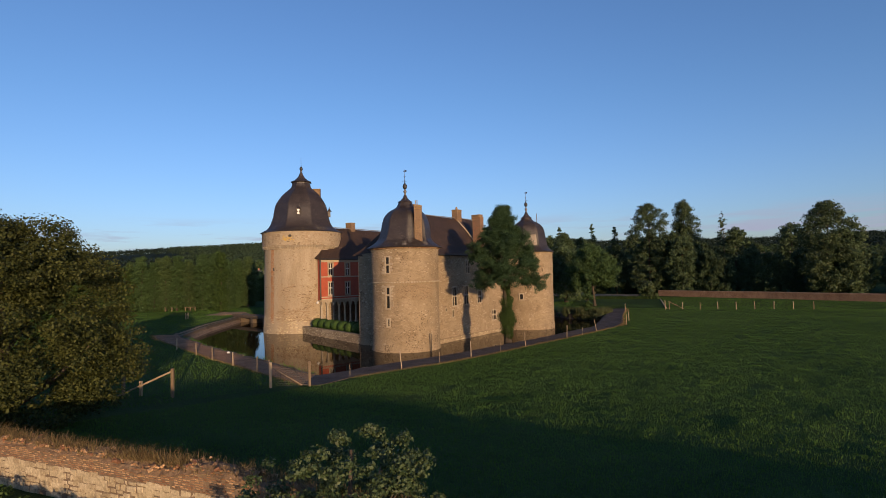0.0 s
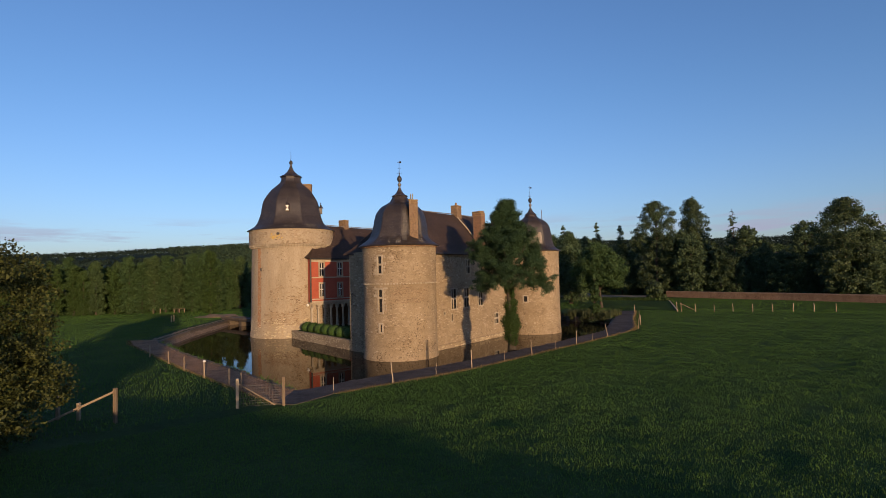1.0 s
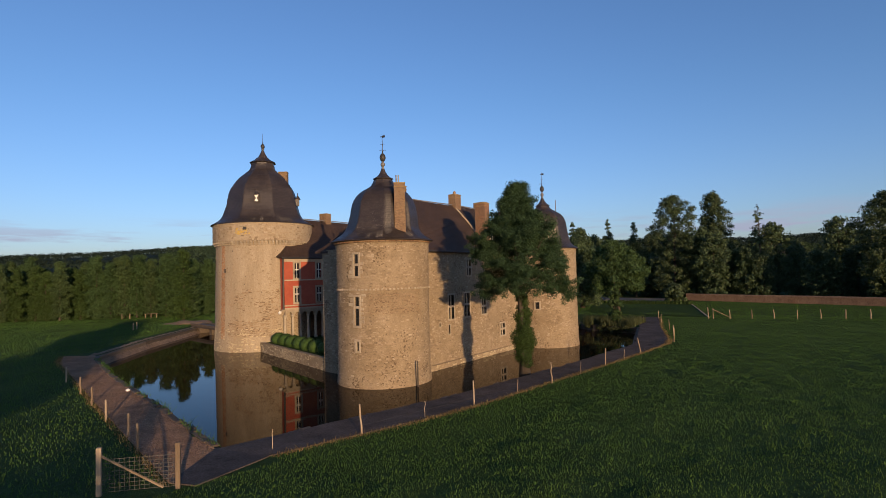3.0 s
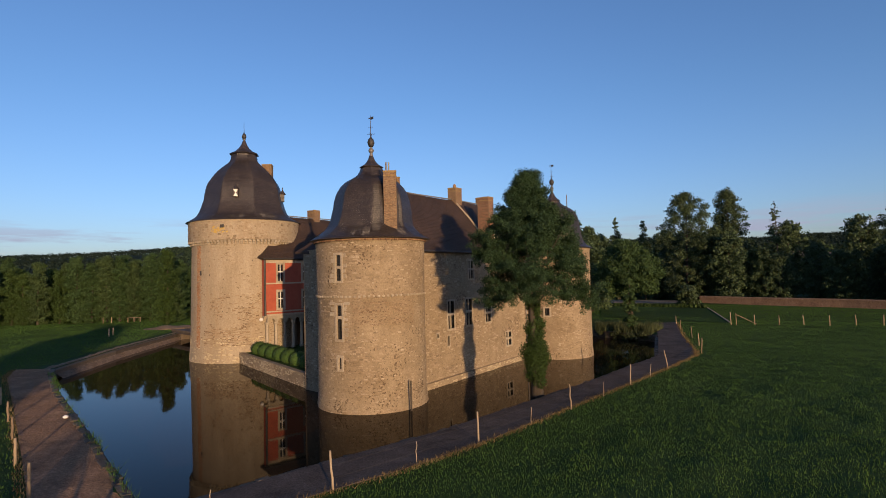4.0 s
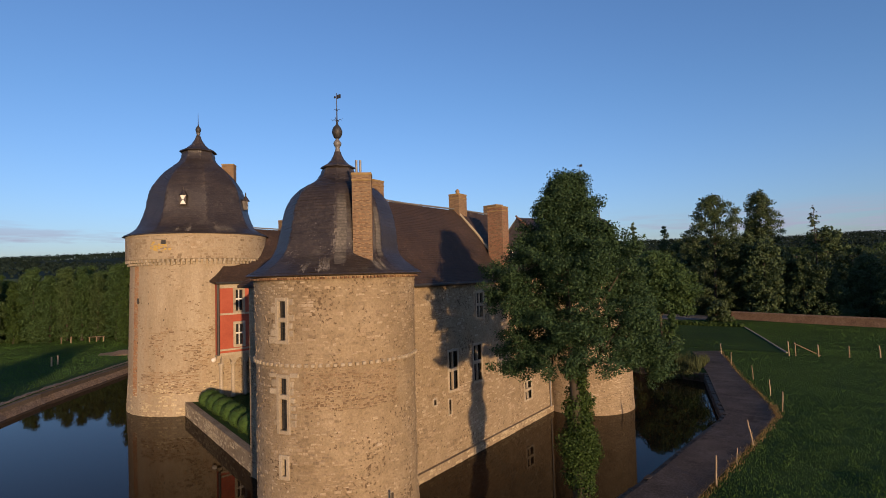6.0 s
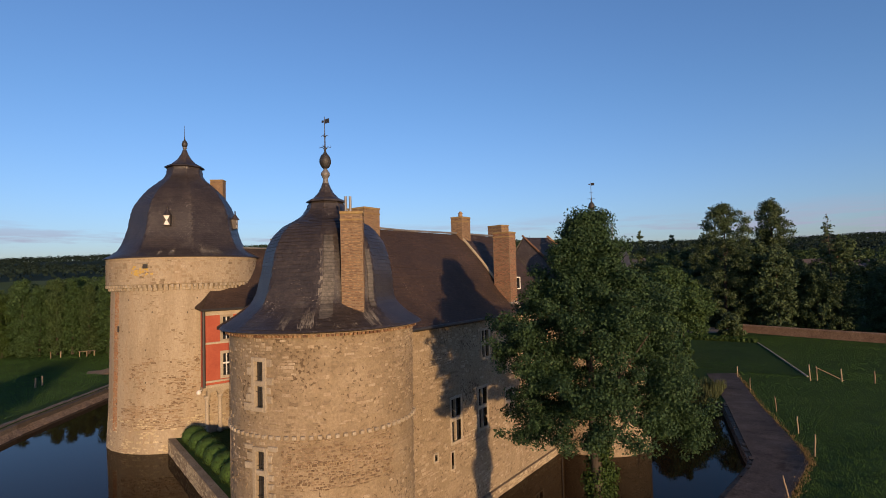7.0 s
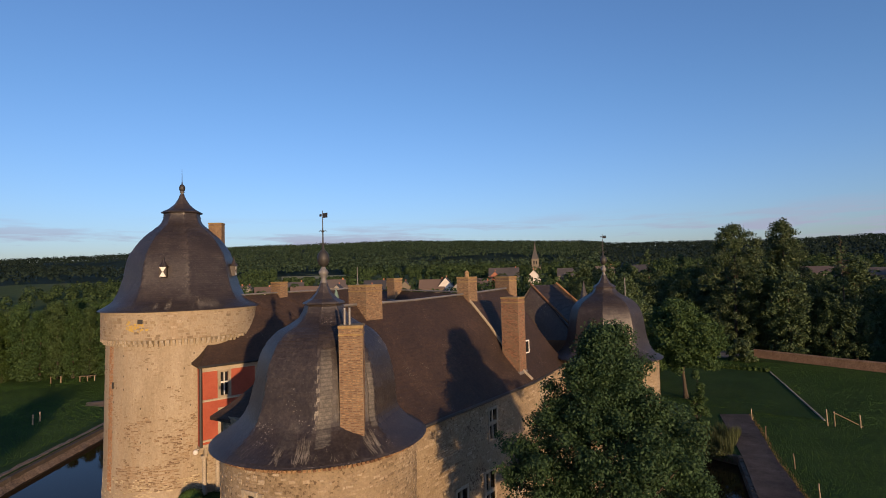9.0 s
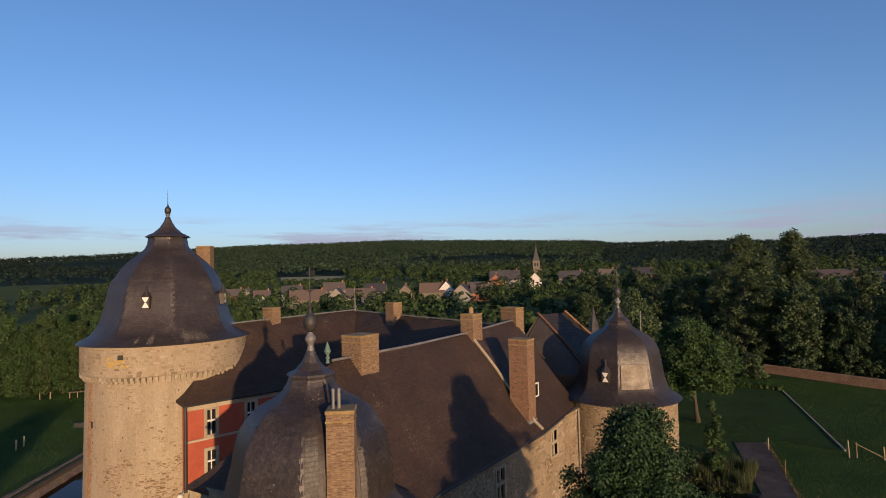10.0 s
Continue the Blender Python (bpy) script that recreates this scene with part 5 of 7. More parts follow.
bm = bmesh.new()
tube(bm, [(A.x + 0.4, A.y - 0.4, 11.3), (B.x + 0.4, B.y, 11.3)], [0.1, 0.1], 6)
# downpipe, made wide and dark to give the shadowed recess beside the tower
tube(bm, [(A.x + 0.16, A.y - 0.05, 11.2), (A.x + 0.16, A.y - 0.05, 5.0)], [0.12, 0.12], 8)
part("gutter", bm, IRON, west, "dark gutter and downpipe, the pipe widened to stand in for a shaded gap")
bm = bmesh.new()
lathe(bm, [(0.2, 16.5), (0.12, 16.75), (0.24, 16.95), (0.1, 17.15), (0.2, 17.35), (0.05, 17.6), (0.02, 17.95)], 10, W0[0], W0[1])
part("roof_finial", bm, LEAD, west, "dark lead urn finial", True)
chimney(west, -26.75, 18.9, 1.25, 1.0, ANG(5), 15.4, 17.75, True, 0, 24)
flat_wall(west, -31.0, 12.0, -31.0, 30.0, -1, 11.2, 0.5, [], 17, "outer_wall", "plain stone outer wall", False)
bm = bmesh.new()
lathe(bm, [(0.16, 16.6), (0.1, 16.9), (0.2, 17.1), (0.07, 17.3), (0.03, 19.2)], 8, W1[0], W1[1])
part("roof_finial", bm, LEAD, west, "tall lead roof finial")

# back wing
north = empty("wing", "back wing under a long dark slate roof", "castle wing")
N0, N1 = (-26.7, 29.8, 16.6), (-4.3, 24.3, 16.25)
bm = bmesh.new()
slope(bm, (-21.0, 22.5, 11.2), (-8.3, 20.0, 11.2), N1, N0)
part("roof", bm, TILE, north, "dark slate roof slope to the courtyard")
bm = bmesh.new()
slope(bm, (-2.0, 30.0, 11.2), (-29.0, 35.5, 11.2), N0, N1)
part("roof", bm, TILE, north, "dark slate roof slope")
bm = bmesh.new()
tube(bm, [(*N0[:2], 16.7), (*N1[:2], 16.37)], [0.07, 0.07], 6)
part("ridge", bm, LEAD, north, "pale ridge capping")
flat_wall(north, -20.6, 22.9, -8.2, 20.4, -1, 11.2, 0.6, [(2.5, 3.5, 8.2, 10.0), (6.0, 7.0, 8.2, 10.0), (9.5, 10.5, 8.2, 10.0)], 18, "court_wall", "red-washed courtyard wall", False, RED)
flat_wall(north, -2.0, 30.0, -29.0, 35.0, -1, 11.2, 0.6, [], 19, "outer_wall", "plain stone outer wall", False)
chimney(north, -19.3, 27.6, 1.35, 1.0, ANG(-14), 15.4, 17.78, True, 0, 25)
chimney(north, -4.6, 24.6, 1.6, 0.9, ANG(-14), 15.6, 17.75, True, 0, 26)
# gatehouse behind, with a hipped roof
gate = empty("gatehouse", "gatehouse behind the wings with a steep slate roof", "gatehouse")
bm = bmesh.new()
slope(bm, (-6.2, 25.6, 12.4), (-3.0, 34.0, 12.2), (-3.0, 31.2, 16.9), (-4.2, 28.6, 16.9))
part("roof", bm, SLATE, gate, "dark slate roof slope")
bm = bmesh.new()
slope(bm, (0.8, 27.6, 12.4), (3.2, 32.6, 11.0), (-3.0, 31.2, 16.9), (-4.2, 28.6, 16.9))
part("roof", bm, SLATE, gate, "dark slate roof slope")
bm = bmesh.new()
prism(bm, [(-5.9, 26.2), (0.6, 27.9), (3.0, 32.5), (-3.0, 33.8)], -1, 12.3)
part("wall", bm, BRICK, gate, "brick wall")
bm = bmesh.new()
bm.faces.new([bm.verts.new(p) for p in ((-5.9, 26.2, 12.3), (0.6, 27.9, 12.3), (-4.1, 28.5, 16.8))])
part("gable", bm, SLATE, gate, "slate-hung gable")
bm = bmesh.new()
tube(bm, [(-4.25, 28.5, 17.05), (0.75, 27.65, 12.6)], [0.1, 0.1], 6)
tube(bm, [(-3.0, 31.2, 17.05), (3.15, 32.6, 11.2)], [0.1, 0.1], 6)
part("hip_tiles", bm, BRICK, gate, "orange clay hip tiles")
turret = empty("stair_turret", "slim stair turret with a pointed slate roof", "turret")
bm = bmesh.new()
lathe(bm, [(1.1, 0.0), (1.1, 13.0)], 8, -2.6, 37.0)
part("wall", bm, BRICK, turret)
bm = bmesh.new()
lathe(bm, [(1.35, 12.9), (1.1, 13.4), (0.55, 14.9), (0.2, 16.2), (0.04, 17.0)], 8, -2.6, 37.0)
part("roof", bm, SLATE, turret, "pointed slate roof")

# terrace in front of the courtyard, with its clipped hedge
terrace = empty("terrace", "low grassed terrace with a pale retaining wall at the water", "terrace")
flat_wall(terrace, -25.6, 6.75, -7.6, 0.62, -1.0, 1.15, 0.5, [], 31, "retaining_wall", "pale rough stone retaining wall", skin=LIMED)
bm = bmesh.new()
prism(bm, [(-25.6, 7.1), (-7.6, 1.0), (-8.0, 20.5), (-22.0, 23.0), (-26.0, 12.0)], -1.0, 1.12)
part("terrace_lawn", bm, GRASS, terrace, "short grass")


# rough edging stones along the bank
rnd = random.Random(12)
kerb_bm = []
for w, h in ((0.55, 0.2), (0.75, 0.24), (0.95, 0.2), (0.65, 0.28)):
    bm = bmesh.new()
    box(bm, (w, 0.42, h), (0, 0, 0), 0, 0.05)
    for v in bm.verts:
        v.co += Vector((rnd.uniform(-0.03, 0.03), rnd.uniform(-0.03, 0.03), rnd.uniform(-0.025, 0.025)))
    me = bpy.data.meshes.new("edging_stone")
    bm.to_mesh(me)
    bm.free()
    me.materials.append(KERB)
    kerb_bm.append((w, me))
edging = BANK[15:] + BANK[:10]
for (x0, y0), (x1, y1) in zip(edging, edging[1:]):
    L, ang = math.hypot(x1 - x0, y1 - y0), math.atan2(y1 - y0, x1 - x0)
    u = 0.0
    while u < L:
        w, me = kerb_bm[rnd.randrange(4)]
        f = (u + w / 2) / L
        x, y = x0 + (x1 - x0) * f, y0 + (y1 - y0) * f
        nx, ny = -math.sin(ang), math.cos(ang)
        o = rnd.uniform(0.02, 0.16)
        ob = link("edging_stone", me, None, bank_wall, m=Matrix.Translation((x + nx * o, y + ny * o, ground_z(x, y) - (0.02 if x < 6 else 0.13) + rnd.uniform(-0.05, 0.04))) @ Matrix.Rotation(ang + rnd.uniform(-0.06, 0.06), 4, "Z"))
        u += w + rnd.uniform(0.0, 0.06)
for i, ((x0, y0), (x1, y1)) in enumerate(zip(edging, edging[1:])):
    L, ang = math.hypot(x1 - x0, y1 - y0), math.atan2(y1 - y0, x1 - x0)
    m = Matrix.Translation((x0, y0, 0)) @ Matrix.Rotation(ang, 4, "Z")
    v, f = stone_boxes(rnd, L, -0.1, 0.55, lambda u, z, out: (u, 0.35 + out, z), hmin=0.12, hmax=0.2)
    ob = link("stonework", mesh_from("stonework", v, f), KERB, bank_wall, m=m)
    tagged(ob, "mossy rubble facing of the bank", kind="stuff")


# earth slope of the far bank
bm = bmesh.new()
rows_ = []
line = [(-58.5, 19.5), (-51.2, 10.8), (-44.0, 2.2), (-39.2, -2.7), (-34.5, -7.6)]
for i in range(49):
    f = i / 48 * 4
    k = min(3, int(f))
    f -= k
    x, y = line[k][0] * (1 - f) + line[k + 1][0] * f, line[k][1] * (1 - f) + line[k + 1][1] * f
    row_ = []
    for q in range(6):
        o = -0.9 + 2.3 * q / 5
        px, py = x + 0.75 * o, y + 0.66 * o
        z = ground_z(px, py) + 0.06 if o < 0 else 0.75 - 0.8 * o
        row_.append(bm.verts.new((px, py, z + 0.12 * noise.noise((px * 0.9, py * 0.9, q)))))
    rows_.append(row_)
for a_, b_ in zip(rows_, rows_[1:]):
    for q in range(5):
        bm.faces.new((a_[q], a_[q + 1], b_[q + 1], b_[q]))
bmesh.ops.recalc_face_normals(bm, faces=bm.faces)
SLOPE = surface("bank_earth", [(0.10, 0.066, 0.04), (0.17, 0.118, 0.075), (0.25, 0.185, 0.125)], 0.9, 0.95, 0.8, 6, grit=(6.0, 0.5, 1.3))
tagged(part("bank_slope", bm, SLOPE), "bare brown earth slope at the water", "bank", kind="structure")


# ---- trees ----
def card_mesh(name, centres, normals, sizes, rng, narrow=0.62):
    """Many small leaf cards, four corners each, in one mesh."""
    n = len(centres)
    t = np.cross(normals, rng.normal(size=(n, 3)))
    t /= np.linalg.norm(t, axis=1)[:, None] + 1e-9
    b = np.cross(normals, t)
    s = sizes[:, None]
    v = np.empty((n, 4, 3))
    bend = normals * s * 0.18
    v[:, 0] = centres - t * s
    v[:, 1] = centres + b * s * narrow + bend
    v[:, 2] = centres + t * s
    v[:, 3] = centres - b * s * narrow + bend
    me = bpy.data.meshes.new(name)
    me.vertices.add(4 * n)
    me.vertices.foreach_set("co", v.ravel())
    me.loops.add(4 * n)
    me.loops.foreach_set("vertex_index", np.arange(4 * n))
    me.polygons.add(n)
    me.polygons.foreach_set("loop_start", np.arange(0, 4 * n, 4))
    me.update(calc_edges=True)
    me.validate()
    return me


def crown_cards(clumps, count, size, rng, shell=0.62, up=0.25):
    """Leaf places spread through clumps of (x, y, z, radius, flattening)."""
    c = np.array(clumps)
    w = c[:, 3] ** 2
    pick = rng.choice(len(c), count, p=w / w.sum())
    d = rng.normal(size=(count, 3))
    d /= np.linalg.norm(d, axis=1)[:, None]
    r = c[pick, 3] * (shell + (1 - shell) * rng.random(count) ** 0.7) * (0.86 + 0.28 * rng.random(count))
    p = c[pick, :3] + d * r[:, None] * np.stack([np.ones(count), np.ones(count), c[pick, 4]], 1)
    nrm = d * 0.9 + rng.normal(size=(count, 3)) * 0.55 + np.array([0, 0, up])
    nrm /= np.linalg.norm(nrm, axis=1)[:, None]
    return p, nrm, size * (0.6 + 0.8 * rng.random(count))


def clump_crown(rng, profile, n, rmin, rmax, lean=(0, 0)):
    """Clumps filling a crown whose radius follows profile rows (z, r)."""
    zs = np.array([p[0] for p in profile])
    rs = np.array([p[1] for p in profile])
    out = []
    for _ in range(n):
        z = rng.uniform(zs[0], zs[-1])
        big = np.interp(z, zs, rs)
        r = rng.uniform(rmin, rmax) * (0.55 + 0.45 * big / rs.max())
        a = rng.uniform(0, 2 * math.pi)
        wob = 1.0 + 0.13 * math.sin(3 * a + z * 0.9) + 0.10 * math.sin(5 * a - z * 1.7) + rng.normal(0, 0.06)
        q = max(0.0, big * wob - r * 0.7) * math.sqrt(rng.uniform(0.15, 1.0))
        f = (z - zs[0]) / (zs[-1] - zs[0])
        out.append((q * math.cos(a) + lean[0] * f, q * math.sin(a) + lean[1] * f, z, r, rng.uniform(0.6, 0.85)))
    return out


def lobed_crown(rng, profile, lobes, per, big_r, small_r, lean=(0, 0), extra=()):
    """A crown of leafy lobes with gaps between them: small clumps gathered on larger lobes that follow profile rows (z, r)."""
    zs = np.array([p[0] for p in profile])
    rs = np.array([p[1] for p in profile])
    out, places = [], []
    for i in range(lobes):
        f = (i + rng.uniform(0, 1)) / lobes
        z = zs[0] + (zs[-1] - zs[0]) * f
        big = np.interp(z, zs, rs)
        rl = rng.uniform(*big_r) * (0.45 + 0.55 * big / rs.max())
        a = i * 2.399963 + rng.uniform(-0.5, 0.5)
        q = max(0.0, big * rng.uniform(0.9, 1.12) - rl * 0.8) * (1.0 if f < 0.16 or rng.random() < 0.7 else 0.45)
        places.append((q * math.cos(a) + lean[0] * f, q * math.sin(a) + lean[1] * f, z, rl))
    for cx, cy, z, rl in [*places, *extra]:
        for _ in range(per):
            d = rng.normal(size=3)
            d /= np.linalg.norm(d)
            d[2] = d[2] * 0.75 + 0.1
            k = rl * rng.uniform(0.35, 0.95)
            out.append((cx + d[0] * k, cy + d[1] * k, z + d[2] * k, rng.uniform(*small_r), rng.uniform(0.6, 0.85)))
    return out


def build_tree(name, label, category, at, profile, clumps, leaves, size, leaf, seed, trunk_r=0.3, rmin=0.8, rmax=1.6, lean=(0, 0), limbs=9, group="", shell=0.55, kinks=0.25, lobes=None):
    rng = np.random.default_rng(seed)
    t = empty(name, label, category, Matrix.Translation(at), group)
    cl = lobed_crown(rng, profile, lobes[0], lobes[1], lobes[2:4], (rmin, rmax), lean, lobes[4:]) if lobes else clump_crown(rng, profile, clumps, rmin, rmax, lean)
    top = profile[-1][0] * 0.93
    bm = bmesh.new()
    pts, rad = [], []
    for i in range(8):
        f = i / 7
        pts.append((lean[0] * f + kinks * math.sin(2.3 * f + seed) * f, lean[1] * f + kinks * math.cos(2.9 * f + seed) * f, -0.3 + (top + 0.3) * f))
        rad.append(trunk_r * (1.6 if i == 0 else 1.0) * (1 - 0.9 * f) + 0.02)
    tube(bm, pts, rad, 9)
    order = sorted([c for c in cl if c[2] > profile[0][0] + 0.22 * (top - profile[0][0])], key=lambda c: -c[3])[:limbs]
    for x, y, z, r, s in order:
        z0 = max(profile[0][0] * 0.8, z - 0.9 * math.hypot(x, y) - 0.4)
        f = max(0.0, min(1.0, z0 / top))
        sx, sy = lean[0] * f, lean[1] * f
        r0 = max(0.04, trunk_r * 0.5 * (1 - f))
        tube(bm, [(sx, sy, z0), (sx + (x - sx) * 0.45, sy + (y - sy) * 0.45, z0 + (z - z0) * 0.35), (x, y, z)], [r0, r0 * 0.65, r0 * 0.25], 6)
    part("trunk", bm, BARK, t, "", True)
    p, nrm, sz = crown_cards(cl, leaves, size, rng, shell)
    link("crown", card_mesh("crown", p, nrm, sz, rng), leaf, t)
    return t


# oak on the moat bank, ivy round its trunk
oak = build_tree("oak_tree", "tall leafy oak on the moat bank, ivy round its trunk", "tree", (10.6, 5.0, 0.55),
                 [(6.7, 3.4), (7.2, 3.85), (7.8, 4.0), (8.8, 3.75), (10.2, 3.8), (11.4, 3.4), (12.2, 2.5), (13.2, 1.75), (14.4, 1.1), (15.1, 0.6)], 0, 215000, 0.051, LEAF, 3, 0.31, 0.26, 0.6, (0.0, -0.5), 8, shell=0.25,
                 lobes=(100, 13, 1.0, 1.75, (-3.0, -2.2, 10.7, 1.1), (-2.9, -2.4, 9.7, 0.9), (-2.4, -1.8, 6.6, 1.2), (3.2, 2.2, 7.0, 1.3), (3.0, 1.6, 6.2, 1.0)))
rng_i = np.random.default_rng(14)
ivy = [(0.25 * math.sin(1.7 * i), 0.2 * math.cos(2.3 * i), 0.75 + 0.215 * i, (0.62 + 0.16 * math.sin(0.75 * i + 0.6)) * (0.7 if i < 3 else 1.15 if i < 16 else 0.75), 0.95) for i in range(27)]
p, nrm, sz = crown_cards(ivy, 24000, 0.058, rng_i, 0.45, 0.0)
link("ivy", card_mesh("ivy", p, nrm, sz, rng_i), LEAF_L, oak, "thick green ivy sleeve")

# broad tree beyond the field wall
build_tree("broad_tree", "broad round-crowned tree beside the field gate", "tree", (8.2, -40.8, 2.2),
           [(0.4, 4.6), (1.6, 5.3), (3.4, 5.7), (5.4, 5.5), (7.0, 4.6), (8.2, 3.2), (8.9, 1.6)], 0, 125000, 0.068, LEAF_O, 7, 0.32, 0.34, 0.75, (0, 0), 12, shell=0.3, lobes=(110, 12, 1.2, 2.0))
# young maple at the wall
build_tree("maple_sapling", "young maple with large pale leaves above the wall", "tree", (32.6, -43.0, 2.3),
           [(0.4, 1.7), (1.3, 2.3), (2.0, 2.2), (2.6, 1.7), (3.2, 1.0)], 240, 24000, 0.038, LEAF_P, 9, 0.07, 0.10, 0.30, (0, 0), 40, shell=0.1, kinks=0.1)


def grove(spots, makers, seed, group):
    """Copies of a few tree kinds at (x, y, scale)."""
    rnd = random.Random(seed)
    used = set()
    for x, y, s in spots:
        i = rnd.randrange(len(makers))
        m = Matrix.Translation((x, y, ground_z(x, y) - 0.15)) @ Matrix.Rotation(rnd.uniform(0, 6.28), 4, "Z") @ Matrix.Diagonal((s * rnd.uniform(0.9, 1.12), s * rnd.uniform(0.9, 1.12), s, 1))
        if i in used:
            copy_thing(makers[i], m)
        else:
            used.add(i)
            makers[i].matrix_basis = m
        tagged(makers[i], group=group)


# clipped-looking screen of hornbeams across the far meadow
row = [build_tree("hornbeam", "dense upright hornbeam in a tall screen of trees", "tree", (-120 - 6 * k, -20, 1.0),
                  [(0.5, 1.5), (3.0, 2.1), (7.5, 2.2), (10.5, 1.9), (12.6, 1.25), (14.0, 0.4)], 0, 15000, 0.14, (LEAF_H, LEAF_L, LEAF_H, LEAF_H2)[k], 40 + k, 0.2, 0.45, 0.85, (0, 0), 3, shell=0.45, lobes=(36, 7, 0.9, 1.5)) for k in range(4)]
spots = []
rnd = random.Random(2)
for i in range(20):
    f = i / 21
    spots.append((-128 + 46 * f + rnd.uniform(-0.7, 0.7), -4 + 43 * f + rnd.uniform(-0.7, 0.7), rnd.uniform(0.86, 1.04)))
for i in range(24):
    f = i / 25
    spots.append((-133 + 48 * f + rnd.uniform(-1, 1), 0 + 46 * f + rnd.uniform(-1, 1), rnd.uniform(0.88, 1.06)))
for i in range(22):
    f = i / 23
    spots.append((-138 + 49 * f + rnd.uniform(-1, 1), 4 + 48 * f + rnd.uniform(-1, 1), rnd.uniform(0.86, 1.04)))
spots += [(-76, 26.5, 1.14), (-78.6, 28.2, 0.95), (-80.5, 31.0, 0.9), (-86, 38, 0.34)]
grove(spots, row, 5, "hornbeam screen")

# the wood behind the far wall
wood = [build_tree("wood_tree", "dark broadleaved tree in the wood behind the wall", "tree", (150 + 12 * k, 150, 2),
                   [(1.0, 3.0), (4.0, 4.6), (8.0, 5.0), (12.0, 4.4), (15.0, 3.0), (16.6, 1.4)], 0, 9500, 0.23, LEAF_D, 60 + k, 0.3, 0.7, 1.2, (0, 0), 5, shell=0.4, lobes=(44, 7, 1.5, 2.5)) for k in range(4)]
spots = []
for i in range(44):
    x = -34 + 3.7 * i + rnd.uniform(-2, 2)
    spots.append((x, 107 - 0.26 * max(0, x) + (6 if x < 5 else 0) + rnd.uniform(-3, 4), rnd.uniform(0.74, 1.0) * (0.84 if x < 3 else 1.0)))
for i in range(34):
    x = -40 + 5.2 * i + rnd.uniform(-2, 2)
    spots.append((x, 126 - 0.2 * max(0, x) + rnd.uniform(-5, 6), rnd.uniform(0.98, 1.14)))
for i in range(70):
    x, y = rnd.uniform(-48, 95), rnd.uniform(138, 310)
    spots.append((x, y, rnd.uniform(0.7, 1.0)))
grove(spots, wood, 6, "wood behind the wall")
garden = [build_tree("garden_tree", "bushy green tree behind the castle", "tree", (200 + 9 * k, 200, 2),
                     [(0.6, 2.0), (2.4, 3.2), (4.6, 3.4), (6.8, 2.4), (8.4, 0.8)], 70, 7000, 0.17, LEAF_L if k else LEAF_P, 110 + k, 0.2, 0.7, 1.3, (0, 0), 4, shell=0.4) for k in range(2)]
spots = []
for i in range(46):
    spots.append((rnd.uniform(-120, -18), rnd.uniform(70, 130), rnd.uniform(0.65, 1.1)))
spots += [(-108, 62, 1.1), (-114, 70, 1.2), (-121, 66, 1.2), (-127, 77, 1.3), (-118, 81, 1.3), (-133, 72, 1.3)]
grove(spots, garden, 8, "garden trees")
build_tree("poplar", "tall airy poplar rising above the wood", "tree", (2.0, 104.6, 1.6),
           [(1.5, 3.6), (5.0, 4.8), (10.0, 5.6), (14.5, 6.0), (18.0, 5.8), (21.0, 4.6), (23.2, 2.6), (24.0, 1.0)], 0, 30000, 0.17, LEAF_P, 80, 0.35, 0.55, 1.15, (0.4, 0), 16, shell=0.3, lobes=(96, 8, 1.2, 2.2))
build_tree("poplar", "tall slender poplar rising above the wood", "tree", (9.9, 110.6, 1.6),
           [(1.5, 3.6), (6.0, 4.8), (12.0, 5.0), (17.0, 4.6), (21.0, 3.4), (23.4, 2.0), (24.6, 0.8)], 0, 28000, 0.17, LEAF_P, 81, 0.35, 0.55, 1.15, (0, 0), 16, shell=0.3, lobes=(88, 8, 1.2, 2.0))
build_tree("wood_edge_tree", "broad tree standing out of the wood edge", "tree", (41.8, 93.5, 1.6),
           [(1.0, 3.8), (4.0, 5.2), (8.0, 6.0), (13.0, 6.4), (16.0, 5.2), (18.2, 3.4), (19.6, 1.4)], 0, 32000, 0.18, LEAF_P, 82, 0.4, 0.6, 1.2, (0, 0), 10, shell=0.35, lobes=(84, 9, 1.6, 2.7))
build_tree("round_tree", "round bright-leaved tree by the lawn", "tree", (1.5, 61.0, 1.1),
           [(4.4, 4.2), (5.4, 5.2), (7.2, 5.5), (9.2, 4.7), (10.9, 3.2), (12.1, 1.2)], 0, 38000, 0.15, LEAF_H, 83, 0.24, 0.55, 1.05, (-1.0, 0), 6, shell=0.4, lobes=(70, 9, 1.4, 2.2))
build_tree("lime_tree", "leafy dark lime tree behind the tower", "tree", (-9.5, 73.0, 1.2),
           [(1.0, 3.2), (4.0, 4.6), (8.0, 4.8), (12.0, 3.9), (14.5, 2.2), (15.8, 0.7)], 150, 16000, 0.2, LEAF_D, 84, 0.35, 1.0, 1.8, (0, 0), 6, shell=0.5)
build_tree("round_bush", "rounded pale green bush at the end of the wall", "bush", (4.2, 93.0, 1.3),
           [(0.2, 2.0), (1.4, 2.7), (2.8, 2.2), (3.9, 0.8)], 30, 3600, 0.2, LEAF_P, 85, 0.1, 0.6, 1.0, (0, 0), 3)
sap = build_tree("sapling", "slim young tree with sparse leaves on the bank", "tree", (6.15, 43.6, 0.6),
                 [(0.8, 0.7), (2.2, 1.15), (4.0, 1.1), (5.8, 0.75), (7.2, 0.25)], 60, 6500, 0.10, LEAF_H, 86, 0.07, 0.25, 0.5, (0, 0), 10, shell=0.3)
shrub = empty("waterside_shrub", "low tangled grey-green shrubs at the water's edge", "bush")
rng_s = np.random.default_rng(88)
sc = []
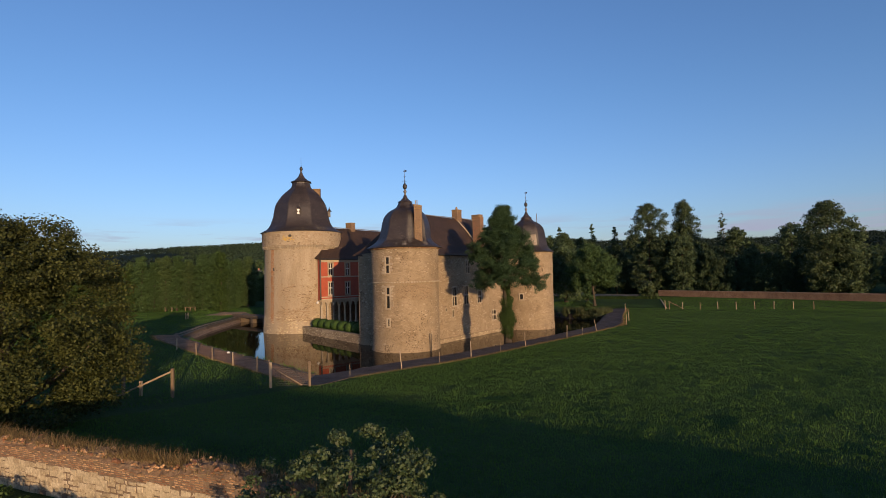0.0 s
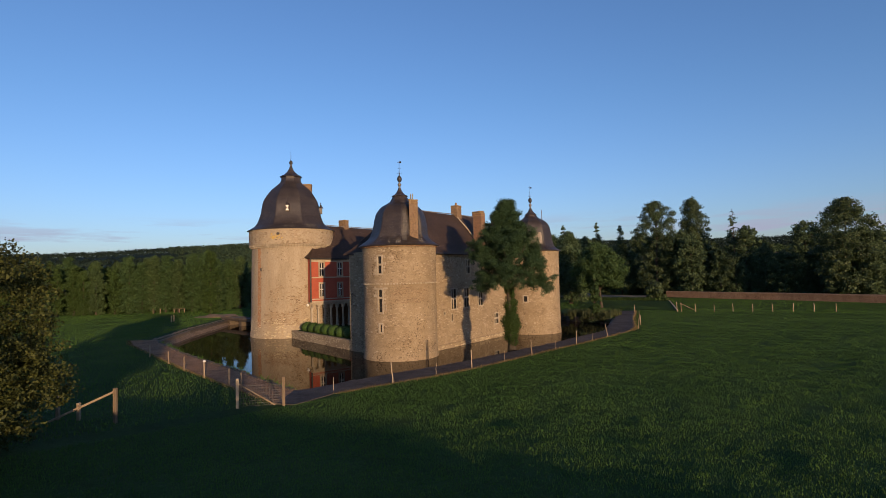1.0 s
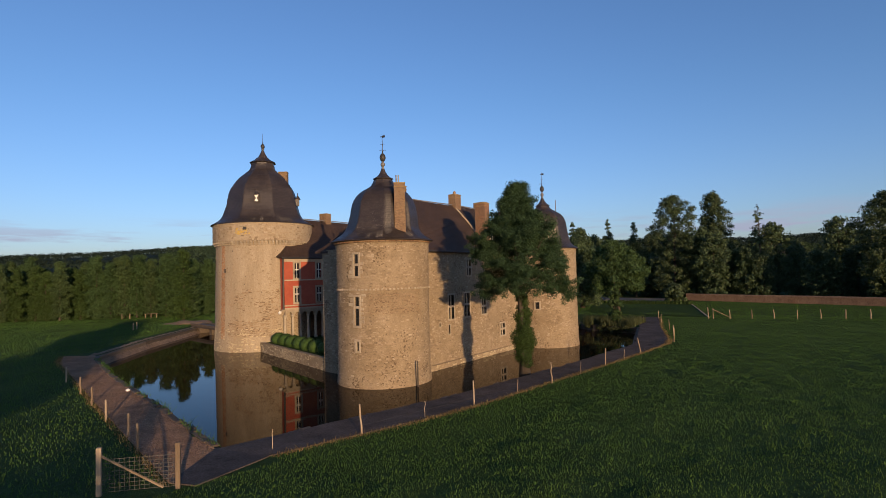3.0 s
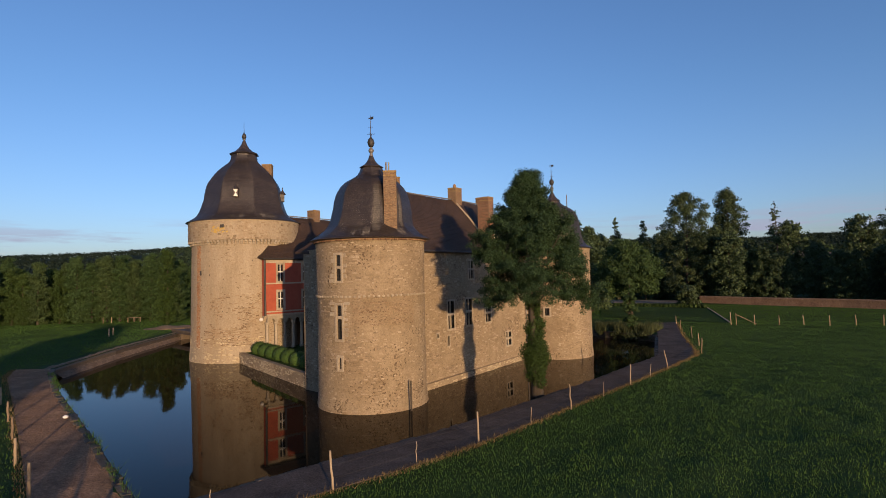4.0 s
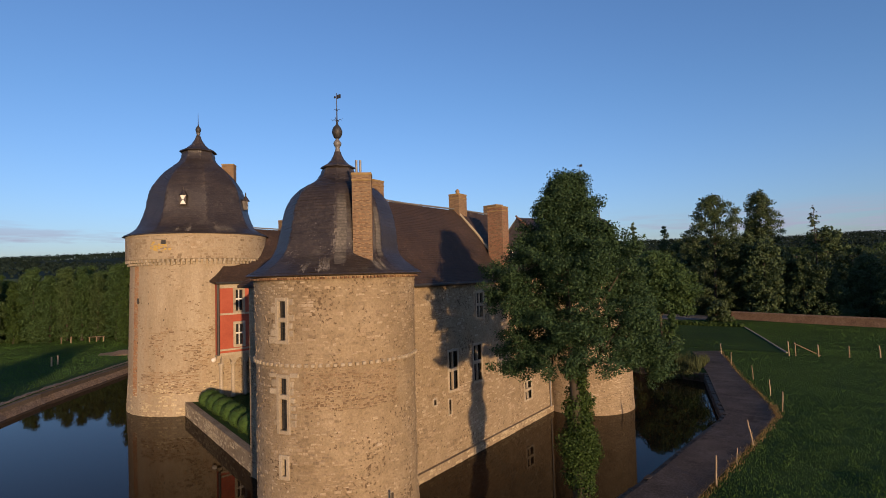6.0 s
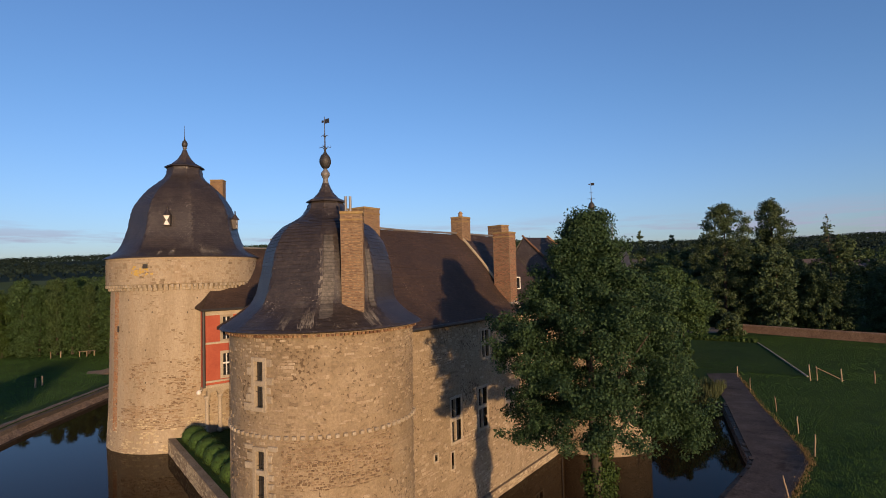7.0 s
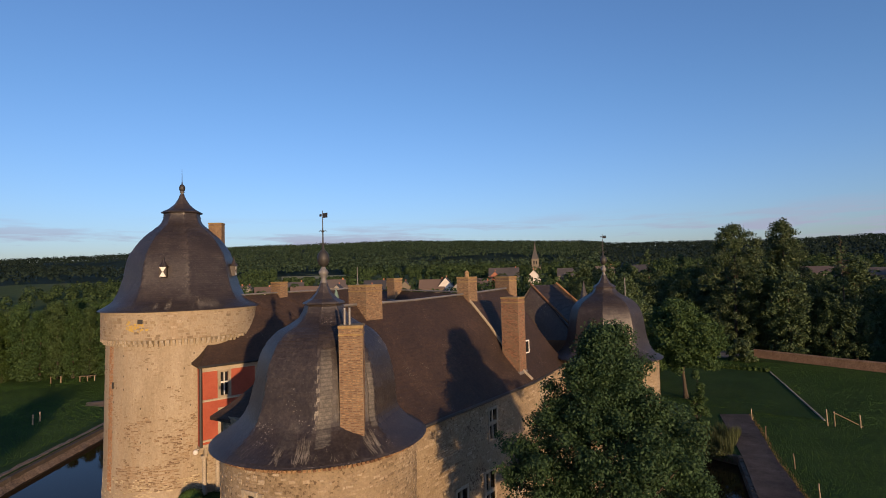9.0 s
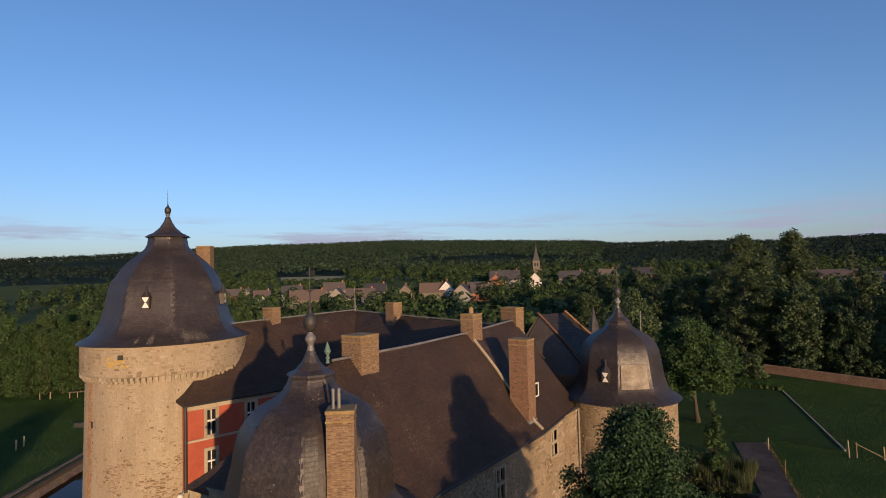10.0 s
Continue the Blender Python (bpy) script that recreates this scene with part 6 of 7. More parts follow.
for (x0, y0), (x1, y1), k in (((10.0, 41.0), (3.2, 42.9), 34), ((3.2, 42.9), (-12.0, 55.8), 50)):
    for _ in range(k):
        f = rng_s.uniform(0, 1)
        sc.append((x0 + (x1 - x0) * f + rng_s.normal(0, 0.3), y0 + (y1 - y0) * f + rng_s.normal(0, 0.35), rng_s.uniform(0.15, 1.0), rng_s.uniform(0.35, 0.7), 0.8))
p, nrm, sz = crown_cards(sc, 15000, 0.085, rng_s, 0.35)
link("leaves", card_mesh("leaves", p, nrm, sz, rng_s), REED, shrub)


def conifer(x, y, h, r, seed, bare=0.0, label="dark pointed conifer behind the wood"):
    rng = np.random.default_rng(seed)
    z0 = ground_z(x, y)
    t = empty("conifer", label, "tree", Matrix.Translation((x, y, z0)))
    bm = bmesh.new()
    tube(bm, [(0, 0, -0.2), (0.1, 0, h * 0.5), (0, 0.05, h)], [0.22, 0.12, 0.02], 7)
    cl = []
    for i in range(90):
        f = rng.uniform(0.12, 1.0) if not bare else rng.uniform(0.55, 1.0)
        a = rng.uniform(0, 6.28)
        L = r * (1 - f) * rng.uniform(0.7, 1.2) + 0.25
        z = h * f
        tip = (L * math.cos(a), L * math.sin(a), z - 0.2 * L)
        tube(bm, [(0, 0, z), tip], [0.04, 0.015], 4)
        if not bare or rng.random() > bare:
            for k in (0.45, 0.8, 1.0):
                cl.append((tip[0] * k, tip[1] * k, z - 0.2 * L * k, 0.25 + 0.22 * L, 0.5))
    if not bare:
        cl += [(0, 0, h * f, 0.3 + 0.5 * r * (1 - f), 1.2) for f in np.linspace(0.15, 1.0, 26)]
    part("trunk", bm, BARK, t)
    p, nrm, sz = crown_cards(cl, 9000 if not bare else 700, 0.22, rng, 0.4)
    link("crown", card_mesh("crown", p, nrm, sz, rng), LEAF_D, t)
    return t


conifer(-18.0, 91.2, 18.9, 4.6, 90)
conifer(-15.7, 110.8, 20.6, 3.8, 91)
conifer(-8.6, 109.6, 19.4, 5.0, 92)
conifer(19.3, 113.2, 22.0, 4.4, 93, 0.55, "thin half-bare conifer standing above the wood")

def on_field(x, y):
    """Distance along the open strip towards the hay field, or 0 outside it."""
    d = math.hypot(x - 17, y + 15)
    a = math.atan2(y + 15, 17 - x)
    return d if 0.655 < a < 0.79 and 230 < d < 575 else 0.0


# far woods on the hills: green in the middle, darker towards both ends
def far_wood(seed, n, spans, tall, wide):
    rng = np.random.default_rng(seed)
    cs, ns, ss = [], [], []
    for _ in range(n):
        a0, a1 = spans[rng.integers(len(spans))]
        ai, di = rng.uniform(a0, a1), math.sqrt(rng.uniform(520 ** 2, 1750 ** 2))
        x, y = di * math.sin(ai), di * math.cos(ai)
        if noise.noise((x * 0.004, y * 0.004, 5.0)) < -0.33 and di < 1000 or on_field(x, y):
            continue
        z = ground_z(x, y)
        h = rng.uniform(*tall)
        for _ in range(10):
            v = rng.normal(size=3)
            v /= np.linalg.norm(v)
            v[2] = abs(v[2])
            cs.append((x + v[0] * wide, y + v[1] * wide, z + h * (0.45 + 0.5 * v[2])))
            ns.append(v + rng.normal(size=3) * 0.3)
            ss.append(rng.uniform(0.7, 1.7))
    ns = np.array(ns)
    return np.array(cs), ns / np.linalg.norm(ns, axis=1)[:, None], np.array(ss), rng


cs, ns, ss, rg = far_wood(21, 15500, [(-1.08, -0.32)], (8, 15), 5.5)
tagged(link("far_woods", card_mesh("far_woods", cs, ns, ss, rg, 0.8), LEAF_FAR), "dense green woods over the distant hills", "woods", kind="stuff")
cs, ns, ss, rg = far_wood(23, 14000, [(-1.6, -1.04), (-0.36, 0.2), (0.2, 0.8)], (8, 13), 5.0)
tagged(link("far_conifers", card_mesh("far_conifers", cs, ns, ss, rg, 0.8), LEAF_FAR_DARK), "darker woods on the distant hills", "woods", kind="stuff")


def valley_trees():
    rng = np.random.default_rng(22)
    cs, ns, ss = [], [], []
    n = 0
    while n < 1500:
        x, y = rng.uniform(-420, 260), rng.uniform(60, 520)
        s = -0.45 * x + 0.89 * y
        if s < 118 or math.hypot(x, y) > 600 or (x > -40 and y < 150):
            continue
        if noise.noise((x * 0.012, y * 0.012, 9.0)) < -0.3 and s > 170:
            continue
        n += 1
        z = ground_z(x, y)
        h = rng.uniform(4.5, 10.0)
        if on_field(x, y):
            if on_field(x, y) > 440:
                continue
            h = min(h, max(2.0, 18.2 - z))
        r = h * rng.uniform(0.32, 0.45)
        k = 110
        v = rng.normal(size=(k, 3))
        v /= np.linalg.norm(v, axis=1)[:, None]
        c = np.stack([x + v[:, 0] * r, y + v[:, 1] * r, z + h * 0.55 + v[:, 2] * h * 0.45], 1)
        cs.append(c)
        ns.append(v + rng.normal(size=(k, 3)) * 0.35)
        ss.append(rng.uniform(0.45, 0.95, k))
    return np.concatenate(cs), np.concatenate(ns), np.concatenate(ss), rng


cs, ns, ss, rg = valley_trees()
ns /= np.linalg.norm(ns, axis=1)[:, None]
tagged(link("valley_trees", card_mesh("valley_trees", cs, ns, ss, rg, 0.75), LEAF_V), "scattered green trees and hedges between the village houses", "woods", kind="stuff")

# ---- grass ----
def blades(name, xy, hmin, hmax, width, material, label, seed, lean=0.35, lift=0.0):
    rng = np.random.default_rng(seed)
    n = len(xy)
    base = np.array([(x, y, ground_z(x, y) + lift - 0.02) for x, y in xy])
    a = rng.uniform(0, 2 * math.pi, n)
    h = rng.uniform(hmin, hmax, n)
    side = np.stack([np.cos(a), np.sin(a), np.zeros(n)], 1) * width * rng.uniform(0.6, 1.4, n)[:, None]
    tip = base + np.stack([rng.normal(0, lean, n) * h, rng.normal(0, lean, n) * h, h], 1)
    v = np.stack([base - side, base + side, tip], 1).reshape(-1, 3)
    me = bpy.data.meshes.new(name)
    me.vertices.add(3 * n)
    me.vertices.foreach_set("co", v.ravel())
    me.loops.add(3 * n)
    me.loops.foreach_set("vertex_index", np.arange(3 * n))
    me.polygons.add(n)
    me.polygons.foreach_set("loop_start", np.arange(0, 3 * n, 3))
    me.update(calc_edges=True)
    me.validate()
    return tagged(link(name, me, material), label, "grass", kind="stuff")


def scatter(rng, n, x0, x1, y0, y1, keep):
    out = []
    while len(out) < n:
        x, y = rng.uniform(x0, x1), rng.uniform(y0, y1)
        if keep(x, y):
            out.append((x, y))
    return out


def path_edge(y):
    for (x0, y0), (x1, y1) in zip(PATH_OUT, PATH_OUT[1:]):
        if y0 <= y <= y1:
            return x0 + (x1 - x0) * (y - y0) / (y1 - y0)
    return 10.5 if y < 0 else 9.0


rnd = random.Random(31)
spots = scatter(rnd, 540000, 9, 62, -40, 62, lambda x, y: x > path_edge(y) + 0.1 and rnd.random() < 1.15 - (y + 40) / 130 and noise.noise((x * 0.45, y * 0.45, 1.0)) > rnd.uniform(-0.9, -0.2))
blades("meadow_grass", spots, 0.07, 0.14, 0.014, BLADE, "tufty green meadow grass", 32, 0.15)


def outside_left(x, y):
    """Pasture beyond the pale path and the far bank."""
    if in_moat(x, y) or in_moat(x + 1.5, y + 1.2):
        return False
    if x < -37.5:
        return y < 30 + 0.9 * (x + 100)
    for (x1, y1), (x0, y0) in zip(LEFT_OUT, LEFT_OUT[1:]):
        if x0 <= x <= x1:
            return y < y0 + (y1 - y0) * (x - x0) / (x1 - x0) - 0.1
    return False


spots = scatter(rnd, 170000, -13, 98, -20, 94, lambda x, y: (x > 62 or y > 58 or y > 56 and x > path_edge(y)) and y < 98 - 0.4 * max(0, x - 5) and not in_moat(x, y) and not (y < 57.5 and x < 9.5))
blades("far_meadow_grass", spots, 0.08, 0.15, 0.022, BLADE, "green grass of the lawn and far meadow", 36, 0.15)
spots = scatter(rnd, 220000, -125, 9, -48, 40, outside_left)
blades("pasture_grass", spots, 0.09, 0.18, 0.026, BLADE, "short tufted pasture grass", 35, 0.2)
edge = []
for line, k in ((PATH_OUT, 5200), (LEFT_OUT, 2200)):
    for _ in range(k):
        i = rnd.randrange(len(line) - 1)
        f = rnd.random()
        x = line[i][0] * (1 - f) + line[i + 1][0] * f
        y = line[i][1] * (1 - f) + line[i + 1][1] * f
        edge.append((x + rnd.gauss(0.12 if line is PATH_OUT else 0, 0.16), y + rnd.gauss(0 if line is PATH_OUT else -0.15, 0.14)))
blades("dry_grass", edge, 0.08, 0.24, 0.022, STRAW, "dry straw-coloured grass along the path edge", 33)
spots = scatter(rnd, 4200, 0.5, 9.4, 40.5, 47.5, lambda x, y: y > 43.6 - 0.3 * (x - 3) - 1.2 and noise.noise((x * 0.7, y * 0.7, 8.0)) > -0.15)
blades("reeds", spots, 0.5, 1.3, 0.03, REED, "tall green reeds at the water's edge", 34, 0.12)

# ---- posts, rails and gates ----
def post(x, y, h, r, seed, tilt=(0, 0), name="fence_post", label="weathered round wooden fence post", square=False):
    rnd = random.Random(seed)
    bm = bmesh.new()
    z = ground_z(x, y)
    pts = [(0, 0, -0.25)] + [(tilt[0] * f + rnd.uniform(-0.025, 0.025), tilt[1] * f + rnd.uniform(-0.025, 0.025), h * f) for f in (0.3, 0.55, 0.8)] + [(tilt[0], tilt[1], h)]
    tube(bm, pts, [r * 1.05, r, r * 0.97, r * 0.95, r * 0.85], 4 if square else 8)
    ob = part(name, bm, WOOD, None, "", not square, m=Matrix.Translation((x, y, z)))
    return tagged(ob, label, "post", "fence posts")


for i, (x, y, tx) in enumerate(((11.0, -14.7, -0.15), (12.75, -6.5, -0.05), (14.3, 1.8, -0.06), (15.4, 10.5, 0.05), (16.35, 18.2, -0.3), (17.3, 27.7, 0.1), (16.2, 33.0, 0.0),
                                (14.4, 39.5, -0.1), (11.6, 47.2, 0.05), (9.7, 54.0, 0.0))):
    post(x, y, 1.5 if i < 6 else 1.3, 0.05, i, (tx, 0.03))
for i, (x, y) in enumerate(((11.9, -10.5), (13.6, -2.3), (14.9, 6.0), (15.9, 14.2), (8.9, -18.6))):
    post(x, y, 0.95, 0.02, 40 + i, (0.04, 0), "fence_stake", "thin metal fence stake")
for i, (x, y) in enumerate(((1.0, -21.4), (-3.8, -20.3), (-9.6, -18.6), (-14.5, -17.3), (-20.8, -15.8), (3.8, -22.3))):
    post(x, y, 1.25, 0.065, 20 + i, (rnd.uniform(-0.08, 0.08), 0))
for i in range(9):
    post(16.6 + 2.8 * i, 55.2 + 0.55 * i + 0.1 * (i % 2), 1.35 if i else 1.75, 0.07, 60 + i, (rnd.uniform(-0.07, 0.07), 0))
post(17.2, 55.4, 1.6, 0.06, 70)


def rail(p, q, r, label="weathered wooden rail leaning on a post"):
    bm = bmesh.new()
    tube(bm, [p, q], [r, r * 0.9], 6)
    return tagged(part("rail", bm, WOOD, None), label, "rail")


gz = ground_z(17.0, 55.2)
rail((17.1, 55.3, gz + 1.5), (19.6, 56.0, gz + 0.12), 0.05)
# mesh gate at the path corner
ga_, gb_ = (8.9, -26.2), (10.4, -24.1)
gate_ob = empty("field_gate", "wire mesh field gate hung between two square wooden posts", "gate")
for x, y in (ga_, gb_):
    bm = bmesh.new()
    z = ground_z(x, y)
    box(bm, (0.17, 0.17, 2.0), (x, y, z + 0.72), 0.9, 0.015)
    part("gate_post", bm, WOOD, gate_ob, "square weathered post")
za, zb = ground_z(*ga_), ground_z(*gb_)
bm = bmesh.new()
tube(bm, [(ga_[0], ga_[1], za + 1.45), (gb_[0] - 0.3, gb_[1] - 0.4, zb + 0.12)], [0.045, 0.045], 6)
part("brace", bm, WOOD, gate_ob, "slanting wooden brace")
bm = bmesh.new()
for i in range(1, 16):
    f = i / 16
    x, y, z = ga_[0] * (1 - f) + gb_[0] * f, ga_[1] * (1 - f) + gb_[1] * f, za * (1 - f) + zb * f
    tube(bm, [(x, y, z + 0.1), (x, y, z + 1.3)], [0.008, 0.008], 3)
for i in range(9):
    h = 0.12 + 0.145 * i
    tube(bm, [(ga_[0], ga_[1], za + h), (gb_[0], gb_[1], zb + h)], [0.008, 0.008], 3)
part("wire_mesh", bm, IRON, gate_ob, "galvanised wire mesh")
# second gate with a long brace, beside the broad tree
g2 = empty("field_gate", "wooden gate posts with a long slanting brace in the grass", "gate")
for x, y, h in ((7.4, -32.2, 1.75), (5.3, -33.0, 0.9), (4.4, -33.6, 1.3)):
    bm = bmesh.new()
    box(bm, (0.16, 0.16, h + 0.3), (x, y, ground_z(x, y) + h / 2 - 0.15), 0.4, 0.015)
    part("gate_post", bm, WOOD, g2, "square weathered post")
bm = bmesh.new()
tube(bm, [(7.4, -32.2, ground_z(7.4, -32.2) + 1.6), (5.0, -34.2, ground_z(5.0, -34.2) + 0.1)], [0.06, 0.06], 6)
part("brace", bm, WOOD, g2, "slanting wooden brace")

# wires along the moat-side fence
bm = bmesh.new()
line = [(11.0, -14.7), (12.75, -6.5), (14.3, 1.8), (15.4, 10.5), (16.35, 18.2), (17.3, 27.7)]
for h in (0.45, 0.95):
    tube(bm, [(x, y, ground_z(x, y) + h) for x, y in line], [0.004] * len(line), 3)
tagged(part("fence_wire", bm, IRON), "thin fence wires between the posts", "fence wire")

# mooring pole in the moat by the tower
bm = bmesh.new()
tube(bm, [(4.25, -1.0, -1.0), (4.25, -1.0, 2.0)], [0.06, 0.055], 7)
tagged(part("mooring_pole", bm, DARKWOOD), "dark wooden pole standing in the moat", "pole")

# hedge of clipped balls on the terrace
for i in range(7):
    f = i / 6
    x, y = -22.6 + 12.0 * f, 7.3 - 3.9 * f
    rng_h = np.random.default_rng(100 + i)
    b = empty("box_ball", "clipped round box bush on the terrace", "bush", Matrix.Translation((x, y, 1.1)), "clipped box bushes")
    bm = bmesh.new()
    bmesh.ops.create_icosphere(bm, subdivisions=3, radius=0.86)
    for v in bm.verts:
        v.co *= 1 + 0.06 * noise.noise(v.co * 2.5 + Vector((i, 0, 0)))
        v.co.z = v.co.z * 0.85 + 0.52
        v.co.x *= 1.15
    part("mass", bm, BOX, b, "", True)
    p, nrm, sz = crown_cards([(0, 0, 0.52, 0.9, 0.85)], 1500, 0.05, rng_h, 0.92, 0.1)
    link("leaves", card_mesh("leaves", p, nrm, sz, rng_h), LEAF_L, b)

# lamp on the great tower's corner
bm = bmesh.new()
bmesh.ops.create_uvsphere(bm, u_segments=12, v_segments=8, radius=0.2, matrix=Matrix.Translation((-23.9, 8.45, 4.6)))
box(bm, (0.08, 0.3, 0.06), (-23.95, 8.65, 4.75))
tagged(part("globe_lamp", bm, WHITE), "small white globe lamp, unlit, on the tower wall", "lamp")

# ---- walls, lawn, car ----
def long_wall(name, points, height, thick, material, cap, label, seed, stones=(0.1, 0.19, 0.14, 0.46), rough=0.0):
    root = empty(name, label, "wall")
    for k, ((x0, y0), (x1, y1)) in enumerate(zip(points, points[1:])):
        L = math.hypot(x1 - x0, y1 - y0)
        n = max(1, round(L / 2.5))
        bm = bmesh.new()
        ang = math.atan2(y1 - y0, x1 - x0)
        for i in range(n):
            f = (i + 0.5) / n
            x, y = x0 + (x1 - x0) * f, y0 + (y1 - y0) * f
            h = height(f, k) if callable(height) else height
            z = ground_z(x, y)
            box(bm, (L / n + 0.002, thick, h + 0.6), (x, y, z + h / 2 - 0.3), ang)
        part("masonry", bm, material, root)
    return root


far = long_wall("field_wall", [(5.5, 98.9), (30.0, 89.0), (52.0, 79.0), (95.0, 62.0)], 1.2, 0.5, BRICK_FAR, None, "long low red-brown brick wall across the far meadow", 1)
bm = bmesh.new()
for (x0, y0), (x1, y1) in (((5.5, 98.9), (30.0, 89.0)), ((30.0, 89.0), (52.0, 79.0)), ((52.0, 79.0), (95.0, 62.0))):
    tube(bm, [(x0, y0, ground_z(x0, y0) + 1.2), ((x0 + x1) / 2, (y0 + y1) / 2, ground_z((x0 + x1) / 2, (y0 + y1) / 2) + 1.2), (x1, y1, ground_z(x1, y1) + 1.2)], [0.32] * 3, 6)
part("coping", bm, BRICK_FAR, far, "rounded brick coping")

CRUMBLE = surface("crumbled_earth", [(0.10, 0.062, 0.034), (0.17, 0.11, 0.062), (0.25, 0.175, 0.105)], 2.0, 0.95, 0.8, 12, grit=(14.0, 0.5, 1.3))
# near wall of brick over rubble, ragged at the top
NEAR = [(6.0, -46.2), (17.0, -44.0), (28.5, -41.9), (45.0, -40.9), (64.0, -39.8)]
near = empty("old_wall", "ragged old field wall of orange brick over rubble stone, dry weeds on top", "wall")
rnd = random.Random(77)
for k, ((x0, y0), (x1, y1)) in enumerate(zip(NEAR, NEAR[1:])):
    L = math.hypot(x1 - x0, y1 - y0)
    ang = math.atan2(y1 - y0, x1 - x0)
    n = round(L / 0.8)
    g0 = min(ground_z(x0, y0), ground_z(x1, y1)) - 0.2
    tops = [1.38 + 0.28 * noise.noise((x0 * 0.1 + i * 0.3, 4.0, 0.0)) + 0.14 * noise.noise((x0 + i * 0.9, 9.0, 0.0)) for i in range(n + 1)]
    bm = bmesh.new()
    for i in range(n):
        box(bm, (L / n + 0.001, 0.50, tops[i] + 0.2), ((i + 0.5) * L / n, 0, (tops[i] + 0.2) / 2))
    w = part("masonry", bm, BRICK_JOINT, near, m=Matrix.Translation((x0, y0, g0)) @ Matrix.Rotation(ang, 4, "Z"))
    v, f = stone_boxes(rnd, L, 0.0, 1.12, lambda u, z, out: (u, -0.25 - out, z), hmin=0.10, hmax=0.2, wmin=0.12, wmax=0.4, irr=0.03, limed=(0.8, 4.0, -0.15, 0.8, 1))
    tagged(link("stonework", mesh_from("stonework", v, f), LIMED, w), "pale rubble stones", kind="stuff")
    bare = [(i * L / n, (i + 1) * L / n, tops[i] + 0.28, 9.0) for i in range(n)]
    v, f = stone_boxes(rnd, L, 1.12, 2.2, lambda u, z, out: (u, -0.25 - out, z), bare, hmin=0.052, hmax=0.060, wmin=0.15, wmax=0.19, proud=0.015, joint=0.007, irr=0.009, fade=0.08)
    tagged(link("brickwork", mesh_from("brickwork", v, f), WALL_BRICK, w), "crumbling orange bricks", kind="stuff")
    # crumbled earth along the top
    bm = bmesh.new()
    k_ = int(L / 0.12)
    strip = []
    for i in range(k_ + 1):
        u = L * i / k_
        t_ = tops[min(n - 1, int(u / L * n))] * 0.5 + 0.5 * tops[min(n - 1, int(max(0, u - 0.5) / L * n))] + 0.2
        strip.append([bm.verts.new((u, -0.33 + 0.66 * q / 8 + 0.03 * noise.noise((u * 3, q, 1.0)),
                                    t_ - 0.10 + 0.19 * math.sin(math.pi * q / 8) + 0.10 * noise.noise((x0 + u * 2.4, q * 0.7, 2.0)) + 0.05 * noise.noise((x0 + u * 8, q * 1.7, 5.0)))) for q in range(9)])
    for a_, b_ in zip(strip, strip[1:]):
        for q in range(8):
            bm.faces.new((a_[q], b_[q], b_[q + 1], a_[q + 1]))
    part("wall_top", bm, CRUMBLE, w, "crumbled earth and mortar on the top")
    # loose bricks and rubble on the top
    bm = bmesh.new()
    for i in range(int(L * 26)):
        u = rnd.uniform(0, L)
        s = rnd.uniform(0.03, 0.085)
        m = Matrix.Translation((u, rnd.uniform(-0.3, 0.24), tops[min(n - 1, int(u / L * n))] + 0.24 + rnd.uniform(-0.08, 0.06))) @ Euler((rnd.uniform(-0.6, 0.6), rnd.uniform(-0.6, 0.6), rnd.uniform(0, 3))).to_matrix().to_4x4() @ Matrix.Diagonal((s * 1.6, s, s * 0.7, 1))
        bmesh.ops.create_cube(bm, size=1, matrix=m)
    tagged(part("rubble", bm, WALL_BRICK, w), "loose broken bricks on the wall top", kind="stuff")
spots = []
for (x0, y0), (x1, y1) in zip(NEAR[1:3], NEAR[2:4]):
    for _ in range(5200):
        f = rnd.random()
        q = (x0 + (x1 - x0) * f, y0 + (y1 - y0) * f)
        if noise.noise((q[0] * 0.8, 3.0, 0.0)) > -0.15 - 0.4 * rnd.random():
            spots.append((q[0] + rnd.gauss(0, 0.05), q[1] + 0.03 + rnd.gauss(0, 0.15)))
blades("wall_weeds", spots, 0.05, 0.38, 0.010, STRAW, "dry weeds on top of the old wall", 78, 0.5, 1.42)
# rank bushes at the foot of the wall
rng_w = np.random.default_rng(78)
bush = empty("bramble", "dense green brambles at the foot of the old wall", "bush")
bc = []
for _ in range(150):
    x = rng_w.uniform(14.0, 26.5)
    y = -44.6 + 0.2 * (x - 17) - rng_w.uniform(0.7, 4.5)
    bc.append((x, y, ground_z(x, y) + rng_w.uniform(0.0, 0.75) * smooth(24, 17, x), rng_w.uniform(0.25, 0.5), 0.8))
p, nrm, sz = crown_cards(bc, 26000, 0.05, rng_w, 0.3)
link("leaves", card_mesh("leaves", p, nrm, sz, rng_w), LEAF_L, bush)

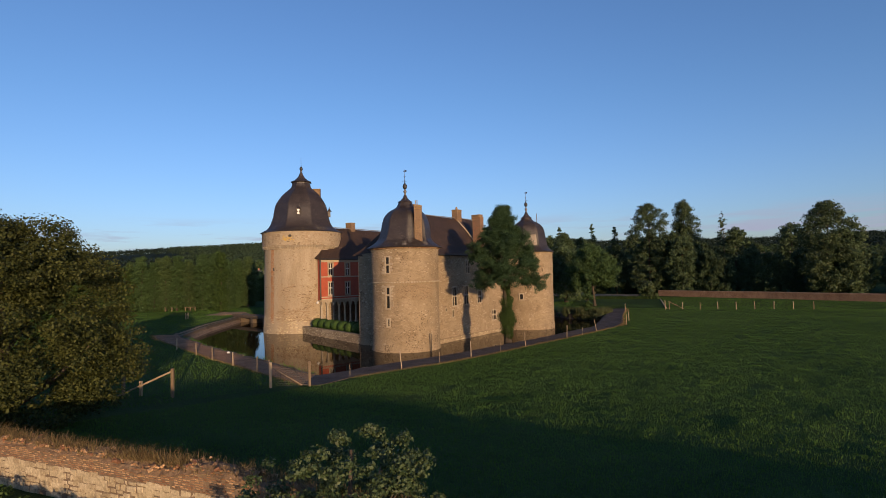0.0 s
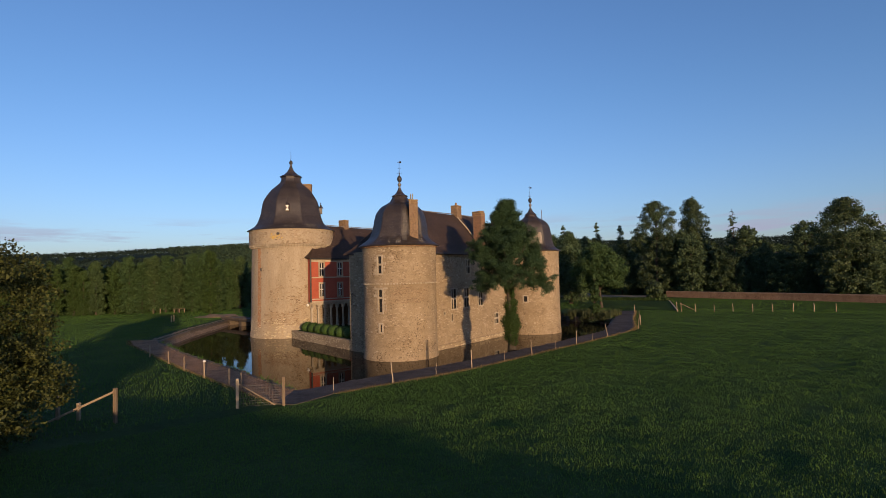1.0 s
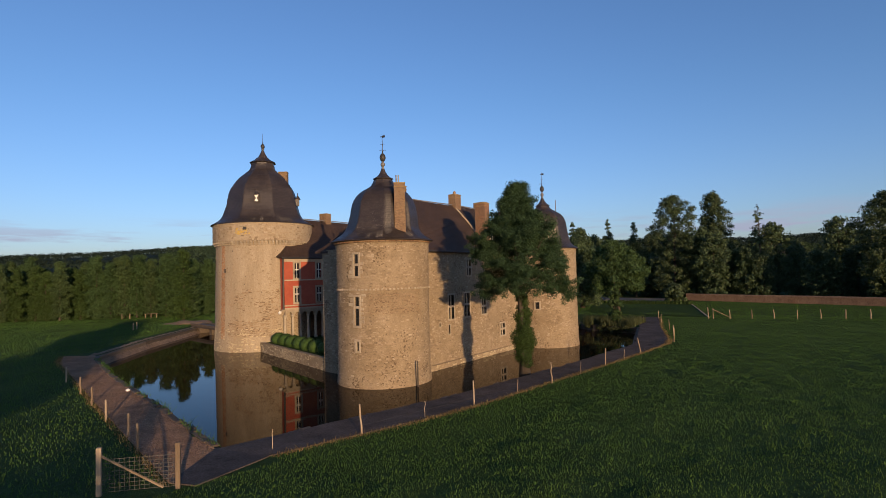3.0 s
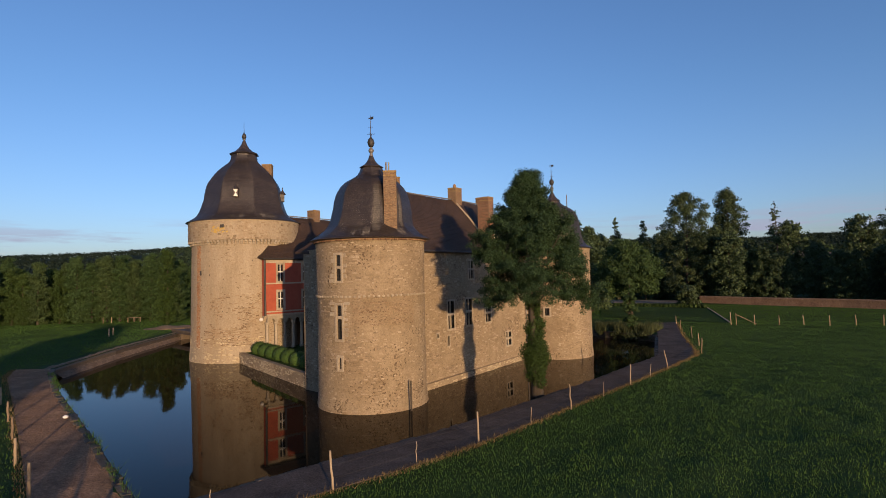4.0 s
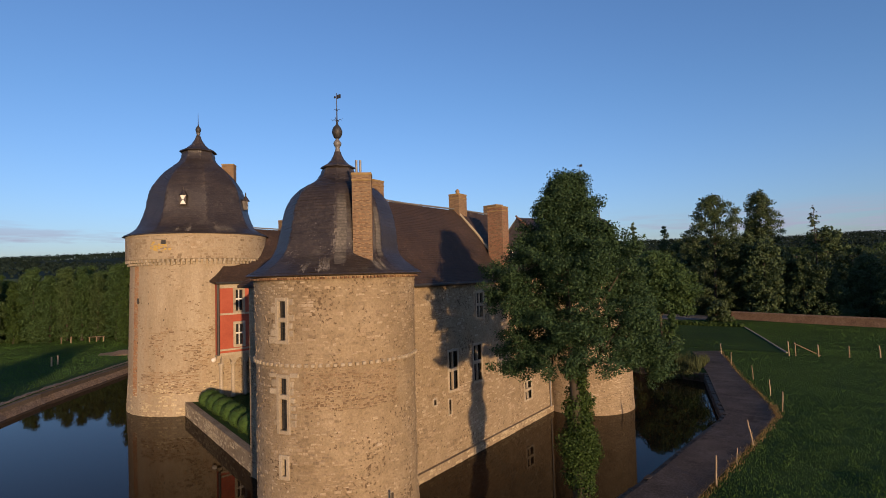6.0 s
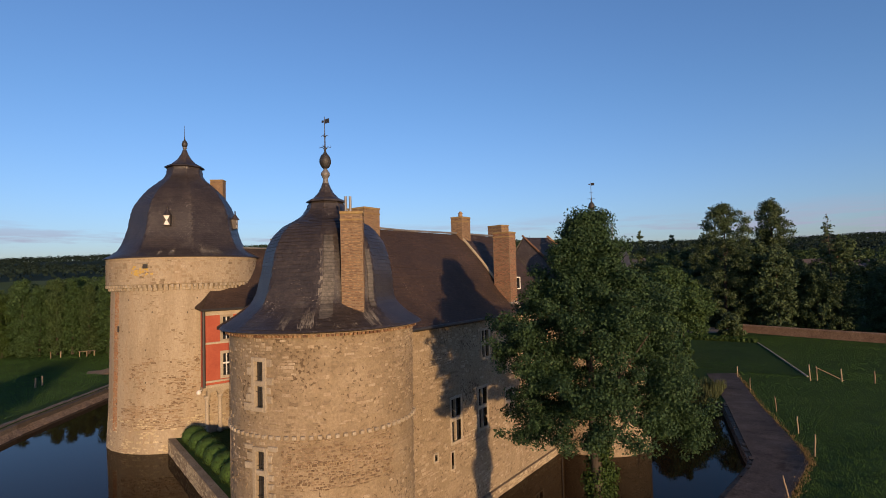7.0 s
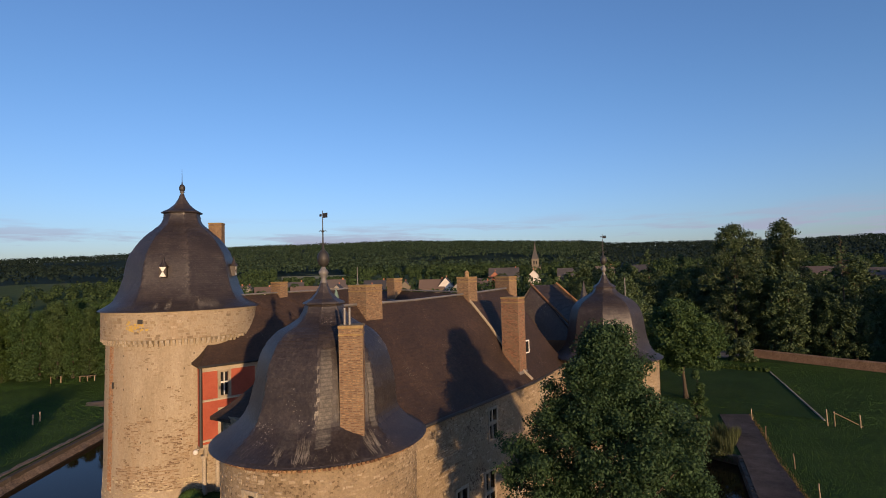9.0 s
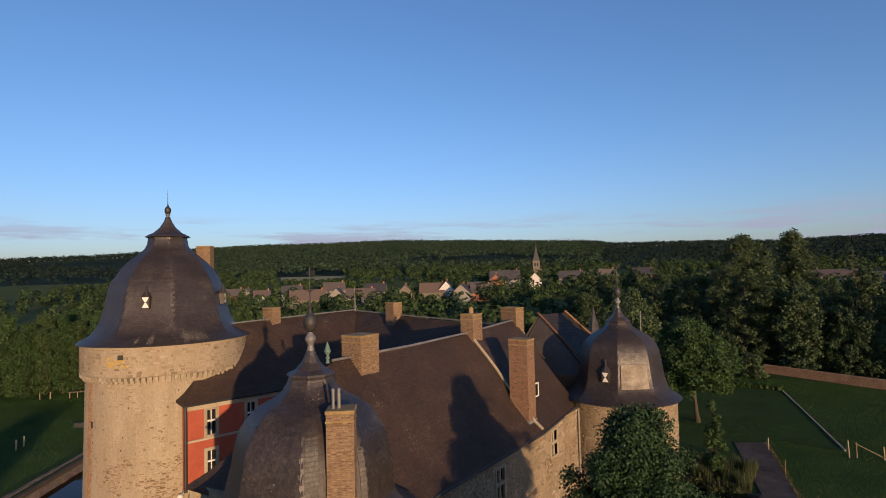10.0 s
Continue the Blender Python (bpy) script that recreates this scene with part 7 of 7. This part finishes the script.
# lawn with its low edging and hedge
bm = bmesh.new()
lawn_pts = [(9.3, 57.5), (16.0, 57.2), (9.0, 85.0), (-12.0, 86.6), (-4.0, 62.0)]
vs = [bm.verts.new((x, y, ground_z(x, y) + 0.07)) for x, y in lawn_pts]
f = bm.faces.new(vs)
tagged(part("lawn", bm, GRASS), "smooth mown lawn", "lawn", kind="structure")
bm = bmesh.new()
for x, y, a_, d_ in along([(16.3, 57.2), (14.0, 66.0), (11.5, 75.5), (8.9, 85.2)], 1.0):
    box(bm, (d_ - 0.02, 0.2, 0.3), (x, y, ground_z(x, y) + 0.0), a_, 0.03)
tagged(part("lawn_edging", bm, STONE_L), "low stone edging of the lawn", "edging")
hed = empty("hedge", "low clipped green hedge along the lawn", "hedge")
hc = [(-13 + 0.8 * i, 87.0 - 0.09 * i, ground_z(-13 + 0.8 * i, 87.0) + 0.3, 0.5, 0.9) for i in range(28)]
rng_h = np.random.default_rng(55)
p, nrm, sz = crown_cards(hc, 6000, 0.16, rng_h, 0.6)
link("leaves", card_mesh("leaves", p, nrm, sz, rng_h), LEAF_L, hed)
bm = bmesh.new()
box(bm, (22, 0.7, 0.6), (-2.4, 86.0, ground_z(0, 86) + 0.28), -0.11, 0.1)
part("core", bm, BOX, hed)

car = empty("car", "dark blue parked car beyond the hedge", "car", pose(-13.5, 93.0, ground_z(-13.5, 93), 0, 0, 4))
bm = bmesh.new()
prof = [(-2.1, 0.35), (-2.15, 0.8), (-1.9, 0.95), (-1.3, 1.02), (-0.8, 1.42), (0.7, 1.45), (1.3, 1.02), (2.0, 0.88), (2.15, 0.6), (2.1, 0.35)]
fc = bm.faces.new([bm.verts.new((x, -0.82, z)) for x, z in prof])
made = bmesh.ops.extrude_face_region(bm, geom=[fc])["geom"]
bmesh.ops.translate(bm, verts=[v for v in made if isinstance(v, bmesh.types.BMVert)], vec=(0, 1.64, 0))
bmesh.ops.recalc_face_normals(bm, faces=bm.faces)
CARPAINT = surface("blue_car_paint", [(0.01, 0.018, 0.05), (0.015, 0.028, 0.07)], 1, 0.25, 0.0, 3)
part("body", bm, CARPAINT, car, "dark blue body")
bm = bmesh.new()
box(bm, (1.9, 1.66, 0.32), (-0.05, 0, 1.2), 0, 0.05)
part("windows", bm, GLASS, car, "dark glass")
for x in (-1.35, 1.35):
    for y in (-0.78, 0.78):
        bm = bmesh.new()
        bmesh.ops.create_cone(bm, cap_ends=True, segments=16, radius1=0.33, radius2=0.33, depth=0.2, matrix=Matrix.Translation((x, y, 0.33)) @ Matrix.Rotation(math.pi / 2, 4, "X"))
        part("wheel", bm, IRON, car, "black wheel")


# far bank by the bridge
ab = empty("bridge", "low stone footbridge over the moat to the great tower", "bridge")
bm = bmesh.new()
box(bm, (17.0, 2.2, 0.45), (-51.0, 17.6, 1.1), -0.2, 0.04)
part("deck", bm, DARKWOOD, ab)
for s_ in (-1, 1):
    bm = bmesh.new()
    box(bm, (17.0, 0.3, 0.35), (-51.0 + s_ * 0.2, 17.6 + s_ * 1.0, 1.32), -0.2, 0.04)
    part("parapet", bm, KERB, ab, "low stone parapet")
for k in (-5.0, 0.0, 5.0):
    bm = bmesh.new()
    box(bm, (1.0, 2.0, 2.0), (-51.0 + k, 17.6 - k * 0.2, 0.0), -0.2, 0.05)
    part("pier", bm, KERB, ab)
bm = bmesh.new()
bmesh.ops.create_icosphere(bm, subdivisions=4, radius=1.0)
for v in bm.verts:
    v.co = Vector((v.co.x * 5.5, v.co.y * 3.0, v.co.z * 1.1)) * (1 + 0.25 * noise.noise(v.co * 2.0))
EARTH = surface("bare_earth", [(0.07, 0.045, 0.028), (0.12, 0.082, 0.05), (0.18, 0.13, 0.085)], 0.8, 0.95, 0.8, 6)
tagged(part("earth_mound", bm, EARTH, None, "", True, m=Matrix.Translation((-66.5, 22.0, 0.35)) @ Matrix.Rotation(0.6, 4, "Z")), "bare sandy earth mound on the far bank", "mound")
bench = empty("bench", "pale wooden picnic bench before the trees", "bench", Matrix.Translation((-89.5, 27.0, ground_z(-89.5, 27.0))) @ Matrix.Rotation(1.0, 4, "Z"))
bm = bmesh.new()
box(bm, (2.6, 0.7, 0.08), (0, 0, 0.95))
part("top", bm, WOOD, bench)
for x in (-1.1, 0.0, 1.1):
    bm = bmesh.new()
    box(bm, (0.12, 0.6, 0.95), (x, 0, 0.45))
    part("leg", bm, WOOD, bench)
for x, y in ((-92.5, 24.0), (-93.4, 22.8), (-63.5, 10.5), (-64.6, 11.6)):
    post(x, y, 1.2, 0.1, int(-x))
bm = bmesh.new()
bmesh.ops.create_icosphere(bm, subdivisions=3, radius=0.15)
for v in bm.verts:
    v.co.z *= 0.7
    v.co *= 1 + 0.25 * noise.noise(v.co * 6)
tagged(part("white_bundle", bm, WHITE, None, "", True, m=Matrix.Translation((-12.2, -15.05, ground_z(-12.2, -15.05) + 0.13))), "small white bundle on the bank edge", "bundle")
spots = []
for _ in range(900):
    i = rnd.randrange(3)
    f = rnd.random()
    ln_ = [(6.5, -20.0), (-8.3, -15.8), (-22.5, -11.9), (-31.5, -9.0)]
    spots.append((ln_[i][0] * (1 - f) + ln_[i + 1][0] * f + rnd.gauss(0, 0.1), ln_[i][1] * (1 - f) + ln_[i + 1][1] * f + 0.2 + rnd.gauss(0, 0.12)))
blades("bank_weeds", [q for q in spots if noise.noise((q[0] * 0.5, q[1] * 0.5, 2.0)) > 0.0], 0.15, 0.55, 0.02, BLADE, "dark weeds along the moat edge", 87, 0.4)


# ---- the village ----
HOUSE_WHITE = surface("house_limewash", [(0.38, 0.37, 0.35), (0.52, 0.50, 0.48)], 0.3, 0.9, 0.1, 3)
def house(x, y, w, d, h, rh, rot, wall, roof, label, chimneys=1):
    z = ground_z(x, y)
    t = empty("house", label, "house", Matrix.Translation((x, y, z)) @ Matrix.Rotation(rot, 4, "Z"), "village houses")
    bm = bmesh.new()
    a = [bm.verts.new(p) for p in ((-w / 2, -d / 2, -1), (w / 2, -d / 2, -1), (w / 2, d / 2, -1), (-w / 2, d / 2, -1))]
    b = [bm.verts.new(p) for p in ((-w / 2, -d / 2, h), (w / 2, -d / 2, h), (w / 2, d / 2, h), (-w / 2, d / 2, h))]
    g = [bm.verts.new((-w / 2, 0, h + rh)), bm.verts.new((w / 2, 0, h + rh))]
    bm.faces.new((a[0], a[1], b[1], b[0]))
    bm.faces.new((a[2], a[3], b[3], b[2]))
    bm.faces.new((a[1], a[2], b[2], g[1], b[1]))
    bm.faces.new((a[3], a[0], b[0], g[0], b[3]))
    bm.faces.new((b[0], b[1], g[1], g[0]))
    bm.faces.new((b[2], b[3], g[0], g[1]))
    bmesh.ops.recalc_face_normals(bm, faces=bm.faces)
    part("wall", bm, wall, t)
    for s in (-1, 1):
        bm = bmesh.new()
        roof_slab(bm, [(-w / 2 - 0.3, s * (d / 2 + 0.4), h - 0.35), (w / 2 + 0.3, s * (d / 2 + 0.4), h - 0.35), (w / 2 + 0.3, 0, h + rh + 0.03), (-w / 2 - 0.3, 0, h + rh + 0.03)], 0.2)
        part("roof", bm, roof, t)
    for s in (-1, 1):
        for k in range(max(2, int(w / 3))):
            for zz in ((1.2,) if h < 4 else (1.2, 3.8)):
                if zz + 1.3 > h:
                    continue
                bm = bmesh.new()
                box(bm, (1.0, 0.08, 1.25), (-w / 2 + (k + 0.6) * w / max(2, int(w / 3)), s * (d / 2 + 0.02), zz + 0.6))
                part("window", bm, GLASS, t)
    for s in (-1, 1):
        bm = bmesh.new()
        box(bm, (0.08, 1.0, 1.2), (s * (w / 2 + 0.02), 0.8, h - 0.6))
        part("window", bm, GLASS, t)
    for k in range(chimneys):
        bm = bmesh.new()
        box(bm, (0.7, 0.5, 1.6), ((0.5 - k) * w * 0.8, 0, h + rh + 0.3), 0, 0.04)
        part("chimney", bm, HOUSE_BRICK, t)
    return t


for hx, hy, hw, hd, hh, hr, ht, hm, hl in (
        (-254.0, 166.0, 12, 8, 4.2, 3.6, 0.75, HOUSE_BRICK, "orange brick village house with a slate roof"),
        (-246.0, 170.0, 7, 7, 4.6, 3.4, 2.3, PLASTER, "pale gabled village house"),
        (-221.0, 161.0, 8, 7, 5.6, 2.6, 0.95, HOUSE_WHITE, "white two-storey village house"),
        (-207.0, 169.0, 10, 9, 6.4, 3.8, 0.85, PLASTER, "tall beige village house with a slate roof"),
        (-192.0, 166.0, 17, 10, 4.0, 4.6, 0.9, PLASTER, "long barn-like house with a dark slate roof"),
        (-184.0, 178.0, 9, 8, 4.5, 4.2, 2.2, PLASTER, "pale gabled village house with a slate roof"),
        (-176.0, 186.0, 14, 9, 3.6, 4.4, 0.7, PLASTER, "low village house with a wide slate roof"),
        (-190.0, 212.0, 12, 9, 4.0, 4.2, 0.6, PLASTER, "village house with a dark roof"),
        (-161.0, 203.0, 11, 9, 4.4, 4.4, 2.2, PLASTER, "village house with a white gable"),
        (-152.0, 214.0, 13, 9, 4.4, 4.6, 0.55, PLASTER, "village house with a dark slate roof"),
        (-146.0, 218.0, 8, 8, 5.2, 4.6, 2.1, HOUSE_WHITE, "white gabled village house"),
        (-133.0, 213.0, 11, 9, 4.6, 4.2, 2.0, PLASTER, "village house with a pale gable"),
        (-128.0, 222.0, 10, 9, 4.0, 4.0, 0.6, HOUSE_BRICK, "red brick village house with a slate roof"),
        (-134.0, 231.0, 13, 9, 5.0, 3.4, 0.55, PLASTER, "long beige village house"),
        (-138.5, 256.0, 9, 9, 5.6, 4.6, 2.05, HOUSE_BRICK, "red brick gabled house"),
        (-146.0, 280.0, 18, 10, 5.0, 5.2, 0.5, PLASTER, "large slate-roofed house below the church"),
        (-128.0, 284.0, 9, 8, 4.6, 4.2, 2.0, HOUSE_WHITE, "white gabled house below the church"),
        (-112.0, 300.0, 14, 9, 4.6, 4.2, 0.4, PLASTER, "village house with a dark roof"),
        (-96.0, 316.0, 12, 9, 4.6, 4.2, 0.9, PLASTER, "village house with a dark roof"),
        (-215.0, 205.0, 12, 9, 4.6, 4.2, 0.9, PLASTER, "village house with a dark roof"),
        (-78.0, 330.0, 12, 9, 4.6, 4.2, 0.3, HOUSE_BRICK, "brick house at the edge of the village"),
        (14.0, 345.0, 26, 14, 4.5, 3.2, 0.05, PLASTER, "long low shed with pale panels"),
        (42.0, 345.0, 24, 14, 4.0, 3.4, 0.0, PLASTER, "long low shed with a grey roof")):
    house(hx, hy, hw, hd, hh, hr, ht, hm, HOUSE_ROOF, hl)

cx, cy = -159.0, 351.0
cz = ground_z(cx, cy)
church = empty("church", "village church tower with a slender slate spire", "church", Matrix.Translation((cx, cy, cz)) @ Matrix.Rotation(0.45, 4, "Z"))
bm = bmesh.new()
box(bm, (5.2, 5.2, 13.0), (0, 0, 5.5), 0, 0.1)
tw = part("church_wall", bm, PLASTER, church, "pale stone tower")
# no openings are cut: dark panels give the belfry's inner shade
for s in (-1, 1):
    bm = bmesh.new()
    box(bm, (0.9, 0.1, 2.4), (s * 0.9, -2.63, 9.0))
    part("belfry_opening", bm, GLASS, tw, "dark panel standing for the shaded belfry opening")
bm = bmesh.new()
lathe(bm, [(3.9, 11.9), (3.2, 12.6), (1.5, 17.0), (0.12, 23.5)], 4)
part("spire", bm, HOUSE_ROOF, church, "slate spire", m=Matrix.Rotation(math.pi / 4, 4, "Z"))
bm = bmesh.new()
box(bm, (0.1, 0.1, 2.2), (0, 0, 24.2))
box(bm, (0.9, 0.1, 0.1), (0, 0, 24.7))
part("cross", bm, IRON, church, "iron cross")
bm = bmesh.new()
box(bm, (9.0, 20.0, 7.0), (0, 12.0, 2.5))
part("nave", bm, PLASTER, church)
bm = bmesh.new()
for s in (-1, 1):
    roof_slab(bm, [(s * 5.0, 2.0, 5.7), (s * 5.0, 22.3, 5.7), (0, 22.3, 11.0), (0, 2.0, 11.0)], 0.2)
part("nave_roof", bm, HOUSE_ROOF, church)

# pale hay field on the slope
FIELD = surface("hay_field", [(0.16, 0.15, 0.05), (0.24, 0.21, 0.08)], 0.05, 0.95, 0.0, 0.5)
bm = bmesh.new()
g = [[bm.verts.new((17 - (455 + 105 * j / 5) * math.cos(0.668 + 0.112 * i / 8), -15 + (455 + 105 * j / 5) * math.sin(0.668 + 0.112 * i / 8), 0)) for j in range(6)] for i in range(9)]
for i in range(8):
    for j in range(5):
        bm.faces.new((g[i][j], g[i + 1][j], g[i + 1][j + 1], g[i][j + 1]))
for v in bm.verts:
    v.co.z = ground_z(v.co.x, v.co.y) + 0.6
tagged(part("hay_field", bm, FIELD), "pale mown hay field on the slope", "field", kind="structure")



# single stones of the front tower's lit face
rnd = random.Random(91)
kinds = []
for h in (0.10, 0.13, 0.16):
    row_kinds = []
    for w in (0.16, 0.24, 0.31, 0.40):
        bm = bmesh.new()
        box(bm, (w - 0.022, 0.06, h - 0.02), (0, 0, 0), 0, 0.014)
        for v in bm.verts:
            v.co += Vector((rnd.uniform(-0.012, 0.012), rnd.uniform(-0.006, 0.006), rnd.uniform(-0.010, 0.010)))
        me = bpy.data.meshes.new("stone")
        bm.to_mesh(me)
        bm.free()
        me.materials.append(STONE_ONE)
        row_kinds.append((w, me))
    kinds.append((h, row_kinds))
z = FT_PICK[2]
while z < FT_PICK[3] - 0.06:
    h, row_kinds = kinds[rnd.randrange(3)]
    a = FT_PICK[0] + rnd.uniform(0, 0.03)
    while a < FT_PICK[1] - 0.03:
        w, me = row_kinds[rnd.randrange(4)]
        r = radius_at(FT_WALL, z)
        if rnd.random() > 0.25 + 0.5 * (noise.noise((a * 1.9, z * 0.5, 3.0)) > -0.1):
            link("stone", me, None, front_tower, m=on_circle(r - 0.020 + rnd.uniform(-0.006, 0.004), a + w / 2 / r, z + h / 2 + rnd.uniform(-0.008, 0.008)) @ Matrix.Rotation(rnd.uniform(-0.04, 0.04), 4, "Y"))
        a += w / r
    z += h
